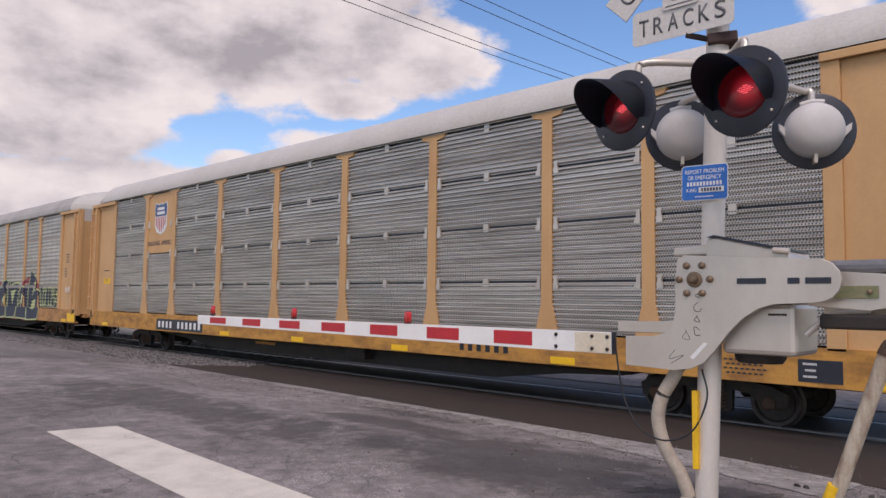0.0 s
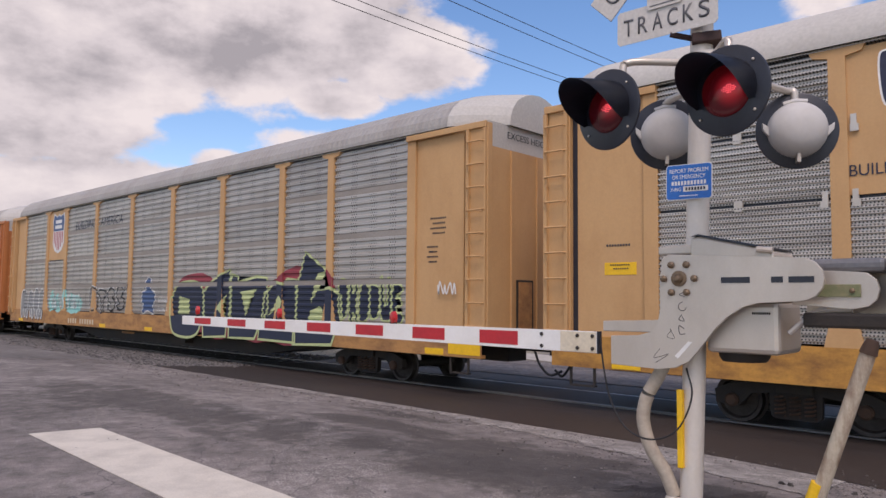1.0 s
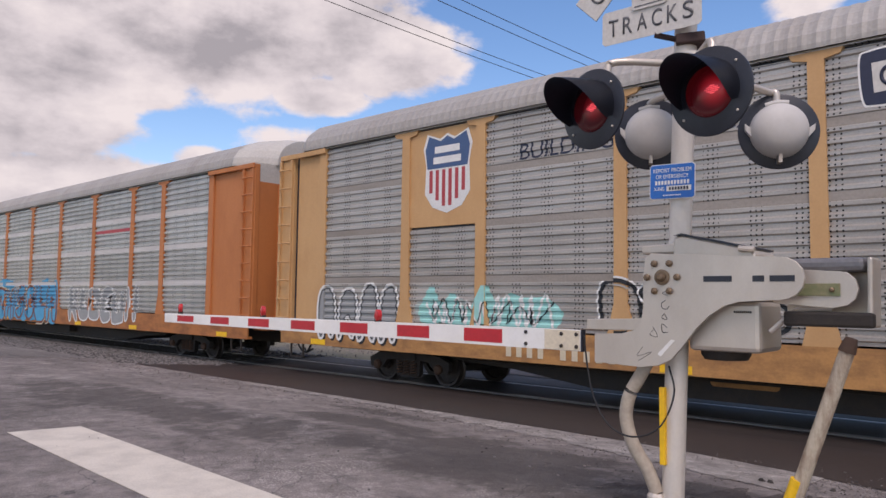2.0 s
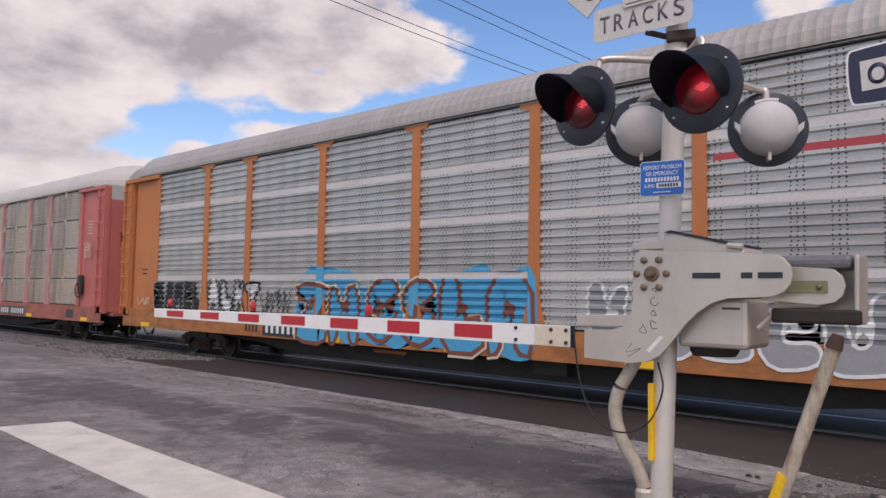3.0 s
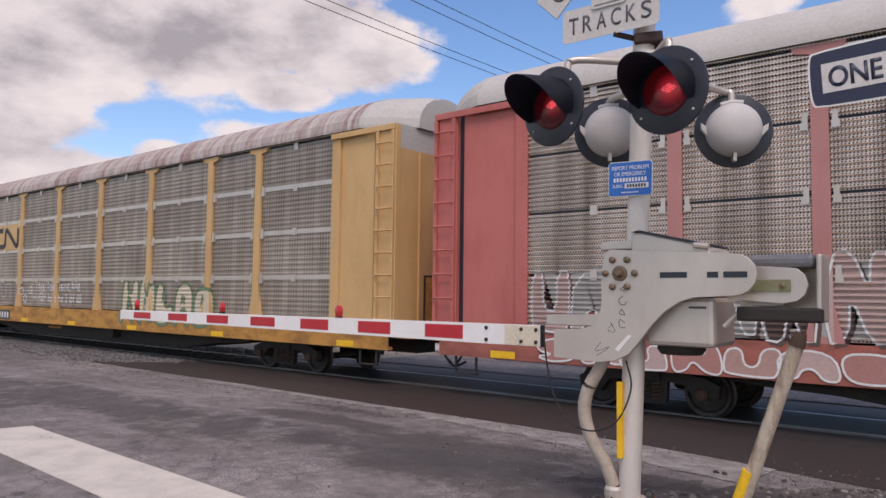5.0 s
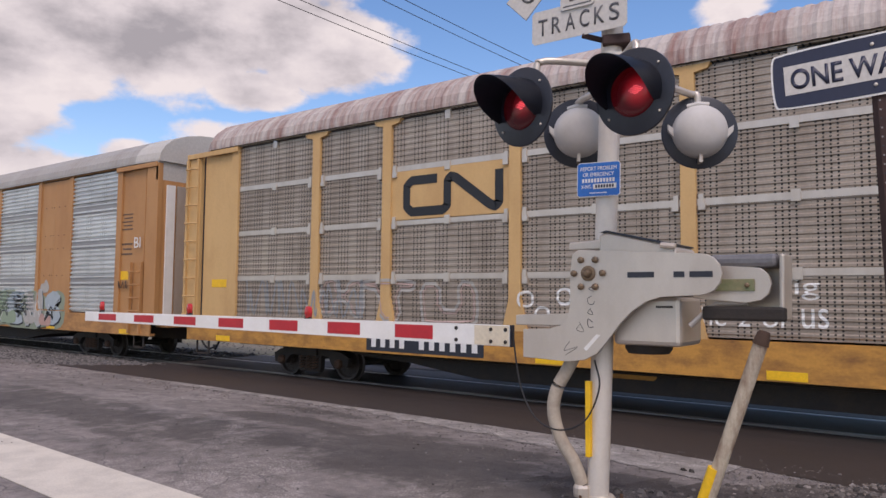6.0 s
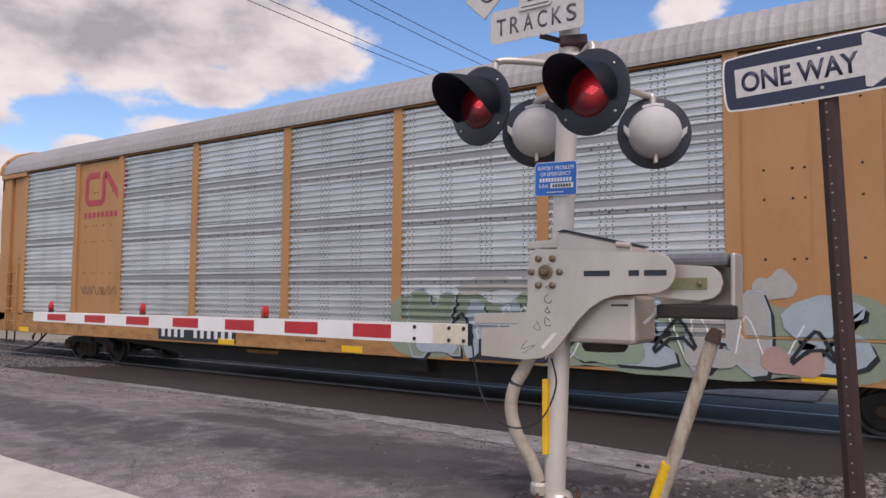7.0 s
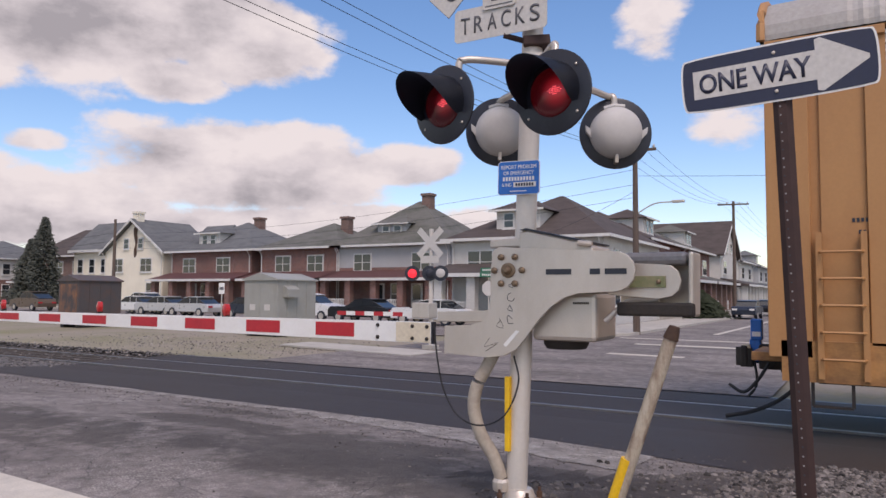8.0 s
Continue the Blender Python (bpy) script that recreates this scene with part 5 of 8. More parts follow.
    mist(car, f, 4.7, 7.9, 1.25, 1.85, 12, "aqua", 8, 0.004, 0.3)
    scrawl(car, f, 4.9, 7.8, 1.3, 1.9, 7, "white", 0.05, 25)
    scrawl(car, f, 5.0, 7.7, 1.35, 1.8, 6, "black", 0.025, 26)
    spray(car, f, 8.7, 11.6, 1.22, 2.1, 4, None, "black", 0.065, 2, 21, (0, 7, 4, 4), counters=False, inner="haze", shine="white")
    scrawl(car, f, 11.3, 11.9, 2.05, 2.25, 4, "navy", 0.02, 22)
    fig = [(12.85, 1.22), (13.1, 1.3), (13.28, 1.36), (13.46, 1.3), (13.72, 1.22), (13.66, 1.45), (13.6, 1.55), (13.75, 1.62), (13.74, 1.95), (13.5, 1.99), (13.42, 2.06), (13.5, 2.2), (13.44, 2.36), (13.28, 2.42), (13.12, 2.36), (13.06, 2.2), (13.14, 2.06), (13.06, 1.99), (12.82, 1.95), (12.81, 1.62), (12.96, 1.55), (12.9, 1.45)]
    figure(car, f, rounded(fig, 1), "denim", 0.006)
    outline(car, f, rounded(fig, 1), "white", 0.045, 0.009)
    scrawl(car, f, 13.95, 14.7, 1.62, 1.8, 6, "white", 0.018, 23)
    scrawl(car, f, 13.95, 14.7, 1.35, 1.52, 6, "white", 0.018, 24)
    scrawl(car, f, 25.9, 26.4, 1.9, 2.15, 3, "white", 0.03, 6)
    number_board(car, 6.7, 9.3, "cream", back=False, z0=0.72, z1=1.02)
    small_print(car, 25.85, 3.42, 4, 0.5, 0.4, dark, 0.05)
    small_print(car, 25.7, 2.85, 4, 0.35, 0.4, dark, 0.05)
    ob = lettering("lettering", "EXCESS HEIGHT CAR", 0.13, DECAL["black"], car, pose(27.172, 1.6, 5.0, 0, 0, 90), width=2.0)
    plate("notice", car, 26.2, 27.0, 0.75, 1.08, M["yellow"])
    for a, b in zip(p, p[1:]):
        for z in (2.14, 3.18, 4.165):
            if b < 7.0 and a > 4.0 and z > 3.0:
                continue
            plate("flat_band", car, a + 0.11, b - 0.11, z - 0.085, z + 0.085, FLAT_BAND, 0.066, 0.02)
    # third car
    car, f, p = rack_car("autorack_car", 27.65, 13.78, -64.4, "orange autorack car with pale banded panels and blue graffiti", O, SILL["orange"], "banded", ROOFS["grey"], 1.0, ROOFS["white"], latches=False)
    for a, b in zip(p, p[1:]):
        for z in (2.14, 3.18, 4.21):
            plate("pale_band", car, a + 0.11, b - 0.11, z - 0.095, z + 0.095, PALE_BAND, 0.062, 0.03)
    spray(car, f, 2.05, 4.6, 1.28, 2.1, 5, "black", "haze", 0.022, 0, 31, (8, 9, 10, 2, 11), counters=False)
    spray(car, f, 4.85, 7.15, 1.22, 2.1, 4, "white", "black", 0.07, 2, 33, counters=False, inner="grey")
    spray(car, f, 8.7, 15.2, 0.75, 2.1, 6, "blue", "rust", 0.09, 1, 35, cloud="blue", shine="cream")
    spray(car, f, 16.2, 21.5, 0.9, 2.0, 6, "grey", "white", 0.05, 2, 36)
    scrawl(car, f, 7.3, 8.4, 1.3, 1.9, 4, "black", 0.03, 14)
    scrawl(car, f, 1.0, 1.8, 1.35, 1.6, 3, "cream", 0.03, 15)
    number_board(car, 7.4, 9.0, "white", (6,), True)
    number_board(car, 6.6, 7.4, "black", (4,), False)
    small_print(car, 1.3, 2.4, 2, 0.4, 0.25, dark, 0.05)
    plate("red_stripe", car, p[6] + 0.2, p[7] - 0.2, 3.75, 3.9, DECAL["faded"], 0.03, 0.01)
    # fourth car
    car, f, p = rack_car("autorack_car", 27.4, 13.68, -93.1, "faded red autorack car with rust-stained ribbed panels and outlined graffiti", P, SILL["red"], "grime", ROOFS["white"], 0.0, ROOFS["white"], opening=True, post_paint=PAINT["faded_pink"])
    mist(car, f, 9.0, 13.4, 1.6, 2.5, 8, "teal", 40, 0.0015, 0.15)
    mist(car, f, 2.2, 8.0, 1.3, 2.15, 14, "haze", 46, 0.0015, 0.2)
    spray(car, f, 9.4, 13.9, 1.24, 2.42, 4, ("blush", "clay", "clay", "rose"), "black", 0.048, 0, 41, (5, 2, 4, 6), counters=False, shade="grime_brown", shine="haze")
    spray(car, f, 13.7, 15.9, 1.3, 2.5, 2, ("blush", "clay"), "black", 0.05, 3, 42, (0, 0), shade="grime_brown", shine="white")
    arrow = [(12.75, 2.0), (13.2, 2.62), (13.62, 2.05), (13.36, 2.05), (13.4, 1.6), (13.1, 1.6), (13.06, 2.02)]
    figure(car, f, arrow, "rose", 0.0145)
    outline(car, f, arrow, "black", 0.05, 0.0165)
    spray(car, f, 16.0, 17.2, 1.45, 1.9, 2, None, "black", 0.07, 0, 43, (3, 2), counters=False)
    spray(car, f, 2.1, 5.0, 1.2, 2.25, 4, ("blush", "haze", "clay", "haze"), "white", 0.032, 1, 44, counters=False, shade="rust")
    spray(car, f, 5.0, 8.0, 1.2, 2.3, 4, ("haze", None, "blush", "clay"), "white", 0.032, 1, 49, counters=False, shade="grime_brown")
    spray(car, f, 8.05, 9.1, 1.2, 2.2, 3, "clay", "black", 0.055, 1, 47, (4, 0, 4))
    spray(car, f, 2.2, 9.0, 0.72, 1.12, 9, ("rose", "clay", "blush"), "white", 0.03, 2, 45, counters=False)
    spray(car, f, 9.2, 17.0, 0.72, 1.16, 9, ("rose", "grey", "blush", "black"), "black", 0.05, 1, 50, counters=False)
    for k in range(4):
        scrawl(car, f, 9.6 + 1.9 * k, 10.0 + 1.9 * k, 0.8, 1.12, 3, "moss", 0.04, 70 + k)
    bm = bmesh.new()
    tube(bm, [(25.75 + 0.24 * math.cos(a * 0.2618), -0.10, 1.75 + 0.24 * math.sin(a * 0.2618)) for a in range(25)], 0.022, 6)
    part("brake_wheel", bm, M["grime"], car)
    bm = bmesh.new()
    box(bm, 25.62, 25.88, -0.09, 0.02, 1.6, 2.25)
    part("brake_box", bm, M["grime"], car, bevel=0.03)
    scrawl(car, f, 25.9, 26.5, 2.8, 3.4, 4, "cream", 0.02, 48)
    number_board(car, 18.2, 20.8, "white")
    plate("data_panel", car, 24.6, 25.2, 0.80, 1.08, dark)
    small_print(car, 26.1, 4.05, 5, 0.5, 0.5, DECAL["cream"], 0.05)
    small_print(car, 25.9, 3.3, 3, 0.45, 0.3, DECAL["cream"], 0.05)
    # fifth car
    car, f, p = rack_car("autorack_car", 27.1, 13.6, -121.2, "pale yellow autorack car with dark perforated panels and rusty roof", T, SILL["gold"], "flat", ROOFS["rusty"], 1.6, ROOFS["white"], closed=((2, 2),))
    for a, b in zip(p, p[1:]):
        for z in (2.15, 3.165, 4.19):
            plate("pale_band", car, a + 0.11, b - 0.11, z - 0.05, z + 0.05, M["galv"], 0.06, 0.02)
    worm(car, 0.034, 6.85, 9.05, 3.32, 3.98, DECAL["black"], 0.17)
    phrase(car, f, "This Town isnt big", 12.2, 1.93, 0.30, "white", 3.3)
    phrase(car, f, "enough for the 2 of us", 12.2, 1.54, 0.26, "white", 3.5)
    scrawl(car, f, 2.2, 6.0, 1.35, 2.15, 9, "grey", 0.05, 52)
    spray(car, f, 4.6, 8.6, 1.3, 2.1, 3, None, "haze", 0.06, 1, 53, (1, 7, 6), counters=False, inner="blush")
    for k, (x, z) in enumerate(((9.5, 1.75), (9.8, 1.5), (10.2, 1.8), (11.1, 1.6))):
        outline(car, f, rounded([(x - 0.12, z - 0.12), (x + 0.12, z - 0.12), (x + 0.12, z + 0.12), (x - 0.12, z + 0.12)], 2), "white", 0.045, 0.012)
    spray(car, f, 16.4, 21.0, 0.95, 2.1, 5, "cream", "green", 0.09, 2, 55)
    number_board(car, 6.0, 8.7, "white")
    plate("notice", car, 1.0, 1.55, 1.95, 2.13, M["yellow"], 0.055)
    # last car
    car, f, p = rack_car("autorack_car", 26.65, 13.05, -149.15, "ochre autorack car with bright galvanised panels ending the train", G, SILL["ochre"], "bright", ROOFS["grey"], 1.0, ROOFS["white"], cut=0.03, closed=[(1, j) for j in range(4)] + [(7, j) for j in range(4)], latches=False, hoods=False, end_ladders=False)
    for k, (a, b) in enumerate(zip(p, p[1:])):
        if k in (1, 7):
            continue
        for z in (2.14, 3.18, 4.165):
            plate("flat_band", car, a + 0.10, b - 0.10, z - 0.15, z + 0.15, BRIGHT_BAND, 0.066, 0.03)
        for z in (2.02, 2.26, 3.06, 3.30, 4.045, 4.285):
            bm = bmesh.new()
            for i in range(int((b - a - 0.4) / 0.28)):
                lathe(bm, [(0.016, 0), (0.016, 0.006), (0.008, 0.012)], 6, pose(a + 0.25 + 0.28 * i, 0.036, z, 90, 0, 0))
            part("rivet_row", bm, M["grime"], car)
    bm = bmesh.new()
    tube(bm, [(-0.02, 1.6 + (y - 1.6) * 0.99, 5.2 + (z - 5.2) * 1.0) for y, z in ROOF_LINE], 0.06, 6)
    part("roof_rim", bm, G, car, "ochre rolled rim of the roof end", smooth=True)
    worm(car, 0.034, 4.30, 6.05, 4.05, 4.85, DECAL["faded"], 0.16)
    bars("emblem_marking", 8, 0.12, 0.14, 0.07, DECAL["faded"], car, pose(5.0, 0.036, 3.78))
    scrawl(car, f, 4.3, 5.8, 1.75, 2.0, 5, "black", 0.015, 61)
    scrawl(car, f, 24.9, 25.6, 1.92, 2.14, 6, "black", 0.022, 62)
    mist(car, f, 14.4, 22.0, 0.76, 1.75, 14, "sage", 64, 0.002, 0.2)
    mist(car, f, 15.8, 17.2, 1.85, 2.05, 4, "haze", 67, 0.0025, 0.12)
    spray(car, f, 14.6, 21.9, 0.78, 1.8, 6, ("sage", "ice", "moss", "ice", "haze", "ice"), "ice", 0.03, 1, 63, (5, 1, 3, 2, 3, 4), counters=False, shade="black")
    mist(car, f, 20.5, 20.9, 1.78, 2.1, 3, "haze", 65, 0.0025, 0.16)
    for x0, x1, z0, z1, c, k in ((16.6, 17.3, 0.78, 1.1, "denim", 81), (18.0, 18.9, 0.8, 1.15, "moss", 82), (19.6, 20.2, 0.85, 1.12, "haze", 83), (20.6, 21.2, 0.8, 1.1, "clay", 84), (15.0, 15.7, 0.8, 1.1, "ice", 85)):
        mist(car, f, x0, x1, z0, z1, 4, c, k, 0.017, 0.08)
    for x0, z0, k in ((15.4, 0.9, 0.8), (17.6, 0.85, 0.9), (19.0, 0.9, 0.8), (20.8, 0.85, 0.7)):
        outline(car, f, rounded([(x0, z0), (x0 + 0.5 * k, z0 + 0.75 * k), (x0 + 0.62 * k, z0 + 0.7 * k), (x0 + 0.95 * k, z0 + 0.1 * k), (x0 + 0.55 * k, z0 + 0.5 * k)], 1), "black", 0.05, 0.019)
    scrawl(car, f, 16.0, 21.0, 0.85, 1.7, 6, "white", 0.022, 68)
    stencil(car, f, "BI", 25.80, 3.12, 0.28, "white", 0.30, 0.012)
    number_board(car, 7.6, 10.25, "white")
    plate("number_board", car, 16.2, 17.4, 0.74, 1.08, M["black"], t=0.02)
    bars("number_marking", 3, 0.14, 0.2, 0.1, DECAL["white"], car, pose(16.8, -0.022, 0.91))
    small_print(car, 1.2, 2.75, 2, 0.5, 0.3, dark, 0.05)
    small_print(car, 25.2, 3.9, 5, 0.6, 0.5, dark, 0.05)
    small_print(car, 25.2, 3.1, 3, 0.6, 0.4, dark, 0.05)
    plate("notice", car, 24.9, 25.4, 2.15, 2.38, M["yellow"], 0.055)
    small_print(car, 12.5, 1.0, 2, 0.8, 0.2, dark)
    bm = bmesh.new()
    box(bm, -0.42, -0.26, 1.50, 1.70, 1.12, 1.44)
    box(bm, -0.44, -0.28, 1.52, 1.68, 0.80, 1.14)
    marker = part("end_marker", bm, M["blue_sign"], car, "blue end-of-train device on the coupler", bevel=0.02)
    bm = bmesh.new()
    box(bm, -0.40, -0.28, 1.49, 1.50, 1.18, 1.25)
    part("sticker", bm, M["white_paint"], marker)
    bm = bmesh.new()
    box(bm, -0.54, -0.42, 1.46, 1.52, 0.98, 1.06)
    part("lever", bm, DECAL["cream"], marker, bevel=0.02)
    bm = bmesh.new()
    tube(bm, smooth_path([(-0.38, 1.5, 0.82), (-0.34, 1.48, 0.6), (-0.36, 1.48, 0.42), (-0.46, 1.46, 0.28)], 5), 0.02, 7)
    part("air_hose", bm, M["wire"], marker)
    bm = bmesh.new()
    box(bm, -0.56, -0.46, 1.42, 1.78, 0.72, 1.04)
    box(bm, -0.30, 0.05, 1.40, 1.80, 0.70, 1.06)
    box(bm, 0.0, 0.55, 1.35, 1.85, 0.66, 0.92)
    part("draft_gear", bm, M["grime"], car, "dark coupler head and draft gear", bevel=0.025)
    bm = bmesh.new()
    tube(bm, smooth_path([(0.35, 1.3, 0.62), (0.0, 1.2, 0.30), (-0.35, 1.1, 0.12), (-0.70, 0.95, 0.04)], 5), 0.03, 7)
    part("brake_hose", bm, M["wire"], car)
    for y, mat in ((0.25, M["white_paint"]), (0.55, M["galv"])):
        bm = bmesh.new()
        box(bm, 26.64, 26.68, y, y + 0.24, 1.1, 4.6)
        part("edge_strip", bm, mat, car)


train()

# ---- crossing signal ----
M["sign_white"] = surface("greyed_sign_sheeting", (0.56, 0.535, 0.50), 0.5, wear=(0.5, 0.48, 0.45), amount=0.5, scale=6, bump=0.02)
def facing(x, y, z, yaw=0, tilt=0):
    """A pose whose local -y looks out of the thing's face."""
    return pose(x, y, z, 0, tilt, yaw)


def lamp_head(s, m, lit, arm):
    """A round black background with a red lens and a long hood; local -y is ahead."""
    head = new("light_head")
    head.parent, head.matrix_basis = s, m
    tagged(head, "black flashing light head with red lens and hood")
    bm = bmesh.new()
    lathe(bm, [(0.02, 0.0), (0.245, 0.0), (0.255, 0.006), (0.255, 0.018), (0.245, 0.022), (0.02, 0.022)], 40, pose(0, 0, 0, 90, 0, 0))
    part("background", bm, M["black"], head, smooth=True)
    bm = bmesh.new()
    prof = [(0.148 * math.cos(a), 0.024 + 0.05 * math.sin(a)) for a in (0, 0.4, 0.8, 1.2, 1.5)]
    lathe(bm, [(0.15, 0.0)] + prof, 32, pose(0, 0, 0, 90, 0, 0))
    part("lens", bm, M["lens_lit"] if lit else M["lens_dim"], head, smooth=True, label="red lens")
    bm = bmesh.new()
    for ix in range(-4, 5):
        for iz in range(-2, 3):
            if (ix / 4.4) ** 2 + (iz / 2.2) ** 2 < 1:
                lathe(bm, [(0.0035, 0.0), (0.0025, 0.003)], 6, pose(0.045 + ix * 0.0105, -0.072, -0.005 + iz * 0.0105, 90, 0, 0))
    part("led_board", bm, M["led"], head, "cluster of red light points")
    bm = bmesh.new()
    n, seg = 8, 26
    rings = []
    for j in range(n + 1):
        t = j / n
        row = []
        for k in range(seg + 1):
            a = radians(-24 + 228 * k / seg)
            reach = 0.03 + 0.32 * (max(0.0, math.sin(a) + 0.42) / 1.42) ** 0.65
            rad = 0.182 * (1 - 0.06 * t)
            row.append((rad * math.cos(a), -0.02 - reach * t, rad * math.sin(a) - 0.02 * t * t))
        rings.append([bm.verts.new(v) for v in row])
    for a, b in zip(rings, rings[1:]):
        for k in range(seg):
            bm.faces.new((a[k], a[k + 1], b[k + 1], b[k]))
    bmesh.ops.solidify(bm, geom=list(bm.faces), thickness=0.006)
    part("hood", bm, M["black"], head, smooth=True)
    bm = bmesh.new()
    lathe(bm, [(0.15, 0.0), (0.145, 0.05), (0.11, 0.10), (0.05, 0.125)], 28, pose(0, 0.022, 0, -90, 0, 0))
    part("housing", bm, M["bulb"], head, smooth=True)
    for a in (40, 140, 220, 320):
        bm = bmesh.new()
        lathe(bm, [(0.008, 0), (0.008, 0.006), (0.004, 0.009)], 8, pose(0.215 * math.cos(radians(a)), -0.022, 0.215 * math.sin(radians(a)), 90, 0, 0))
        part("screw", bm, M["galv"], head)
    return head


def back_head(s, m):
    """A light head seen from behind: domed grey housing on a black disc; local -y is its back."""
    head = new("light_head")
    head.parent, head.matrix_basis = s, m
    tagged(head, "light head turned away, domed grey housing on black disc")
    bm = bmesh.new()
    lathe(bm, [(0.02, 0.0), (0.245, 0.0), (0.255, 0.006), (0.255, 0.018), (0.245, 0.022), (0.02, 0.022)], 40, pose(0, 0, 0, 90, 0, 0))
    part("background", bm, M["black"], head, smooth=True)
    bm = bmesh.new()
    lathe(bm, [(0.185, 0.022), (0.183, 0.05), (0.172, 0.09), (0.145, 0.13), (0.10, 0.158), (0.04, 0.17)], 36, pose(0, 0, 0, 90, 0, 0))
    part("housing", bm, M["bulb"], head, smooth=True)
    for sx in (-1, 1):
        bm = bmesh.new()
        prism(bm, [(sx * 0.17, 0.01), (sx * 0.218, 0.045), (sx * 0.215, 0.0), (sx * 0.17, -0.055)], -0.06, -0.022)
        part("ear", bm, M["bulb"], head, bevel=0.004)
    bm = bmesh.new()
    box(bm, -0.012, 0.012, -0.10, -0.03, -0.225, -0.165)
    part("catch", bm, M["galv"], head, bevel=0.003)
    bm = bmesh.new()
    tube(bm, [(-0.09, -0.05, 0.165), (-0.02, -0.06, 0.185), (0.05, -0.06, 0.18)], 0.02, 8)
    part("hinge", bm, M["bulb"], head)
    return head


def signal():
    bx, by, bz = -1.99, 4.55, 0.36
    s = thing("crossing_signal", pose(bx, by, bz), "grey crossing signal with red lights and striped gate arm down", "crossing signal")

    def L(x, y, z):
        return (x - bx, y - by, z - bz)

    bm = bmesh.new()
    tube(bm, [L(-2.015, 4.55, 0.44), L(-1.885, 4.55, 3.78)], 0.071, 28)
    part("mast", bm, M["alu"], s, smooth=True)
    bm = bmesh.new()
    lathe(bm, [(0.17, 0.0), (0.17, 0.06), (0.11, 0.075), (0.09, 0.13), (0.08, 0.14)], 24, pose(0, 0, 0))
    part("base_flange", bm, M["galv"], s, smooth=True)
    for a in range(4):
        bm = bmesh.new()
        lathe(bm, [(0.022, 0.0), (0.022, 0.05), (0.012, 0.055), (0.012, 0.08)], 6, pose(0.14 * math.cos(a * 1.571 + 0.78), 0.14 * math.sin(a * 1.571 + 0.78), 0.06))
        part("anchor_bolt", bm, M["rust"], s)
    # light heads and their pipes
    lamp_head(s, pose(*L(-1.53, 4.03, 2.985), 2, 0, -9), True, None)
    lamp_head(s, pose(*L(-2.285, 4.04, 3.01), 2, 0, -13), False, None)
    back_head(s, pose(*L(-2.26, 4.80, 2.98), 0, 2, 28))
    back_head(s, pose(*L(-1.48, 5.06, 2.935), 0, 2, 28))
    for pts, r in (([L(-2.25, 4.16, 3.0), L(-2.26, 4.17, 3.30), L(-2.24, 4.20, 3.345), L(-2.15, 4.26, 3.35), L(-1.95, 4.47, 3.35), L(-1.86, 4.55, 3.35)], 0.024),
                   ([L(-1.56, 4.10, 2.99), L(-1.57, 4.15, 3.28), L(-1.60, 4.20, 3.34), L(-1.75, 4.42, 3.36), L(-1.86, 4.55, 3.36)], 0.024),
                   ([L(-1.86, 4.55, 3.22), L(-1.62, 4.72, 3.21), L(-1.52, 5.0, 3.20), L(-1.48, 5.03, 3.19), L(-1.48, 5.03, 3.08)], 0.024),
                   ([L(-1.86, 4.55, 3.22), L(-2.15, 4.70, 3.21), L(-2.24, 4.76, 3.20), L(-2.26, 4.77, 3.18), L(-2.26, 4.77, 3.10)], 0.024)):
        bm = bmesh.new()
        tube(bm, smooth_path(pts, 5), r, 12)
        part("light_bracket", bm, M["galv"], s, smooth=True)
    for z in (3.23, 3.36):
        bm = bmesh.new()
        lathe(bm, [(0.072, -0.05), (0.105, -0.045), (0.105, 0.045), (0.072, 0.05)], 20, pose(*L(-1.862, 4.55, z)))
        part("clamp", bm, M["galv"], s, smooth=True)
    bm = bmesh.new()
    box(bm, -0.09, 0.09, -0.09, 0.09, -0.035, 0.035)
    part("sign_clamp", bm, M["rust_post"], s, bevel=0.01, m=pose(*L(-1.86, 4.55, 3.50), 0, 0, 20))
    bm = bmesh.new()
    tube(bm, [L(-1.88, 4.53, 3.50), L(-2.06, 4.44, 3.56)], 0.02, 8)
    part("sign_brace", bm, M["rust_post"], s)
    # plaques
    sign = new("track_plaque")
    sign.parent, sign.matrix_basis = s, pose(*L(-2.09, 4.43, 3.685), 0, 0.6, -1)
    tagged(sign, "white track count plaque with black letters")
    bm = bmesh.new()
    prism(bm, [(-0.355, -0.105), (-0.335, -0.125), (0.335, -0.125), (0.355, -0.105), (0.355, 0.09), (0.335, 0.11), (-0.335, 0.11), (-0.355, 0.09)], 0.0, 0.004)
    part("plate", bm, M["sign_white"], sign)
    bm = bmesh.new()
    prism(bm, [(-0.125, 0.085), (-0.11, 0.07), (0.11, 0.07), (0.125, 0.085), (0.125, 0.36), (-0.125, 0.36)], -0.012, -0.006)
    part("count_plate", bm, M["sign_white"], sign)
    bm = bmesh.new()
    box(bm, -0.105, 0.105, -0.0135, -0.012, 0.088, 0.096)
    part("border", bm, M["worn_letter"], sign)
    for k, ch in enumerate("TRACKS"):
        lettering("letter", ch, 0.118, M["worn_letter"], sign, pose(-0.268 + 0.107 * k, -0.001, -0.012), width=0.072, bold=0.006)
    lettering("digit", "2", 0.18, M["worn_letter"], sign, pose(0, -0.0125, 0.215), bold=0.01)
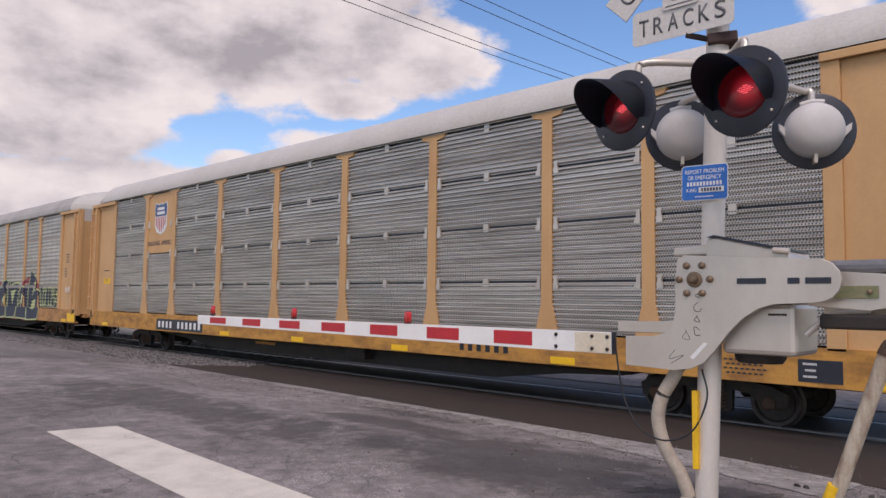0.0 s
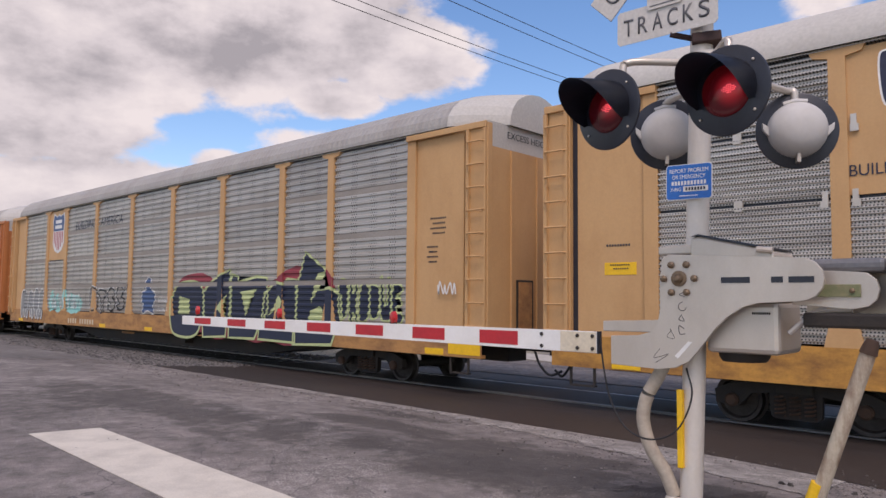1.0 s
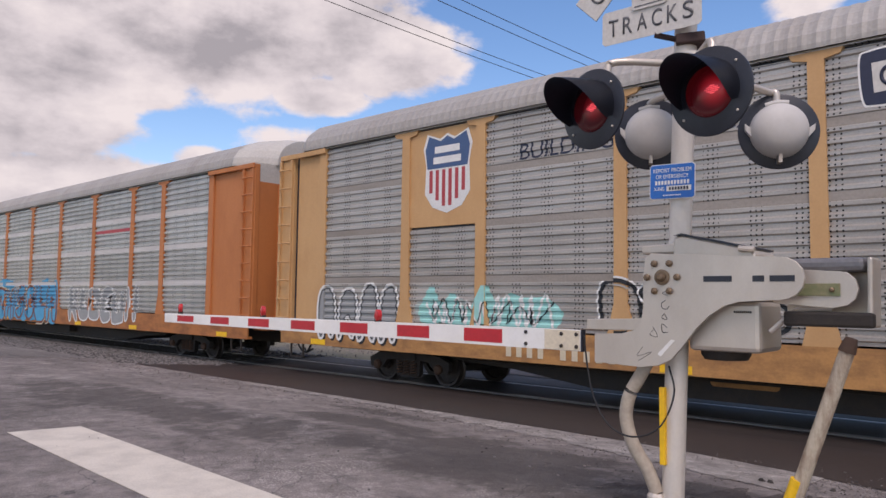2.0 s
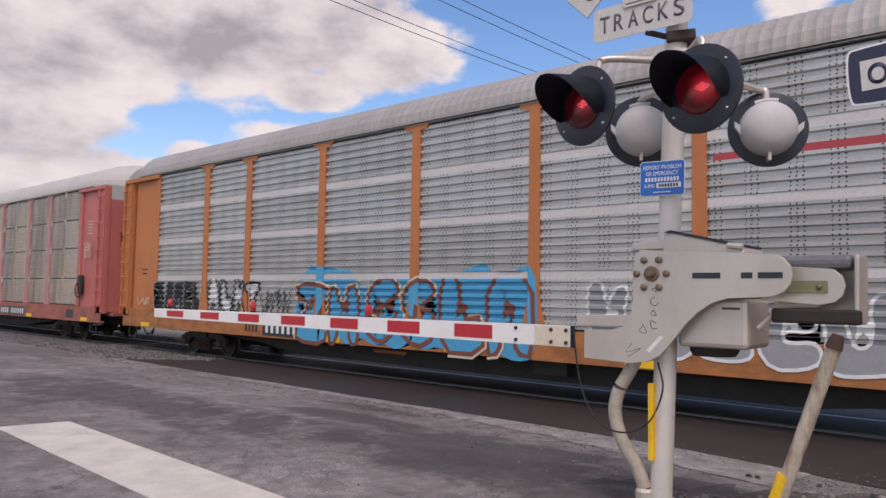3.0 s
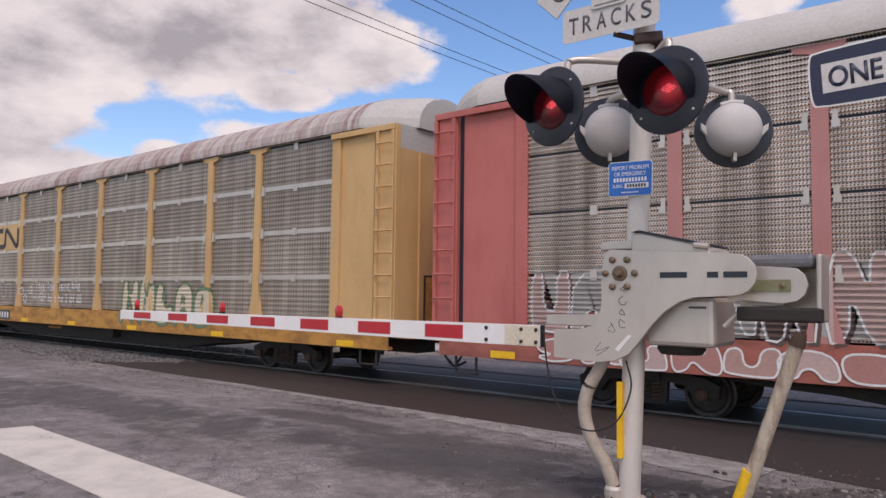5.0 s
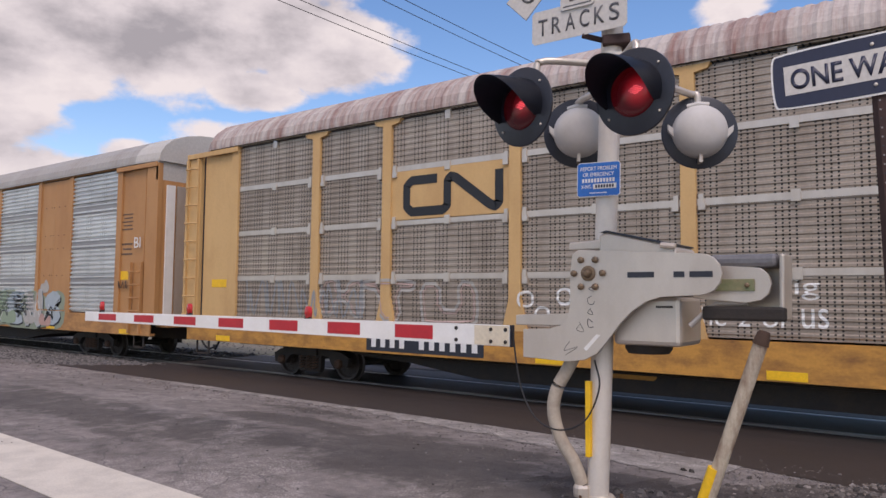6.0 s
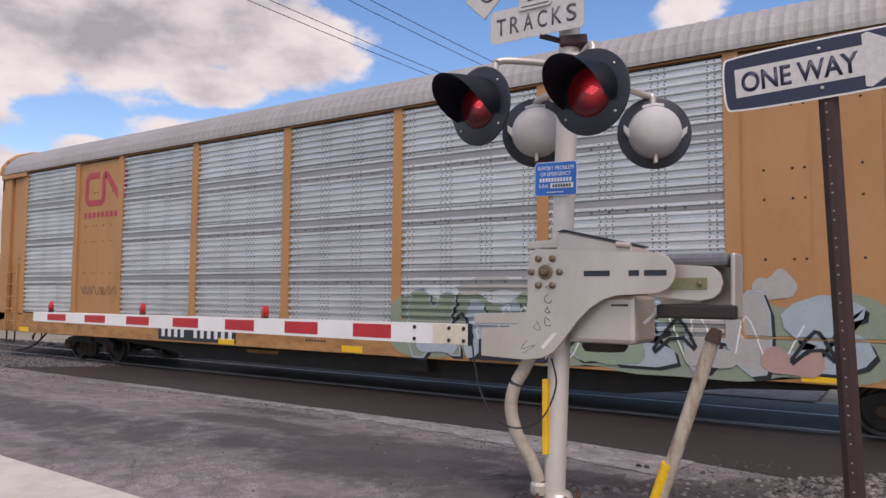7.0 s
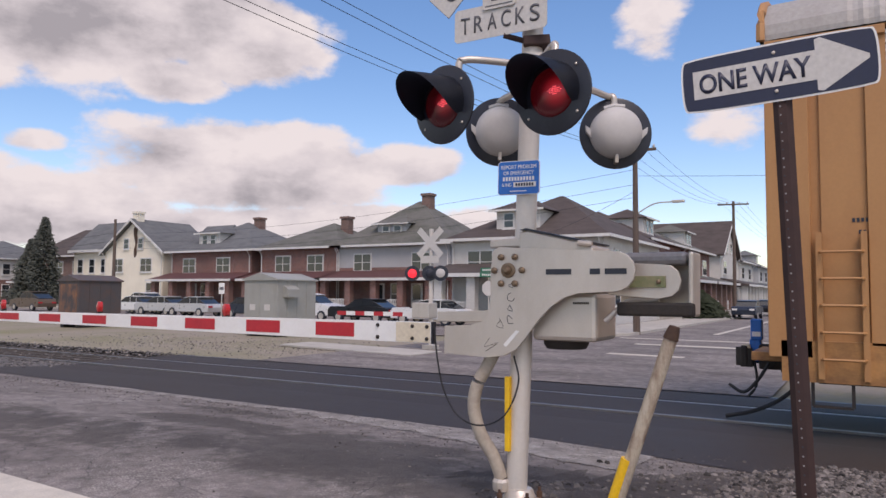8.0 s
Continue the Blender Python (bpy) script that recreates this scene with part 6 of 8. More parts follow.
    for sx in (-1, 1):
        blade = pose(*L(-2.06, 4.44 - 0.008 * (sx > 0), 4.36), 0, sx * 45, 0)
        bm = bmesh.new()
        box(bm, -0.73, 0.73, -0.004, 0.0, -0.115, 0.115)
        arm = part("crossbuck_blade", bm, M["sign_white"], s, "greyed white crossbuck blade", m=blade)
        bm = bmesh.new()
        box(bm, -0.734, 0.734, -0.0045, 0.0005, -0.1175, -0.1155)
        part("dark_edge", bm, M["worn_letter"], arm)
        bm = bmesh.new()
        box(bm, -0.7335, -0.7305, -0.0045, 0.0005, -0.114, 0.114)
        part("dark_edge", bm, M["worn_letter"], arm)
    for k, ch in enumerate("CROSSING"):
        lettering("letter", ch, 0.135, M["worn_letter"], s, pose(*L(-2.06, 4.4355, 4.36), 0, -45, 0) @ pose(-0.60 + 0.171 * k, 0, 0), width=0.04 if ch == "I" else 0.09, bold=0.006)
    # emergency notice
    bm = bmesh.new()
    prism(bm, [(-0.15, -0.10), (-0.135, -0.115), (0.135, -0.115), (0.15, -0.10), (0.15, 0.10), (0.135, 0.115), (-0.135, 0.115), (-0.15, 0.10)], 0.0, 0.004)
    note = part("notice", bm, M["white_paint"], s, "blue emergency notice with white writing", m=pose(*L(-1.955, 4.455, 2.57), 0, 1.0, 3))
    bm = bmesh.new()
    prism(bm, [(-0.145, -0.10), (-0.132, -0.11), (0.132, -0.11), (0.145, -0.10), (0.145, 0.10), (0.132, 0.11), (-0.132, 0.11), (-0.145, 0.10)], -0.003, 0.0)
    part("field", bm, M["blue_sign"], note)
    lettering("letters", "REPORT PROBLEM", 0.026, M["white_paint"], note, pose(0, -0.003, 0.073), width=0.25)
    lettering("letters", "OR EMERGENCY", 0.026, M["white_paint"], note, pose(0, -0.003, 0.033), width=0.215)
    bars("number_marking", 11, 0.013, 0.026, 0.008, M["white_paint"], note, pose(0, -0.003, -0.007))
    lettering("letters", "X-ING", 0.024, M["white_paint"], note, pose(-0.085, -0.003, -0.047), width=0.07)
    bm = bmesh.new()
    box(bm, -0.035, 0.125, -0.006, -0.003, -0.064, -0.030)
    part("number_strip", bm, M["white_paint"], note)
    bars("number_marking", 7, 0.012, 0.02, 0.007, M["dark_sign"], note, pose(0.045, -0.006, -0.047))
    bars("maker_marking", 12, 0.007, 0.007, 0.003, M["white_paint"], note, pose(0, -0.003, -0.09))
    # gate mechanism
    def px(v):
        return [(a - bx, c - bz) for a, c in v]

    bm = bmesh.new()
    outline = [(-2.10, 2.07), (-2.06, 2.10), (-1.27, 2.055)] + [(-1.27 + 0.122 * math.cos(a), 1.933 + 0.122 * math.sin(a)) for a in (1.3, 0.9, 0.45, 0.0, -0.45, -0.9, -1.3)] + \
        [(-1.28, 1.81), (-1.52, 1.80), (-1.60, 1.775), (-1.69, 1.71), (-1.77, 1.63), (-1.87, 1.50), (-1.93, 1.43), (-2.02, 1.385), (-2.14, 1.37), (-2.47, 1.38), (-2.47, 1.57), (-2.27, 1.575), (-2.18, 1.60), (-2.13, 1.65), (-2.115, 1.75), (-2.115, 1.95)]
    prism(bm, px(outline), -0.19, -0.165)
    plate_ob = part("support_plate", bm, M["galv"], s, "brushed steel gate support plate", bevel=0.004)
    # scribbled marks and scuffs on the plate, then a painted weld highlight
    for pts, r, mat in (([(-1.965, 1.80), (-1.99, 1.78), (-1.985, 1.75), (-1.955, 1.745), (-1.94, 1.765)], 0.0022, M["black"]), ([(-1.97, 1.72), (-1.99, 1.69), (-1.955, 1.68), (-1.97, 1.71)], 0.0022, M["black"]),
                        ([(-1.955, 1.63), (-1.99, 1.65), (-1.985, 1.60), (-1.95, 1.60)], 0.0022, M["black"]), ([(-1.95, 1.83), (-1.985, 1.845), (-1.95, 1.86)], 0.002, M["black"]),
                        ([(-2.12, 1.50), (-2.16, 1.44), (-2.06, 1.47), (-2.15, 1.41)], 0.0015, M["grime"]), ([(-2.04, 1.62), (-2.07, 1.58), (-2.02, 1.57), (-2.05, 1.63)], 0.0015, M["grime"])):
        bm = bmesh.new()
        tube(bm, smooth_path([(a - bx, -0.1905, c - bz) for a, c in pts], 5), r, 5)
        part("scribble", bm, mat, s)
    # the bright glint along the weld, laid on as a white sliver
    bm = bmesh.new()
    prism(bm, px([(-2.02, 1.46), (-1.93, 1.555), (-1.905, 1.55), (-2.0, 1.445)]), -0.1915, -0.1895)
    part("weld_highlight", bm, M["white_paint"], s, "weld highlight painted white on the plate")
    for x0, x1 in ((-1.72, -1.55), (-1.43, -1.365), (-1.335, -1.20)):
        bm = bmesh.new()
        box(bm, x0 - bx, x1 - bx, -0.193, -0.189, 1.915 - bz, 1.95 - bz)
        part("slot", bm, M["black"], s)
    bm = bmesh.new()
    lathe(bm, [(0.05, 0.0), (0.05, 0.008), (0.042, 0.012), (0.03, 0.012), (0.028, 0.03), (0.014, 0.045)], 20, pose(*L(-1.985, 4.358, 1.945), 90, 0, 0))
    part("hub", bm, M["brass"], s, "bronze hub nut", smooth=True)
    for a in range(6):
        bm = bmesh.new()
        lathe(bm, [(0.022, 0.0), (0.022, 0.014), (0.018, 0.018), (0.010, 0.026)], 8, pose(*L(-1.985 + 0.10 * math.cos(radians(60 * a)), 4.358, 1.945 + 0.10 * math.sin(radians(60 * a))), 90, 0, 0))
        part("bolt", bm, M["brass"], s, smooth=True)
    bm = bmesh.new()
    box(bm, -1.86 - bx, -1.42 - bx, -0.10, 0.32, 1.49 - bz, 1.80 - bz)
    part("gear_case", bm, M["galv"], s, "cast grey gear case", bevel=0.03)
    bars("maker_marking", 9, 0.008, 0.014, 0.004, M["grime"], s, pose(*L(-1.52, 4.448, 1.735)))
    bm = bmesh.new()
    prism(bm, px([(-2.16, 2.10), (-2.16, 2.155), (-1.93, 2.165), (-1.93, 2.10)]), -0.12, 0.24)
    part("case_shoulder", bm, M["galv"], s, bevel=0.012)
    bm = bmesh.new()
    prism(bm, px([(-1.94, 1.80), (-1.94, 2.20), (-1.88, 2.215), (-1.46, 2.115), (-1.43, 2.08), (-1.43, 1.80)]), -0.13, 0.26)
    part("case_cover", bm, M["galv"], s, "sloping grey case cover", bevel=0.018)
    bm = bmesh.new()
    prism(bm, px([(-1.93, 2.212), (-1.88, 2.224), (-1.45, 2.124), (-1.45, 2.112), (-1.88, 2.212)]), -0.14, 0.27)
    part("cover_seal", bm, M["black"], s)
    bm = bmesh.new()
    tube(bm, [L(-1.52, 4.40, 2.115), L(-1.43, 4.40, 2.105)], 0.018, 8)
    part("cover_latch", bm, M["galv"], s)
    bm = bmesh.new()
    lathe(bm, [(0.13, -0.03), (0.15, 0.0), (0.15, 0.03), (0.09, 0.06)], 22, pose(*L(-1.70, 4.66, 1.46)))
    part("case_foot", bm, M["grime"], s, smooth=True)
    # arm cup, counterweight
    bm = bmesh.new()
    prism(bm, [(-2.55 - bx, 1.595 - bz), (-2.55 - bx, 1.665 - bz), (-2.20 - bx, 1.67 - bz), (-2.12 - bx, 1.69 - bz), (-2.12 - bx, 1.60 - bz)], -0.155, 0.10)
    part("arm_cup", bm, M["galv"], s, bevel=0.006)
    bm = bmesh.new()
    box(bm, -1.30 - bx, -0.84 - bx, -0.08, 0.0, 1.66 - bz, 1.745 - bz)
    part("counterweight", bm, M["grime"], s, "dark counterweight block", bevel=0.015)
    bm = bmesh.new()
    box(bm, -1.27 - bx, -0.88 - bx, -0.05, 0.14, 1.972 - bz, 2.052 - bz)
    part("counterweight", bm, M["cast_grey"], s, "grey rounded counterweight block", bevel=0.028)
    bm = bmesh.new()
    outline = [(-1.36, 1.80), (-1.30, 1.99), (-1.02, 1.975)] + [(-1.0 + 0.09 * math.cos(a), 1.875 + 0.10 * math.sin(a)) for a in (1.2, 0.6, 0.0, -0.6, -1.2)] + [(-1.05, 1.765), (-1.36, 1.79)]
    prism(bm, px(outline), -0.06, -0.03)
    part("weight_arm", bm, M["galv"], s, bevel=0.004)
    bm = bmesh.new()
    box(bm, -1.24 - bx, -1.0 - bx, -0.072, -0.062, 1.835 - bz, 1.905 - bz)
    part("wear_strip", bm, M["verd"], s, "green-stained brass strip", bevel=0.002)
    for x in (-1.22, -1.04):
        bm = bmesh.new()
        lathe(bm, [(0.014, 0), (0.014, 0.012), (0.006, 0.016)], 8, pose(x - bx, -0.072, 1.87 - bz, 90, 0, 0))
        part("bolt", bm, M["brass"], s)
    bm = bmesh.new()
    prism(bm, px([(-0.875, 1.66), (-0.868, 2.05), (-0.838, 2.05), (-0.845, 1.66)]), -0.06, 0.16)
    part("weight_plate", bm, M["galv"], s, bevel=0.014)
    bm = bmesh.new()
    prism(bm, px([(-1.34, 1.68), (-0.89, 1.70), (-0.865, 2.02), (-1.34, 2.03)]), 0.145, 0.165)
    part("weight_back_plate", bm, M["galv"], s, bevel=0.006)
    bm = bmesh.new()
    tube(bm, smooth_path([L(-1.38, 4.50, 1.62), L(-1.30, 4.52, 1.70), L(-1.22, 4.52, 1.755), L(-1.05, 4.52, 1.765)], 5), 0.018, 8)
    part("weight_brace", bm, M["galv"], s, smooth=True)
    # hose, cable, marker
    bm = bmesh.new()
    tube(bm, smooth_path([L(-2.14, 4.47, 1.40), L(-2.19, 4.46, 1.30), L(-2.26, 4.45, 1.17), L(-2.285, 4.45, 1.02), L(-2.24, 4.46, 0.85), L(-2.15, 4.48, 0.70), L(-2.10, 4.50, 0.56)], 7), 0.044, 16)
    part("conduit", bm, M["hose"], s, "tan flexible conduit", smooth=True)
    bm = bmesh.new()
    lathe(bm, [(0.055, 0), (0.06, 0.02), (0.06, 0.06), (0.05, 0.08)], 12, pose(*L(-2.10, 4.50, 0.48)))
    part("conduit_nut", bm, M["galv"], s)
    bm = bmesh.new()
    tube(bm, smooth_path([L(-2.60, 4.37, 1.59), L(-2.555, 4.36, 1.55), L(-2.52, 4.36, 1.32), L(-2.47, 4.36, 1.13), L(-2.36, 4.36, 0.97), L(-2.19, 4.36, 0.92), L(-2.02, 4.38, 1.0), L(-1.94, 4.42, 1.21), L(-1.99, 4.46, 1.38)], 7), 0.006, 6)
    part("cable", bm, M["wire"], s, "black looping cable", smooth=True)
    bm = bmesh.new()
    box(bm, -2.055 - bx, -2.02 - bx, -0.10, -0.06, 0.75 - bz, 1.24 - bz)
    part("marker_strip", bm, M["yellow"], s, "yellow marker strip", bevel=0.004)
    # arm with sheeting and lights
    arm = new("gate_arm")
    arm.parent, arm.matrix_basis = s, Matrix()
    tagged(arm, "lowered gate arm with red and white stripes")
    z0, z1 = 1.445 - bz, 1.59 - bz

    def taper(x):
        return 0.02 * max(0, -x - 3) / 5.4

    edges = [-2.56] + [-3.235 - 0.369 * k for k in range(14)] + [-8.34]
    bm = bmesh.new()
    prism(bm, [(-8.34 - bx, z0 + 0.02), (-3.0 - bx, z0), (-2.56 - bx, z0), (-2.56 - bx, z1), (-3.0 - bx, z1), (-8.34 - bx, z1 - 0.02)], -0.205, -0.165)
    part("board", bm, M["white_paint"], arm, "white fibreglass arm board", bevel=0.004)
    bm = bmesh.new()
    prism(bm, [(-2.86 - bx, z0 + 0.004), (-2.575 - bx, z0 + 0.004), (-2.575 - bx, z1 - 0.004), (-2.86 - bx, z1 - 0.004)], -0.2075, -0.204)
    part("adapter_plate", bm, M["cream_plate"], arm, "yellowed adapter plate")
    for i, (xr, xl) in enumerate(zip(edges, edges[1:])):
        if i % 2:
            bm = bmesh.new()
            prism(bm, [(xl - bx, z0 + 0.022 + taper(xl)), (xr - bx, z0 + 0.022 + taper(xr)), (xr - bx, z1 - 0.018 - taper(xr)), (xl - bx, z1 - 0.018 - taper(xl))], -0.2072, -0.204)
            part("stripe", bm, M["red_paint"], arm)
    for xx in (-2.60, -2.72, -3.02):
        for zz in (z0 + 0.03, z1 - 0.03):
            bm = bmesh.new()
            lathe(bm, [(0.014, 0.0), (0.014, 0.008), (0.008, 0.014)], 8, pose(xx - bx, -0.205, zz, 90, 0, 0))
            part("bolt", bm, M["grime"], arm)
    bm = bmesh.new()
    box(bm, -2.566 - bx, -2.556 - bx, -0.209, -0.16, z0 - 0.003, z1 + 0.003)
    part("end_band", bm, M["black"], arm)
    for xx in (-4.60, -6.32, -8.0):
        bm = bmesh.new()
        lathe(bm, [(0.044, -0.022), (0.052, -0.018), (0.052, 0.018), (0.044, 0.022), (0.02, 0.03)], 20, pose(xx - bx, -0.185, z1 + 0.05, 90, 0, -25))
        lamp = part("arm_light", bm, M["arm_lens"], arm, "small round red arm light", smooth=True)
        bm = bmesh.new()
        box(bm, xx - bx - 0.03, xx - bx + 0.03, -0.20, -0.17, z1 - 0.02, z1 + 0.02)
        part("light_foot", bm, M["grime"], arm)


M["cast_grey"] = surface("cast_grey_steel", (0.22, 0.215, 0.22), 0.5, 0.4, wear=(0.12, 0.115, 0.12), amount=0.6, scale=6, bump=0.1)
M["cream_plate"] = surface("yellowed_plate", (0.66, 0.58, 0.44), 0.5, wear=(0.5, 0.42, 0.32), amount=0.5, scale=7, bump=0.03)
M["verd"] = surface("verdigris_brass", (0.26, 0.24, 0.13), 0.6, 0.3, wear=(0.13, 0.20, 0.09), amount=0.9, scale=14, bump=0.1)
M["arm_lens"] = glow("red_arm_lens", (1.0, 0.03, 0.03), 0.04, (0.42, 0.02, 0.02))
signal()


def one_way_sign():
    s = thing("one_way_sign", pose(-0.235, 4.05, 0.34), "black one-way sign with white arrow on rusty post", "road sign")
    bm = bmesh.new()
    a0, a1 = (0.015, 0.0), (-0.078, 2.74)
    lo = [bm.verts.new((a0[0] + x, y, 0.0)) for x, y in ((-0.045, 0.0), (-0.018, -0.028), (0.018, -0.028), (0.045, 0.0), (0.045, 0.006), (-0.045, 0.006))]
    hi = [bm.verts.new((a1[0] + x, y, 2.74)) for x, y in ((-0.045, 0.0), (-0.018, -0.028), (0.018, -0.028), (0.045, 0.0), (0.045, 0.006), (-0.045, 0.006))]
    bm.faces.new(lo), bm.faces.new(hi[::-1])
    for i in range(6):
        j = (i + 1) % 6
        bm.faces.new((lo[i], hi[i], hi[j], lo[j]))
    post = part("post", bm, M["rust_post"], s, "rust-brown punched channel post")
    for i in range(54):
        t = i / 54
        bm = bmesh.new()
        lathe(bm, [(0.0048, 0), (0.004, 0.0008)], 8, pose(a0[0] + (a1[0] - a0[0]) * t, -0.0282, 0.05 + 2.4 * t, 90, 0, 0))
        part("punched_hole", bm, M["pale_hole"] if i % 3 else M["black"], post)
    face = new("sign_panel")
    face.parent, face.matrix_basis = s, pose(-0.095, -0.04, 2.58, 0, -3.2, 2)
    w, h = 0.457, 0.152
    bm = bmesh.new()
    prism(bm, rounded([(-w, -h + 0.035), (-w + 0.035, -h), (w - 0.035, -h), (w, -h + 0.035), (w, h - 0.035), (w - 0.035, h), (-w + 0.035, h), (-w, h - 0.035)], 2), 0.0, 0.004)
    part("plate", bm, M["white_paint"], face)
    bm = bmesh.new()
    prism(bm, rounded([(-w + 0.010, -h + 0.04), (-w + 0.04, -h + 0.010), (w - 0.04, -h + 0.010), (w - 0.010, -h + 0.04), (w - 0.010, h - 0.04), (w - 0.04, h - 0.010), (-w + 0.04, h - 0.010), (-w + 0.010, h - 0.04)], 2), -0.002, 0.0)
    part("field", bm, M["dark_sign"], face)
    bm = bmesh.new()
    prism(bm, [(-0.395, -0.075), (0.185, -0.075), (0.185, -0.128), (0.21, -0.135), (0.415, -0.01), (0.415, 0.01), (0.21, 0.135), (0.185, 0.128), (0.185, 0.075), (-0.395, 0.075)], -0.004, -0.002)
    part("arrow", bm, M["sign_white"], face, "greyed white arrow")
    lettering("letters", "ONE WAY", 0.105, M["dark_sign"], face, pose(-0.10, -0.004, 0.0), width=0.53, bold=0.022)
    for zz in (-0.1, 0.1):
        bm = bmesh.new()
        lathe(bm, [(0.009, 0), (0.009, 0.004), (0.004, 0.007)], 8, pose(0.0, -0.004, zz, 90, 0, 0))
        part("bolt", bm, M["galv"], face)


M["pale_hole"] = surface("bright_hole", (0.26, 0.25, 0.25), 0.6, bump=0.0)
one_way_sign()


def leaning_post():
    s = thing("guard_post", pose(-1.36, 4.44, 0.34), "leaning rust-streaked steel post with yellow marker", "post")
    d = Vector((0.42, -0.01, 1.26))
    bm = bmesh.new()
    tube(bm, [(0, 0, 0), tuple(d * 0.955)], 0.040, 20)
    part("tube", bm, M["strut"], s, smooth=True)
    bm = bmesh.new()
    tube(bm, [tuple(d * 0.945), tuple(d * 0.985), tuple(d * 1.005)], 0.046, 20, 0.030)
    part("cap", bm, M["rust"], s, "rusty brown cap", smooth=True)
    bm = bmesh.new()
    u = d.normalized()
    side = Vector((-u.z, 0, u.x)) * -0.012
    tube(bm, [tuple(d * 0.02 - Vector((0.022, 0.014, 0))), tuple(d * 0.37 - Vector((0.022, 0.014, 0)))], 0.036, 16)
    part("marker_sleeve", bm, M["yellow"], s, "yellow plastic marker sleeve", smooth=True)


leaning_post()

# ---- beyond the rails: houses, cabinets, poles, cars ----
HOUSE = dict(
    brick=brickwork("red_brown_brick", (0.25, 0.095, 0.070), (0.115, 0.050, 0.042), (0.27, 0.23, 0.21)),
    tan=brickwork("dull_brown_brick", (0.22, 0.115, 0.09), (0.13, 0.075, 0.06), (0.22, 0.19, 0.17)),
    cream=surface("cream_render", (0.80, 0.74, 0.61), 0.9, wear=(0.64, 0.58, 0.47), amount=0.6, scale=0.5, grain=12, bump=0.1),
    grey=surface("grey_siding", (0.42, 0.42, 0.42), 0.8, wear=(0.33, 0.32, 0.31), amount=0.5, scale=0.6, grain=12, bump=0.1),
    white=surface("white_siding", (0.62, 0.60, 0.56), 0.8, wear=(0.48, 0.46, 0.42), amount=0.5, scale=0.6, grain=12, bump=0.1),
    slate=surface("grey_shingles", (0.14, 0.145, 0.145), 0.9, wear=(0.085, 0.085, 0.09), amount=0.8, scale=0.7, grain=9, bump=0.4, stretch=(1, 1, 4)),
    umber=surface("brown_shingles", (0.085, 0.065, 0.058), 0.9, wear=(0.05, 0.04, 0.036), amount=0.8, scale=0.7, grain=9, bump=0.4, stretch=(1, 1, 4)),
    moss=surface("weathered_shingles", (0.14, 0.135, 0.12), 0.9, wear=(0.075, 0.08, 0.06), amount=0.9, scale=0.5, grain=9, bump=0.4, stretch=(1, 1, 4)),
    trim=surface("white_trim", (0.66, 0.65, 0.62), 0.6, wear=(0.5, 0.48, 0.45), amount=0.5, scale=2, bump=0.05),
    red_trim=surface("faded_red_trim", (0.11, 0.045, 0.042), 0.7, bump=0.05),
    bark=surface("pole_timber", (0.13, 0.095, 0.075), 0.9, wear=(0.07, 0.05, 0.04), amount=0.7, scale=3, grain=30, bump=0.4, stretch=(3, 3, 0.3)),
    pine=surface("dark_conifer", (0.075, 0.082, 0.066), 0.95, wear=(0.045, 0.05, 0.04), amount=0.7, scale=2, grain=15, bump=0.3),
    hedge=surface("dark_hedge", (0.03, 0.04, 0.018), 0.9, wear=(0.015, 0.02, 0.01), amount=0.7, scale=2, grain=15, bump=0.3),
)


def glass_pane():
    m, n, l, b = nodes_of("window_glass")
    b.inputs["Base Color"].default_value = (0.025, 0.03, 0.035, 1)
    b.inputs["Roughness"].default_value, b.inputs["Specular IOR Level"].default_value = 0.06, 0.8
    return m


HOUSE["glass"] = glass_pane()


def window(parent, x, z, w, h, y=0.0, m=None, twin=False):
    """A sash window: white casing with sill, two dark panes."""
    bm = bmesh.new()
    t = 0.11
    prism(bm, [(-w / 2 - t, -h / 2 - t), (w / 2 + t, -h / 2 - t), (w / 2 + t, h / 2 + t), (-w / 2 - t, h / 2 + t)], -0.07, 0.0)
    win = part("window", bm, HOUSE["trim"], parent, m=(m or Matrix()) @ pose(x, y, z))
    for z0, z1 in ((-h / 2, -0.03), (0.03, h / 2)):
        for x0, x1 in (((-w / 2, -0.05), (0.05, w / 2)) if twin else ((-w / 2, w / 2),)):
            bm = bmesh.new()
            box(bm, x0, x1, -0.085, -0.07, z0, z1)
            part("pane", bm, HOUSE["glass"], win)
    bm = bmesh.new()
    box(bm, -w / 2 - t - 0.05, w / 2 + t + 0.05, -0.14, 0.0, -h / 2 - t - 0.08, -h / 2 - t)
    part("sill", bm, HOUSE["trim"], win)
    return win


def hip(bm, x0, x1, y0, y1, z0, z1, over=0.55, ridge=0.0):
    cx, cy = (x0 + x1) / 2, (y0 + y1) / 2
    b = [bm.verts.new(v) for v in ((x0 - over, y0 - over, z0), (x1 + over, y0 - over, z0), (x1 + over, y1 + over, z0), (x0 - over, y1 + over, z0))]
    r = ridge / 2
    if ridge > 0:
        p, q = bm.verts.new((cx - r, cy, z1)), bm.verts.new((cx + r, cy, z1))
        fs = ((b[0], b[1], q, p), (b[1], b[2], q), (b[2], b[3], p, q), (b[3], b[0], p))
    else:
        p = bm.verts.new((cx, cy, z1))
        fs = ((b[0], b[1], p), (b[1], b[2], p), (b[2], b[3], p), (b[3], b[0], p))
    for f in fs:
        bm.faces.new(f)
    bm.faces.new(b[::-1])


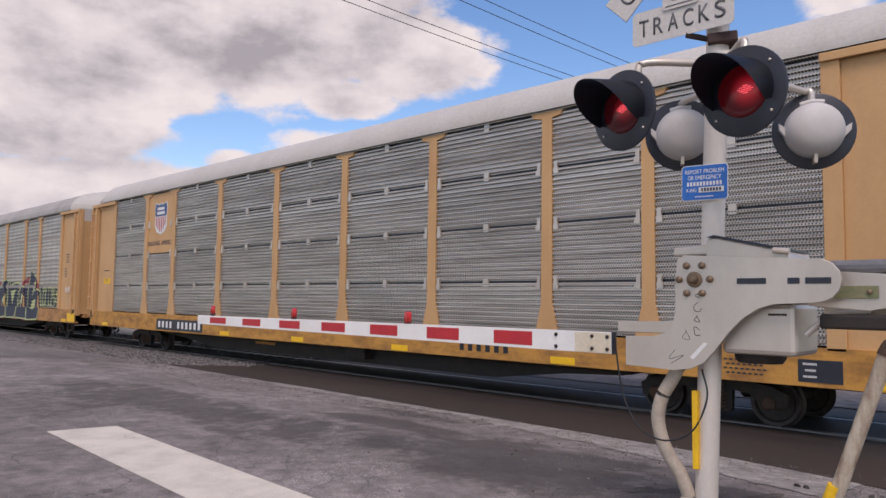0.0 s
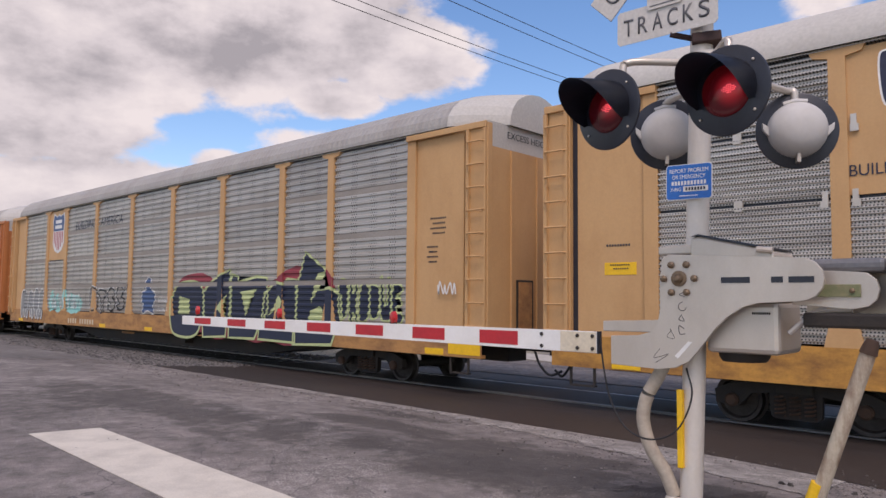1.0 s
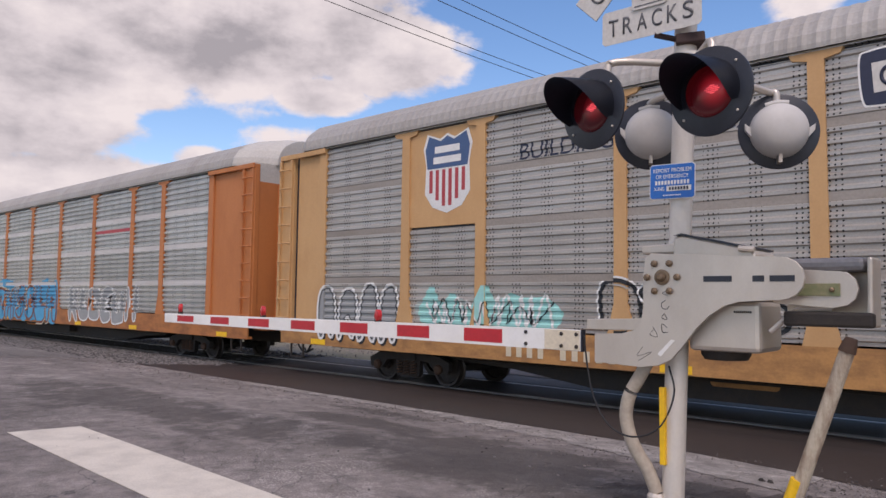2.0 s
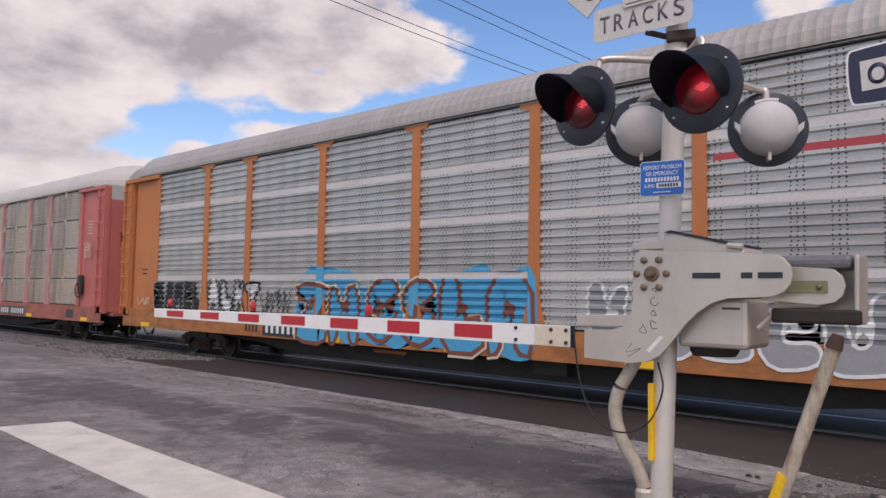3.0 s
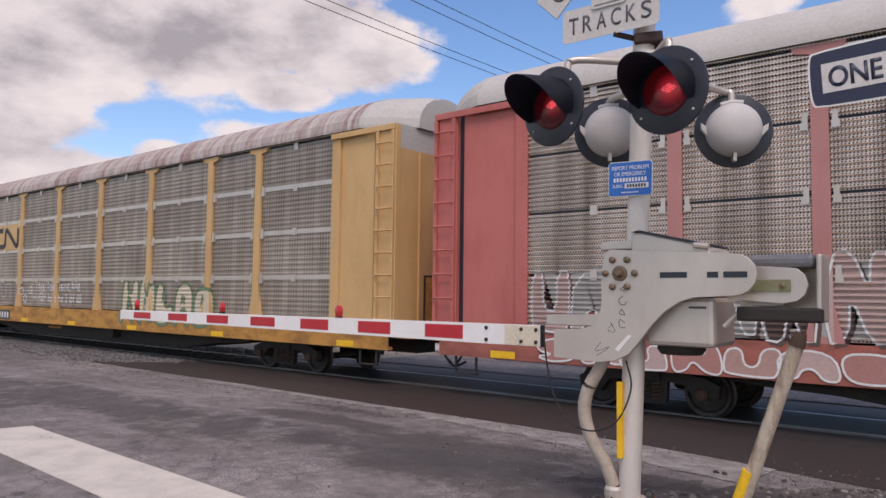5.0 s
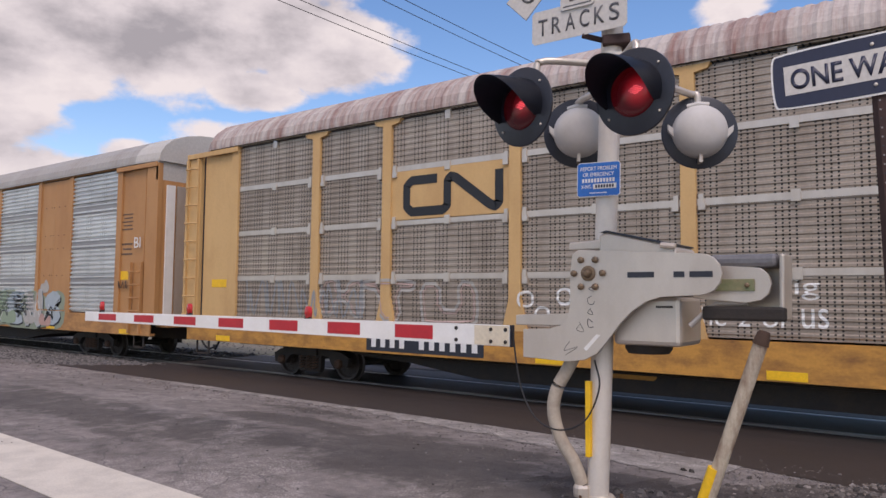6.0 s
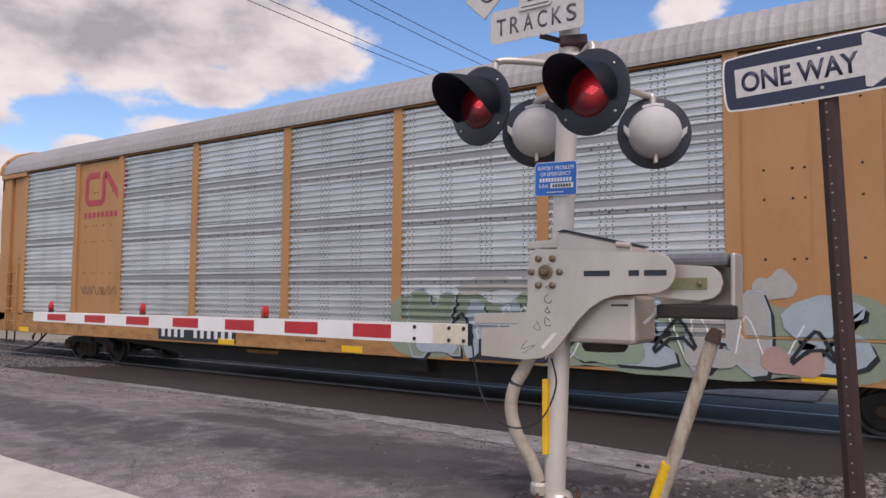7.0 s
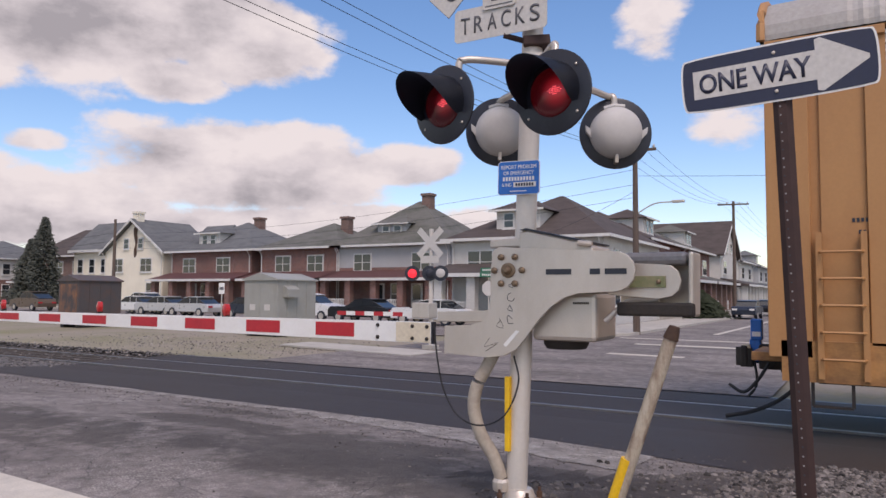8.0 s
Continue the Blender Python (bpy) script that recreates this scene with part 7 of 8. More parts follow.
def chimney(h, x, y, z0, z1, mat):
    bm = bmesh.new()
    box(bm, x - 0.42, x + 0.42, y - 0.42, y + 0.42, z0, z1)
    box(bm, x - 0.52, x + 0.52, y - 0.52, y + 0.52, z1, z1 + 0.22)
    part("chimney", bm, mat, h)


def dormer(h, x, y, z, w, mat, roof):
    bm = bmesh.new()
    box(bm, x - w / 2, x + w / 2, y, y + 3.0, z, z + 1.35)
    d = part("dormer", bm, mat, h)
    bm = bmesh.new()
    hip(bm, x - w / 2, x + w / 2, y, y + 3.2, z + 1.35, z + 2.2, 0.4, w * 0.25)
    part("dormer_roof", bm, roof, d)
    bm = bmesh.new()
    box(bm, x - w / 2 - 0.42, x + w / 2 + 0.42, y - 0.42, y - 0.36, z + 1.25, z + 1.38)
    part("fascia", bm, HOUSE["trim"], d)
    for dx in (-w * 0.2, w * 0.2):
        window(d, x + dx, z + 0.68, 0.6, 0.85, y)


def house(m, w, depth, eave, peak, lower, upper, roof, label, wins, porch=True, dorm=None, chim=None, ridge=0.3, doors=(0.0,), split=3.3, roof_kind="hip", group="houses on the side street"):
    h = thing("house", m, label, "house", group)
    bm = bmesh.new()
    box(bm, -w / 2, w / 2, 0, depth, -0.1, split)
    part("wall", bm, lower, h)
    bm = bmesh.new()
    box(bm, -w / 2, w / 2, 0.0, depth, split, eave)
    part("upper_wall", bm, upper, h)
    bm = bmesh.new()
    if roof_kind == "hip":
        hip(bm, -w / 2, w / 2, 0, depth, eave, peak, ridge=ridge)
    else:
        prism(bm, [(-w / 2 - 0.5, eave - 0.3), (0, peak), (w / 2 + 0.5, eave - 0.3), (w / 2 + 0.5, eave - 0.1), (0, peak + 0.22), (-w / 2 - 0.5, eave - 0.1)], -0.5, depth + 0.4)
    part("roof", bm, roof, h)
    if roof_kind == "gable":
        bm = bmesh.new()
        prism(bm, [(-w / 2, eave - 0.01), (w / 2, eave - 0.01), (0, peak - 0.05)], 0.02, depth - 0.02)
        part("gable", bm, upper, h)
        for sx in (-1, 1):
            bm = bmesh.new()
            prism(bm, [(sx * (w / 2 + 0.5), eave - 0.34), (0, peak - 0.04), (0, peak + 0.2), (sx * (w / 2 + 0.5), eave - 0.1)], -0.56, -0.5)
            part("bargeboard", bm, HOUSE["trim"], h)
        for dx in (-1.2, 1.2):
            window(h, dx, eave + 0.9, 0.7, 1.0)
    else:
        for y0, y1, x0, x1 in ((-0.62, -0.55, -w / 2 - 0.6, w / 2 + 0.6),):
            bm = bmesh.new()
            box(bm, x0, x1, y0, y1, eave - 0.12, eave + 0.06)
            part("gutter", bm, HOUSE["trim"], h)
        bm = bmesh.new()
        box(bm, w / 2 + 0.55, w / 2 + 0.62, -0.6, depth + 0.6, eave - 0.12, eave + 0.06)
        part("gutter", bm, HOUSE["trim"], h)
    for x in (-w / 2 + 0.15, w / 2 - 0.15):
        bm = bmesh.new()
        tube(bm, [(x, -0.5, eave - 0.1), (x, -0.12, eave - 0.6), (x, -0.08, 0.1)], 0.05, 6)
        part("downpipe", bm, HOUSE["trim"], h)
    for x in wins:
        window(h, x, eave - 1.45, 1.7, 1.35, twin=True)
    for y in (2.5, depth - 2.5):
        side = pose(w / 2, 0, 0, 0, 0, 90)
        window(h, y, eave - 1.45, 0.9, 1.4, m=side)
        window(h, y, 1.9, 0.9, 1.4, m=side)
    for x in doors:
        bm = bmesh.new()
        box(bm, x - 0.55, x + 0.55, -0.06, 0.0, 0.45, 2.65)
        d = part("door", bm, HOUSE["trim"], h)
        bm = bmesh.new()
        box(bm, x - 0.38, x + 0.38, -0.075, -0.06, 1.3, 2.5)
        part("pane", bm, HOUSE["glass"], d)
        window(h, x + 1.9, 1.75, 1.2, 1.6, twin=True)
    if porch:
        bm = bmesh.new()
        box(bm, -w / 2 + 0.1, w / 2 - 0.1, -2.5, 0, -0.1, 0.45)
        part("porch_floor", bm, M["concrete"], h)
        bm = bmesh.new()
        prism(bm, [(-2.9, 2.85), (-2.9, 3.0), (0.0, 3.75), (0.0, 2.85)], -w / 2 - 0.25, w / 2 + 0.25, "x")
        part("porch_roof", bm, HOUSE["red_trim"] if lower is HOUSE["brick"] else roof, h)
        bm = bmesh.new()
        box(bm, -w / 2 - 0.3, w / 2 + 0.3, -2.97, -2.9, 2.83, 3.05)
        part("gutter", bm, HOUSE["trim"], h)
        n = 5 if w > 10 else 4
        for i in range(n):
            x = -w / 2 + 0.45 + (w - 0.9) * i / (n - 1)
            bm = bmesh.new()
            box(bm, x - 0.28, x + 0.28, -2.6, -2.05, 0.45, 2.85)
            part("pier", bm, lower, h)
        for i in range(n - 1):
            if i % 2:
                continue
            x0 = -w / 2 + 0.8 + (w - 0.9) * i / (n - 1)
            x1 = x0 + (w - 0.9) / (n - 1) - 0.7
            bm = bmesh.new()
            box(bm, x0, x1, -2.4, -2.33, 1.25, 1.33)
            rail = part("porch_rail", bm, HOUSE["trim"], h)
            k = int((x1 - x0) / 0.16)
            for j in range(k):
                bm = bmesh.new()
                xx = x0 + 0.08 + j * 0.16
                box(bm, xx, xx + 0.07, -2.39, -2.34, 0.5, 1.25)
                part("baluster", bm, HOUSE["trim"], rail)
    if dorm is not None:
        dormer(h, dorm, 0.9, eave + 0.55, 3.0, upper if upper is not HOUSE["brick"] else HOUSE["white"], roof)
    if chim:
        chimney(h, chim[0], chim[1], eave, chim[2], HOUSE["tan"])
    return h


def street_houses():
    H = HOUSE
    F = 50.0
    house(pose(-56.6, F, 0), 11.4, 10, 5.9, 9.2, H["brick"], H["brick"], H["slate"], "dark red brick house with grey hipped roof and porch", (-3.0, 1.9), dorm=-1.2, chim=(1.1, 5.6, 9.5), doors=(-2.4,))
    house(pose(-44.9, F, 0), 9.4, 10, 5.9, 8.6, H["brick"], H["brick"], H["moss"], "dark red brick house with hipped roof and front porch", (-1.9, 2.0), chim=(1.9, 4.6, 8.9), doors=(-2.2,))
    house(pose(-34.6, F, 0), 11.4, 9, 5.9, 10.1, H["brick"], H["grey"], H["moss"], "brick and grey house with dormer, hipped roof and porch", (-3.0, 3.0), dorm=-0.6, chim=(0.9, 4.4, 10.5), doors=(-1.2, 2.6), split=4.0)
    house(pose(-18.4, 41.0, 0), 10.2, 13, 5.3, 8.7, H["white"], H["white"], H["umber"], "pale corner house with brown hipped roof and dormers", (-3.0, 2.6), dorm=-0.8, porch=True, doors=(-1.0,), group="houses at the crossing")
    # the cream house: a gable to the street, a wing on each side under a cross ridge
    h = house(pose(-68.6, F, 0), 9.8, 7, 6.1, 9.5, H["cream"], H["cream"], H["slate"], "cream rendered gabled house with rust stain and side wings", (-2.6, 2.2), porch=False, roof_kind="gable", doors=(), split=3.0)
    for x0, x1, y0, y1, ridge_z, eave_z, mat in ((-12.2, -4.6, 0.9, 7.4, 9.8, 6.7, "cream"), (4.6, 8.4, 3.2, 9.4, 9.0, 6.2, "brick")):
        bm = bmesh.new()
        prism(bm, [(y0, -0.1), (y1, -0.1), (y1, eave_z), ((y0 + y1) / 2, ridge_z - 0.1), (y0, eave_z)], x0, x1, "x")
        wing = part("wing_wall", bm, H[mat], h)
        bm = bmesh.new()
        my, t = (y0 + y1) / 2, 0.22
        prism(bm, [(y0 - 0.5, eave_z - 0.35), (my, ridge_z), (y1 + 0.5, eave_z - 0.35), (y1 + 0.5, eave_z - 0.35 + t), (my, ridge_z + t), (y0 - 0.5, eave_z - 0.35 + t)], x0 - 0.4, x1 + 0.3, "x")
        part("wing_roof", bm, H["slate"], h)
        bm = bmesh.new()
        box(bm, x0 - 0.4, x1 + 0.3, y0 - 0.58, y0 - 0.5, eave_z - 0.42, eave_z - 0.12)
        part("gutter", bm, H["trim"], h)
        for k in range(3 if mat == "cream" else 1):
            window(wing, x0 + 1.4 + 2.2 * k, eave_z - 2.0, 0.85, 1.5, y0)
            window(wing, x0 + 1.4 + 2.2 * k, 1.9, 0.85, 1.4, y0)
    window(h, 2.9, 1.9, 1.0, 1.6)
    chimney(h, 0.0, 0.5, 8.9, 10.3, H["cream"])
    house(pose(-90.5, F + 5, 0), 13, 10, 6.3, 10.2, H["tan"], H["tan"], H["umber"], "brown brick house with dark roof behind a conifer", (-4.0, 0.0, 4.0), porch=True, ridge=5, doors=(-2.0,))
    house(pose(-108, F + 2, 0), 12, 10, 6.2, 9.0, H["brick"], H["white"], H["slate"], "white and brick house at the street's end", (-3.0, 3.0), doors=(0,))
    # along the road, turned to face it
    for y, d, lo, up, rf, eave, peak, dm, txt in ((59.5, 11, "brick", "brick", "umber", 6.0, 8.9, -1.5, "red brick house with brown roof facing the road"), (72.5, 11, "tan", "brick", "moss", 6.0, 8.8, 0.0, "brick house with grey roof and dormer facing the road"),
                                                  (104, 10, "white", "white", "slate", 6.2, 9.2, None, "white house with porch facing the road"), (122, 11, "white", "grey", "slate", 6.2, 9.0, 0.0, "pale house with dormer facing the road")):
        house(pose(-14.2, y, 0, 0, 0, 90), 11.5, d, eave, peak, H[lo], H[up], H[rf], txt, (-3, 3), dorm=dm, doors=(-1.5,), chim=(-1.0, 6, peak + 0.5) if y > 70 else None, group="houses along the road")
    house(pose(-13.8, 88, 0, 0, 0, 90), 11, 11, 6.4, 10.2, H["white"], H["white"], H["umber"], "white gabled house with dark roof facing the road", (-3, 3), porch=True, roof_kind="gable", doors=(0,), group="houses along the road")
    bm = bmesh.new()
    prism(bm, rounded([(-0.25, 10.1), (0.25, 10.0), (0.12, 9.2), (0.3, 8.6), (0.1, 7.9), (0.22, 7.1), (-0.06, 6.5), (-0.2, 7.4), (0.02, 8.2), (-0.2, 8.9)], 1), F - 0.02, F - 0.015)
    for v in bm.verts:
        v.co.x = v.co.x * 1.6 - 68.3
        v.co.z -= 1.2
    ob = part("rust_stain", bm, M["rust"])
    tagged(ob, "rust-brown stain down the rendered gable", "stain", kind="structure")


street_houses()


def parked_car(m, paint, kind, label, group="cars parked along the side street"):
    c = thing("parked_car", m, label, "car", group)
    h = 1.75 if kind == "suv" else 1.46
    body = [(-2.3, 0.35), (-2.32, 0.75), (-2.15, 0.98), (-1.05, h * 0.66), (1.35, h * 0.68), (2.15, 0.92 if kind == "sedan" else h * 0.62), (2.3, 0.7), (2.28, 0.35)]
    bm = bmesh.new()
    prism(bm, body, -0.88, 0.88)
    part("body", bm, paint, c, bevel=0.05)
    top = [(-1.20, h * 0.63), (-0.30, h * 0.96), (0.2, h * 0.985), (0.95, h * 0.96), (1.85 if kind == "sedan" else 2.15, h * 0.64)]
    bm = bmesh.new()
    prism(bm, top, -0.72, 0.72)
    part("cabin", bm, HOUSE["glass"], c, bevel=0.03)
    bm = bmesh.new()
    prism(bm, [(-0.42, h * 0.955), (0.2, h + 0.015), (1.15, h * 0.985), (1.12, h * 0.955), (0.2, h * 0.98), (-0.38, h * 0.93)], -0.74, 0.74)
    part("roof", bm, paint, c)
    for x in (0.25, 1.0):
        bm = bmesh.new()
        prism(bm, [(x - 0.02, h * 0.63), (x - 0.02, h * 0.95), (x + 0.02, h * 0.95), (x + 0.02, h * 0.63)], -0.728, 0.728)
        part("pillar", bm, paint, c)
    for x in (-1.45, 1.4):
        for y in (-0.8, 0.8):
            bm = bmesh.new()
            lathe(bm, [(0.2, -0.11), (0.32, -0.11), (0.34, -0.08), (0.34, 0.08), (0.32, 0.11), (0.2, 0.11)], 18, pose(x, y, 0.34, 90, 0, 0))
            wheel = part("wheel", bm, M["black"], c)
            bm = bmesh.new()
            lathe(bm, [(0.21, -0.115), (0.2, 0.115)], 12, pose(x, y, 0.34, 90, 0, 0))
            part("rim", bm, M["galv"], wheel)
    for x, mat in ((-2.33, M["white_paint"]), (2.29, M["red_paint"])):
        for y in (-0.62, 0.62):
            bm = bmesh.new()
            box(bm, x - 0.02, x + 0.03, y - 0.18, y + 0.18, 0.68, 0.82)
            part("lamp", bm, mat, c)
    return c


CAR_PAINT = {n: surface("car_paint_" + n, c, 0.3, 0.3, wear=c, amount=0.1, bump=0.0) for n, c in dict(white=(0.78, 0.77, 0.76), silver=(0.55, 0.55, 0.54), black=(0.015, 0.016, 0.02), navy=(0.03, 0.04, 0.06), bronze=(0.14, 0.10, 0.075), maroon=(0.16, 0.02, 0.03)).items()}


def cars():
    for x, y, turn, paint, kind, label in (
            (-66.0, 41, 0, "bronze", "suv", "bronze sport utility car parked by the kerb"), (-52.4, 43, 180, "white", "suv", "white sport utility car parked by the kerb"),
            (-50.2, 40.2, 0, "white", "sedan", "white saloon car parked by the kerb"), (-46.4, 39.8, 0, "silver", "sedan", "silver saloon car parked by the kerb"),
            (-42.6, 39.6, 0, "silver", "sedan", "silver saloon car parked by the kerb"), (-36.6, 39.6, 180, "navy", "sedan", "dark saloon car parked by the kerb"), (-76.5, 41, 0, "maroon", "sedan", "maroon saloon car parked by the kerb"),
            (-31.2, 39.4, 180, "white", "suv", "white hatchback parked behind the cabinet"), (-26.6, 39.0, 0, "black", "sedan", "black saloon car parked before the porch"), (-21.6, 38.6, 0, "white", "sedan", "white saloon car parked before the porch")):
        parked_car(pose(x, y - 3.2, 0, 0, 0, turn), CAR_PAINT[paint], kind, label)
    parked_car(pose(-8.3, 61.5, 0, 0, 0, 90), CAR_PAINT["navy"], "sedan", "dark saloon car parked along the road", "cars along the road")
    parked_car(pose(-7.9, 71.5, 0, 0, 0, 90), CAR_PAINT["black"], "sedan", "black saloon car parked along the road", "cars along the road")


cars()


def cabinet(m, w, d, h, mat, label, doors, vent=True):
    c = thing("equipment_cabinet", m, label, "cabinet", "railway cabinets")
    bm = bmesh.new()
    box(bm, 0, w, 0, d, 0.15, h)
    part("body", bm, mat, c, bevel=0.02)
    bm = bmesh.new()
    prism(bm, [(-0.08, h), (w / 2, h + 0.28), (w + 0.08, h), (w + 0.08, h - 0.05), (-0.08, h - 0.05)], -0.08, d + 0.08)
    part("roof", bm, mat, c)
    for i in range(doors):
        x0, x1 = w * (0.06 + 0.88 * i / doors), w * (0.05 + 0.88 * (i + 1) / doors)
        bm = bmesh.new()
        box(bm, x0, x1, -0.025, 0, 0.3, h - 0.2)
        dr = part("door", bm, mat if vent else M["shed_door"], c, bevel=0.008)
        if vent:
            bm = bmesh.new()
            box(bm, x0 + 0.25, x1 - 0.25, -0.032, -0.025, 1.05, 1.3)
            part("notice", bm, M["sign_white"], dr)
    for y in [d * k / 4 for k in (1, 2, 3)]:
        bm = bmesh.new()
        box(bm, w, w + 0.02, y - 0.02, y + 0.02, 0.2, h - 0.08)
        part("seam", bm, mat, c)
    if vent:
        bm = bmesh.new()
        prism(bm, [(w, h - 0.75), (w + 0.28, h - 0.75), (w + 0.28, h - 0.42), (w, h - 0.25)], 0.35, 1.05)
        part("vent_hood", bm, mat, c)
    for x in (0.1, w - 0.35):
        bm = bmesh.new()
        box(bm, x, x + 0.25, 0.1, d - 0.1, -0.05, 0.15)
        part("foot", bm, M["grime"], c)


def poles_and_signs():
    cabinet(pose(-22.9, 22.2, 0), 1.9, 2.4, 2.35, M["cab_grey"], "grey-green steel equipment cabinet with double doors", 2)
    cabinet(pose(-35.7, 21.8, 0), 1.7, 2.4, 2.35, M["cab_brown"], "dark brown steel equipment shed with rusty door", 1, False)

    def pole(x, y, h, arms, lean=0.0, light=None):
        p = thing("utility_pole", pose(x, y, 0, 0, lean, 0), "weathered timber utility pole with crossarm", "utility pole", "utility poles")
        bm = bmesh.new()
        tube(bm, [(0, 0, -0.2), (0, 0, h)], 0.17, 12, 0.11)
        part("shaft", bm, HOUSE["bark"], p, smooth=True)
        for z, w, turn in arms:
            bm = bmesh.new()
            box(bm, -w / 2, w / 2, -0.06, 0.06, -0.06, 0.06)
            part("crossarm", bm, HOUSE["bark"], p, m=pose(0, -0.14, z, 0, 0, turn))
            for dx in (-0.45, -0.2, 0.2, 0.45):
                bm = bmesh.new()
                lathe(bm, [(0.03, 0), (0.05, 0.05), (0.05, 0.1), (0.03, 0.16)], 8, pose(dx * w * math.cos(radians(turn)), -0.14 + dx * w * math.sin(radians(turn)), z + 0.06))
                part("insulator", bm, M["bulb"], p)
        if light:
            z, reach = light
            bm = bmesh.new()
            tube(bm, smooth_path([(0, 0, z - 0.5), (reach * 0.5, 0, z - 0.05), (reach, 0, z)], 5), 0.03, 6)
            arm = part("lamp_arm", bm, M["galv"], p)
            bm = bmesh.new()
            box(bm, reach - 0.05, reach + 0.5, -0.12, 0.12, z - 0.05, z + 0.06)
            part("lamp_head", bm, M["galv"], arm, bevel=0.02)
        return p

    pole(-9.15, 33, 8.7, ((8.45, 2.0, 0),), light=(6.0, 1.7))
    pole(-10.2, 68, 10.2, ((9.9, 2.6, 10),))
    pole(-57.5, 40, 8.2, ())
    pole(-75.5, 34, 7.2, ())
    pole(-11.5, -9.0, 9.2, ((8.9, 2.4, 0),))
    pole(-9.6, 130, 10.0, ((9.6, 2.4, 0),))

    def wire(a, b, sag, r=0.009):
        a, b = Vector(a), Vector(b)
        pts = [a.lerp(b, i / 24) - Vector((0, 0, sag * 4 * (i / 24) * (1 - i / 24))) for i in range(25)]
        bm = bmesh.new()
        tube(bm, pts, r, 4)
        tagged(part("overhead_wire", bm, M["wire"]), "thin black overhead wire between the poles", "wire", "overhead wires", "structure")

    for xa, xb in ((-12.6, -10.05), (-12.2, -9.7), (-10.6, -8.6), (-10.2, -8.25)):
        wire((xa, -9.1, 9.0), (xb, 32.9, 8.55), 0.9)
    for dx in (-0.9, -0.3, 0.4, 0.9):
        wire((-9.15 + dx, 32.9, 8.55), (-10.2 + dx, 67.9, 10.0), 0.7, 0.009)
        wire((-10.2 + dx, 67.9, 10.0), (-9.6 + dx, 129.9, 9.7), 1.2, 0.010)
    for z in (7.6, 6.9, 6.3):
        wire((-9.15, 33, z), (-57.5, 40, z - 0.6), 0.9, 0.008)
        wire((-57.5, 40, z - 0.6), (-140, 44, z), 1.2, 0.011)
    wire((-9.15, 33, 7.3), (30, 40, 8.2), 0.8, 0.008)
    wire((-9.15, 33, 6.6), (-19, 41, 5.0), 0.3, 0.008)

    # far crossing signal
    s = thing("crossing_signal", pose(-12.2, 20.0, 0), "distant crossing signal with crossbuck and raised lights", "crossing signal", "crossing signals")
    bm = bmesh.new()
    tube(bm, [(0, 0, 0), (0, 0, 3.9)], 0.07, 12)
    part("mast", bm, M["alu"], s, smooth=True)
    bm = bmesh.new()
    box(bm, -0.2, 0.2, -0.2, 0.2, -0.05, 0.14)
    part("base", bm, M["concrete"], s)
    for a in (45, -45):
        bm = bmesh.new()
        box(bm, -0.61, 0.61, -0.085 - 0.001 * a / 45, -0.08 - 0.001 * a / 45, -0.11, 0.11)
        part("crossbuck_blade", bm, M["sign_white"], s, m=pose(0, 0, 3.45, 0, a, 0))
    bm = bmesh.new()
    box(bm, -0.34, 0.34, -0.09, -0.085, 2.78, 3.02)
    part("plaque", bm, M["sign_white"], s)
    bm = bmesh.new()
    tube(bm, [(-0.75, 0, 2.55), (0.55, 0, 2.55)], 0.025, 8)
    part("crossarm", bm, M["galv"], s)
    for x, mat in ((-0.66, M["arm_on"]), (0.0, M["black"]), (0.42, M["bulb"])):
        bm = bmesh.new()
        lathe(bm, [(0.02, 0), (0.24, 0.0), (0.25, 0.02), (0.02, 0.022)], 24, pose(x, -0.1, 2.45, 90, 0, 25))
        hd = part("background", bm, M["black"], s)
        bm = bmesh.new()
        lathe(bm, [(0.15, 0.0), (0.14, 0.04), (0.05, 0.07)], 18, pose(x + 0.01, -0.125, 2.45, 90, 0, 25))
        part("lens", bm, mat, hd, smooth=True)
    bm = bmesh.new()
    box(bm, -0.55, 0.1, -0.3, 0.25, 1.0, 1.5)
    part("gear_case", bm, M["galv"], s, bevel=0.03)
    for i in range(8):
        bm = bmesh.new()
        box(bm, -0.9 - 0.4 * (i + 1), -0.9 - 0.4 * i, 0.30, 0.34, 1.02, 1.16)
        part("arm_stripe", bm, M["red_paint"] if i % 2 else M["white_paint"], s)
    # street name and stop signs
    s = thing("street_sign", pose(-15.0, 29.6, 0), "street name plates above a stop sign on a post", "road sign")
    bm = bmesh.new()
    tube(bm, [(0, 0, 0), (0, 0, 3.0)], 0.035, 8)
    part("post", bm, M["galv"], s)
    for z, turn in ((2.9, 0), (2.68, 35)):
        bm = bmesh.new()
        box(bm, -0.4, 0.4, -0.01, 0.01, -0.1, 0.1)
        pl = part("name_plate", bm, M["green_sign"], s, m=pose(0, -0.03, z, 0, 0, turn))
        bars("name_bars", 7, 0.06, 0.09, 0.03, M["white_paint"], pl, pose(0, -0.012, 0))
    bm = bmesh.new()
    prism(bm, [(0.36 * math.cos(radians(22.5 + 45 * k)), 2.05 + 0.36 * math.sin(radians(22.5 + 45 * k))) for k in range(8)], -0.05, -0.045)
    part("stop_plate", bm, M["sign_white"], s, m=pose(0, 0, 0, 0, 0, 50))
    s = thing("parking_sign", pose(-30.2, 27.6, 0), "small white sign on a thin post", "road sign")
    bm = bmesh.new()
    tube(bm, [(0, 0, 0), (0, 0, 2.3)], 0.03, 8)
    part("post", bm, M["galv"], s)
    bm = bmesh.new()
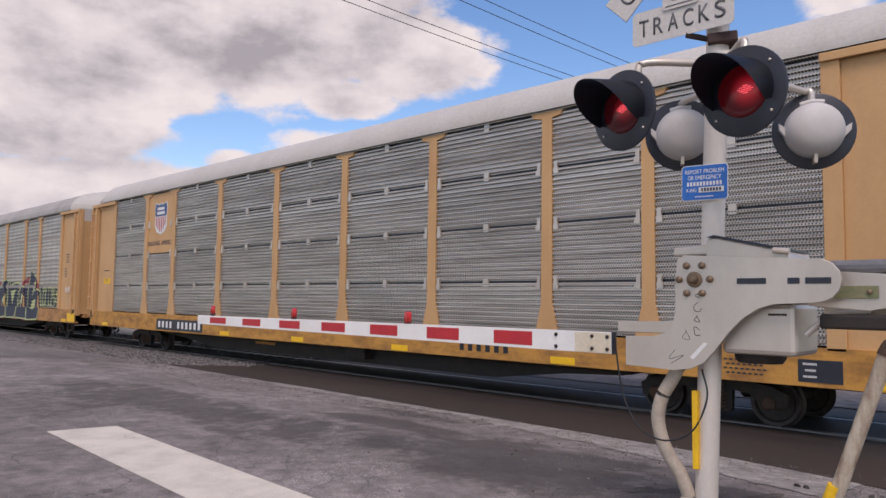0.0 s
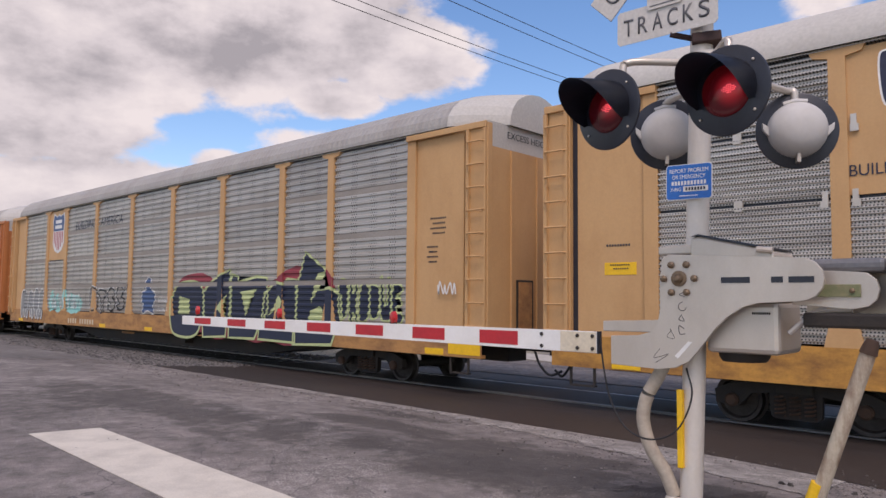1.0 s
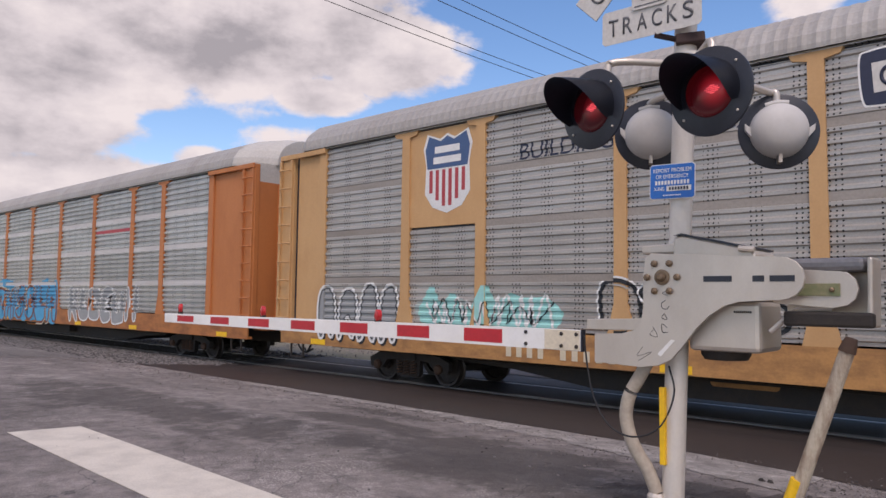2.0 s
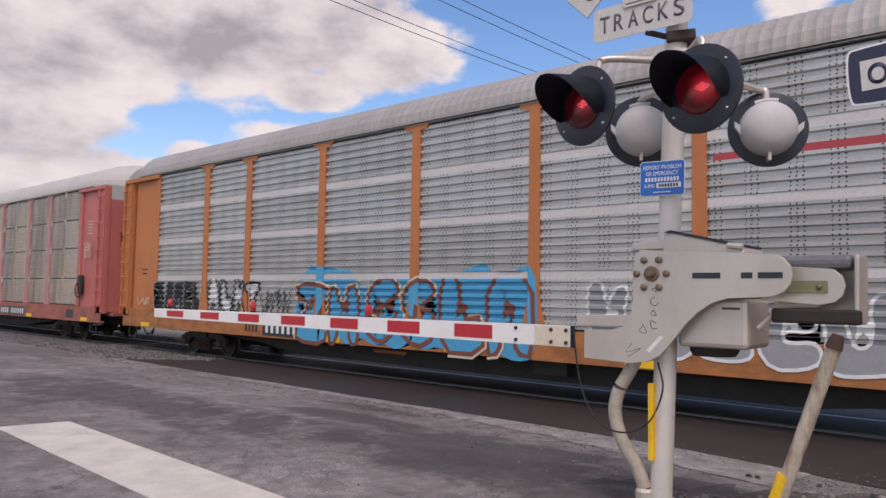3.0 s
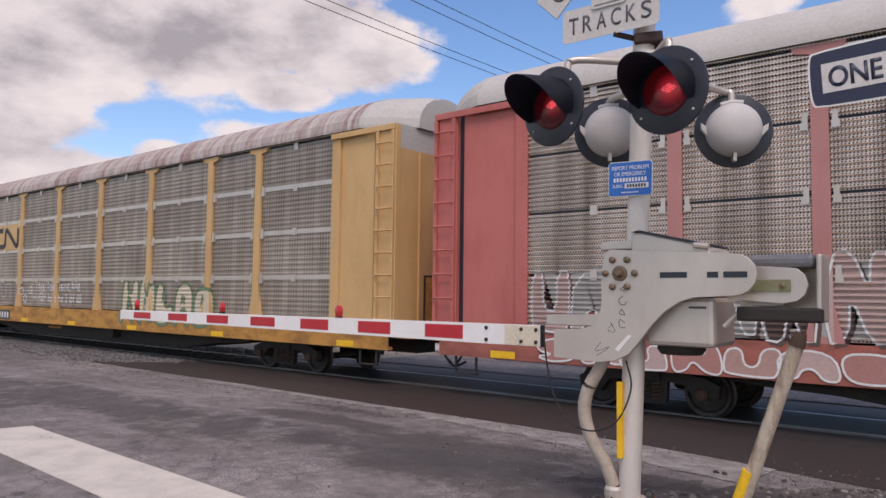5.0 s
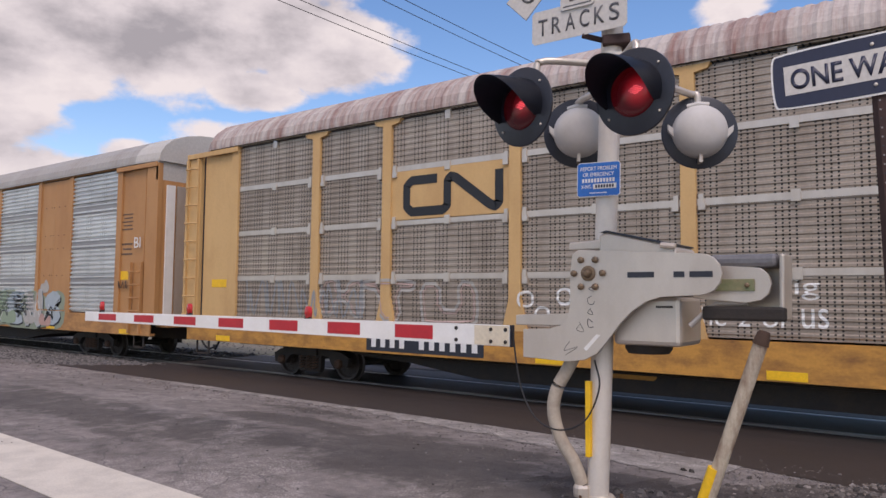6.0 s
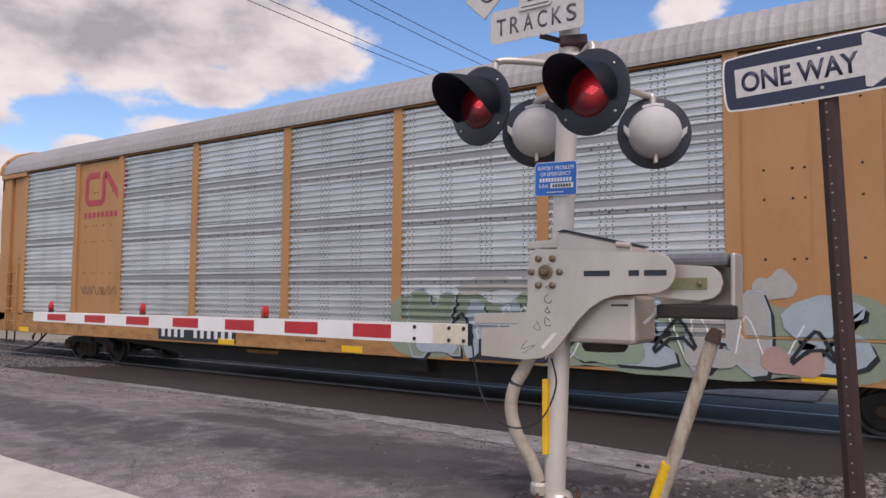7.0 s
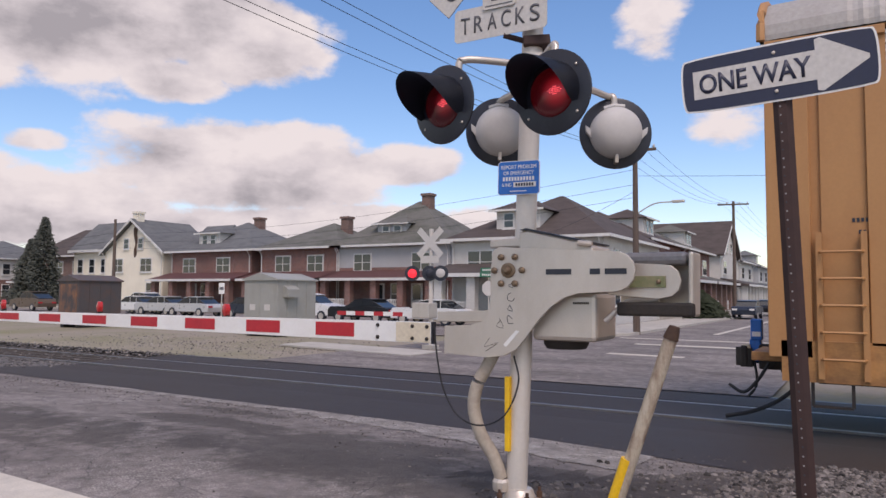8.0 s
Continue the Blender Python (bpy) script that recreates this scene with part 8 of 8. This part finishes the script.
    box(bm, -0.16, 0.16, -0.04, -0.03, 1.7, 2.3)
    part("plate", bm, M["white_paint"], s, m=pose(0, 0, 0, 0, 0, 25))
    bars("sign_bars", 3, 0.06, 0.16, 0.02, M["dark_sign"], s, pose(0.016, -0.045, 2.0, 0, 0, 25))


M["cab_grey"] = surface("grey_green_cabinet_paint", (0.34, 0.34, 0.31), 0.6, 0.1, wear=(0.26, 0.25, 0.22), amount=0.5, scale=1.2, bump=0.05)
M["cab_brown"] = surface("brown_shed_paint", (0.085, 0.075, 0.075), 0.6, 0.1, wear=(0.22, 0.09, 0.05), amount=0.35, scale=1.6, bump=0.05)
M["shed_door"] = surface("rust_scabbed_door", (0.07, 0.06, 0.06), 0.8, wear=(0.34, 0.15, 0.07), amount=0.95, scale=2.2, bump=0.1, stretch=(1, 1, 0.5))
M["green_sign"] = surface("green_sign_paint", (0.01, 0.16, 0.085), 0.5, bump=0.02)
M["arm_on"] = glow("bright_red_lens", (1.0, 0.04, 0.06), 1.2)
poles_and_signs()


def conifer(x, y, h, r, name="conifer_tree", mat="pine", label="tall dark conifer beside the brick house", seed=2):
    rnd = random.Random(seed)
    t = thing(name, pose(x, y, 0), label, "tree")
    bm = bmesh.new()
    tube(bm, [(0, 0, 0), (0, 0, h * 0.9)], 0.16, 8, 0.03)
    part("trunk", bm, HOUSE["bark"], t)
    verts, faces = [], []
    for i in range(5200):
        z = h * (0.04 + 0.96 * rnd.random() ** 1.25)
        a = rnd.uniform(0, 6.283)
        reach = r * (1 - z / h) ** 0.75 * (1 + 0.28 * math.sin(3 * a + z * 1.7) + rnd.uniform(-0.25, 0.2)) + 0.06
        d = reach * rnd.uniform(0.55, 1.0)
        c = Vector((d * math.cos(a), d * math.sin(a), z))
        s = rnd.uniform(0.14, 0.36)
        u = Vector((math.cos(a), math.sin(a), rnd.uniform(-0.5, 0.2))).normalized() * s
        v = Vector((-math.sin(a), math.cos(a), rnd.uniform(-0.3, 0.3))) * s * 0.45
        k = len(verts)
        verts += [tuple(c - u * 0.3 - v), tuple(c + u), tuple(c - u * 0.3 + v), tuple(c + Vector((0, 0, s * 0.5)))]
        faces += [(k, k + 1, k + 3), (k + 1, k + 2, k + 3), (k, k + 1, k + 2)]
    me = bpy.data.meshes.new("crown")
    me.from_pydata(verts, [], faces)
    me.materials.append(HOUSE[mat])
    ob = new("crown", me)
    ob.parent = t


conifer(-81.3, 47.6, 10.2, 2.2)
conifer(-83.8, 47.6, 7.8, 2.4, seed=7)
conifer(-11.6, 56.5, 2.4, 1.9, "hedge_bush", "hedge", "low dark evergreen bush by the pavement", 4)
conifer(-11.6, 59.5, 2.2, 1.8, "hedge_bush", "hedge", "low dark evergreen bush by the pavement", 5)


def hills():
    bm = bmesh.new()
    pts = [(-1600 + 40 * i, 26 + 9 * noise.noise((i * 0.21, 0, 0)) + 5 * noise.noise((i * 0.7, 3, 0))) for i in range(66)]
    prism(bm, [(-1600, -5)] + pts + [(1000, -5)], 700, 760)
    tagged(part("hill", bm, surface("wooded_hill", (0.09, 0.085, 0.085), 0.95, wear=(0.06, 0.06, 0.055), amount=0.7, scale=0.05, grain=0.4, bump=0.3)), "low wooded hill on the horizon", "hill", kind="structure")


hills()


def motions():
    for car, rear in CARS:
        walk(car, [(float(t), pose(rear + SPEED * (t - 1), SIDE, 0)) for t in range(9)])
    # axles roll with the car, by rows one film step apart
    step = 84.0
    for axle, x in WHEELS:
        walk(axle, [(k / FPS, pose(x, 1.6, 0.355, 90, 0, 0) @ pose(0, 0, 0, 0, 0, -step * k)) for k in range(241)])


motions()
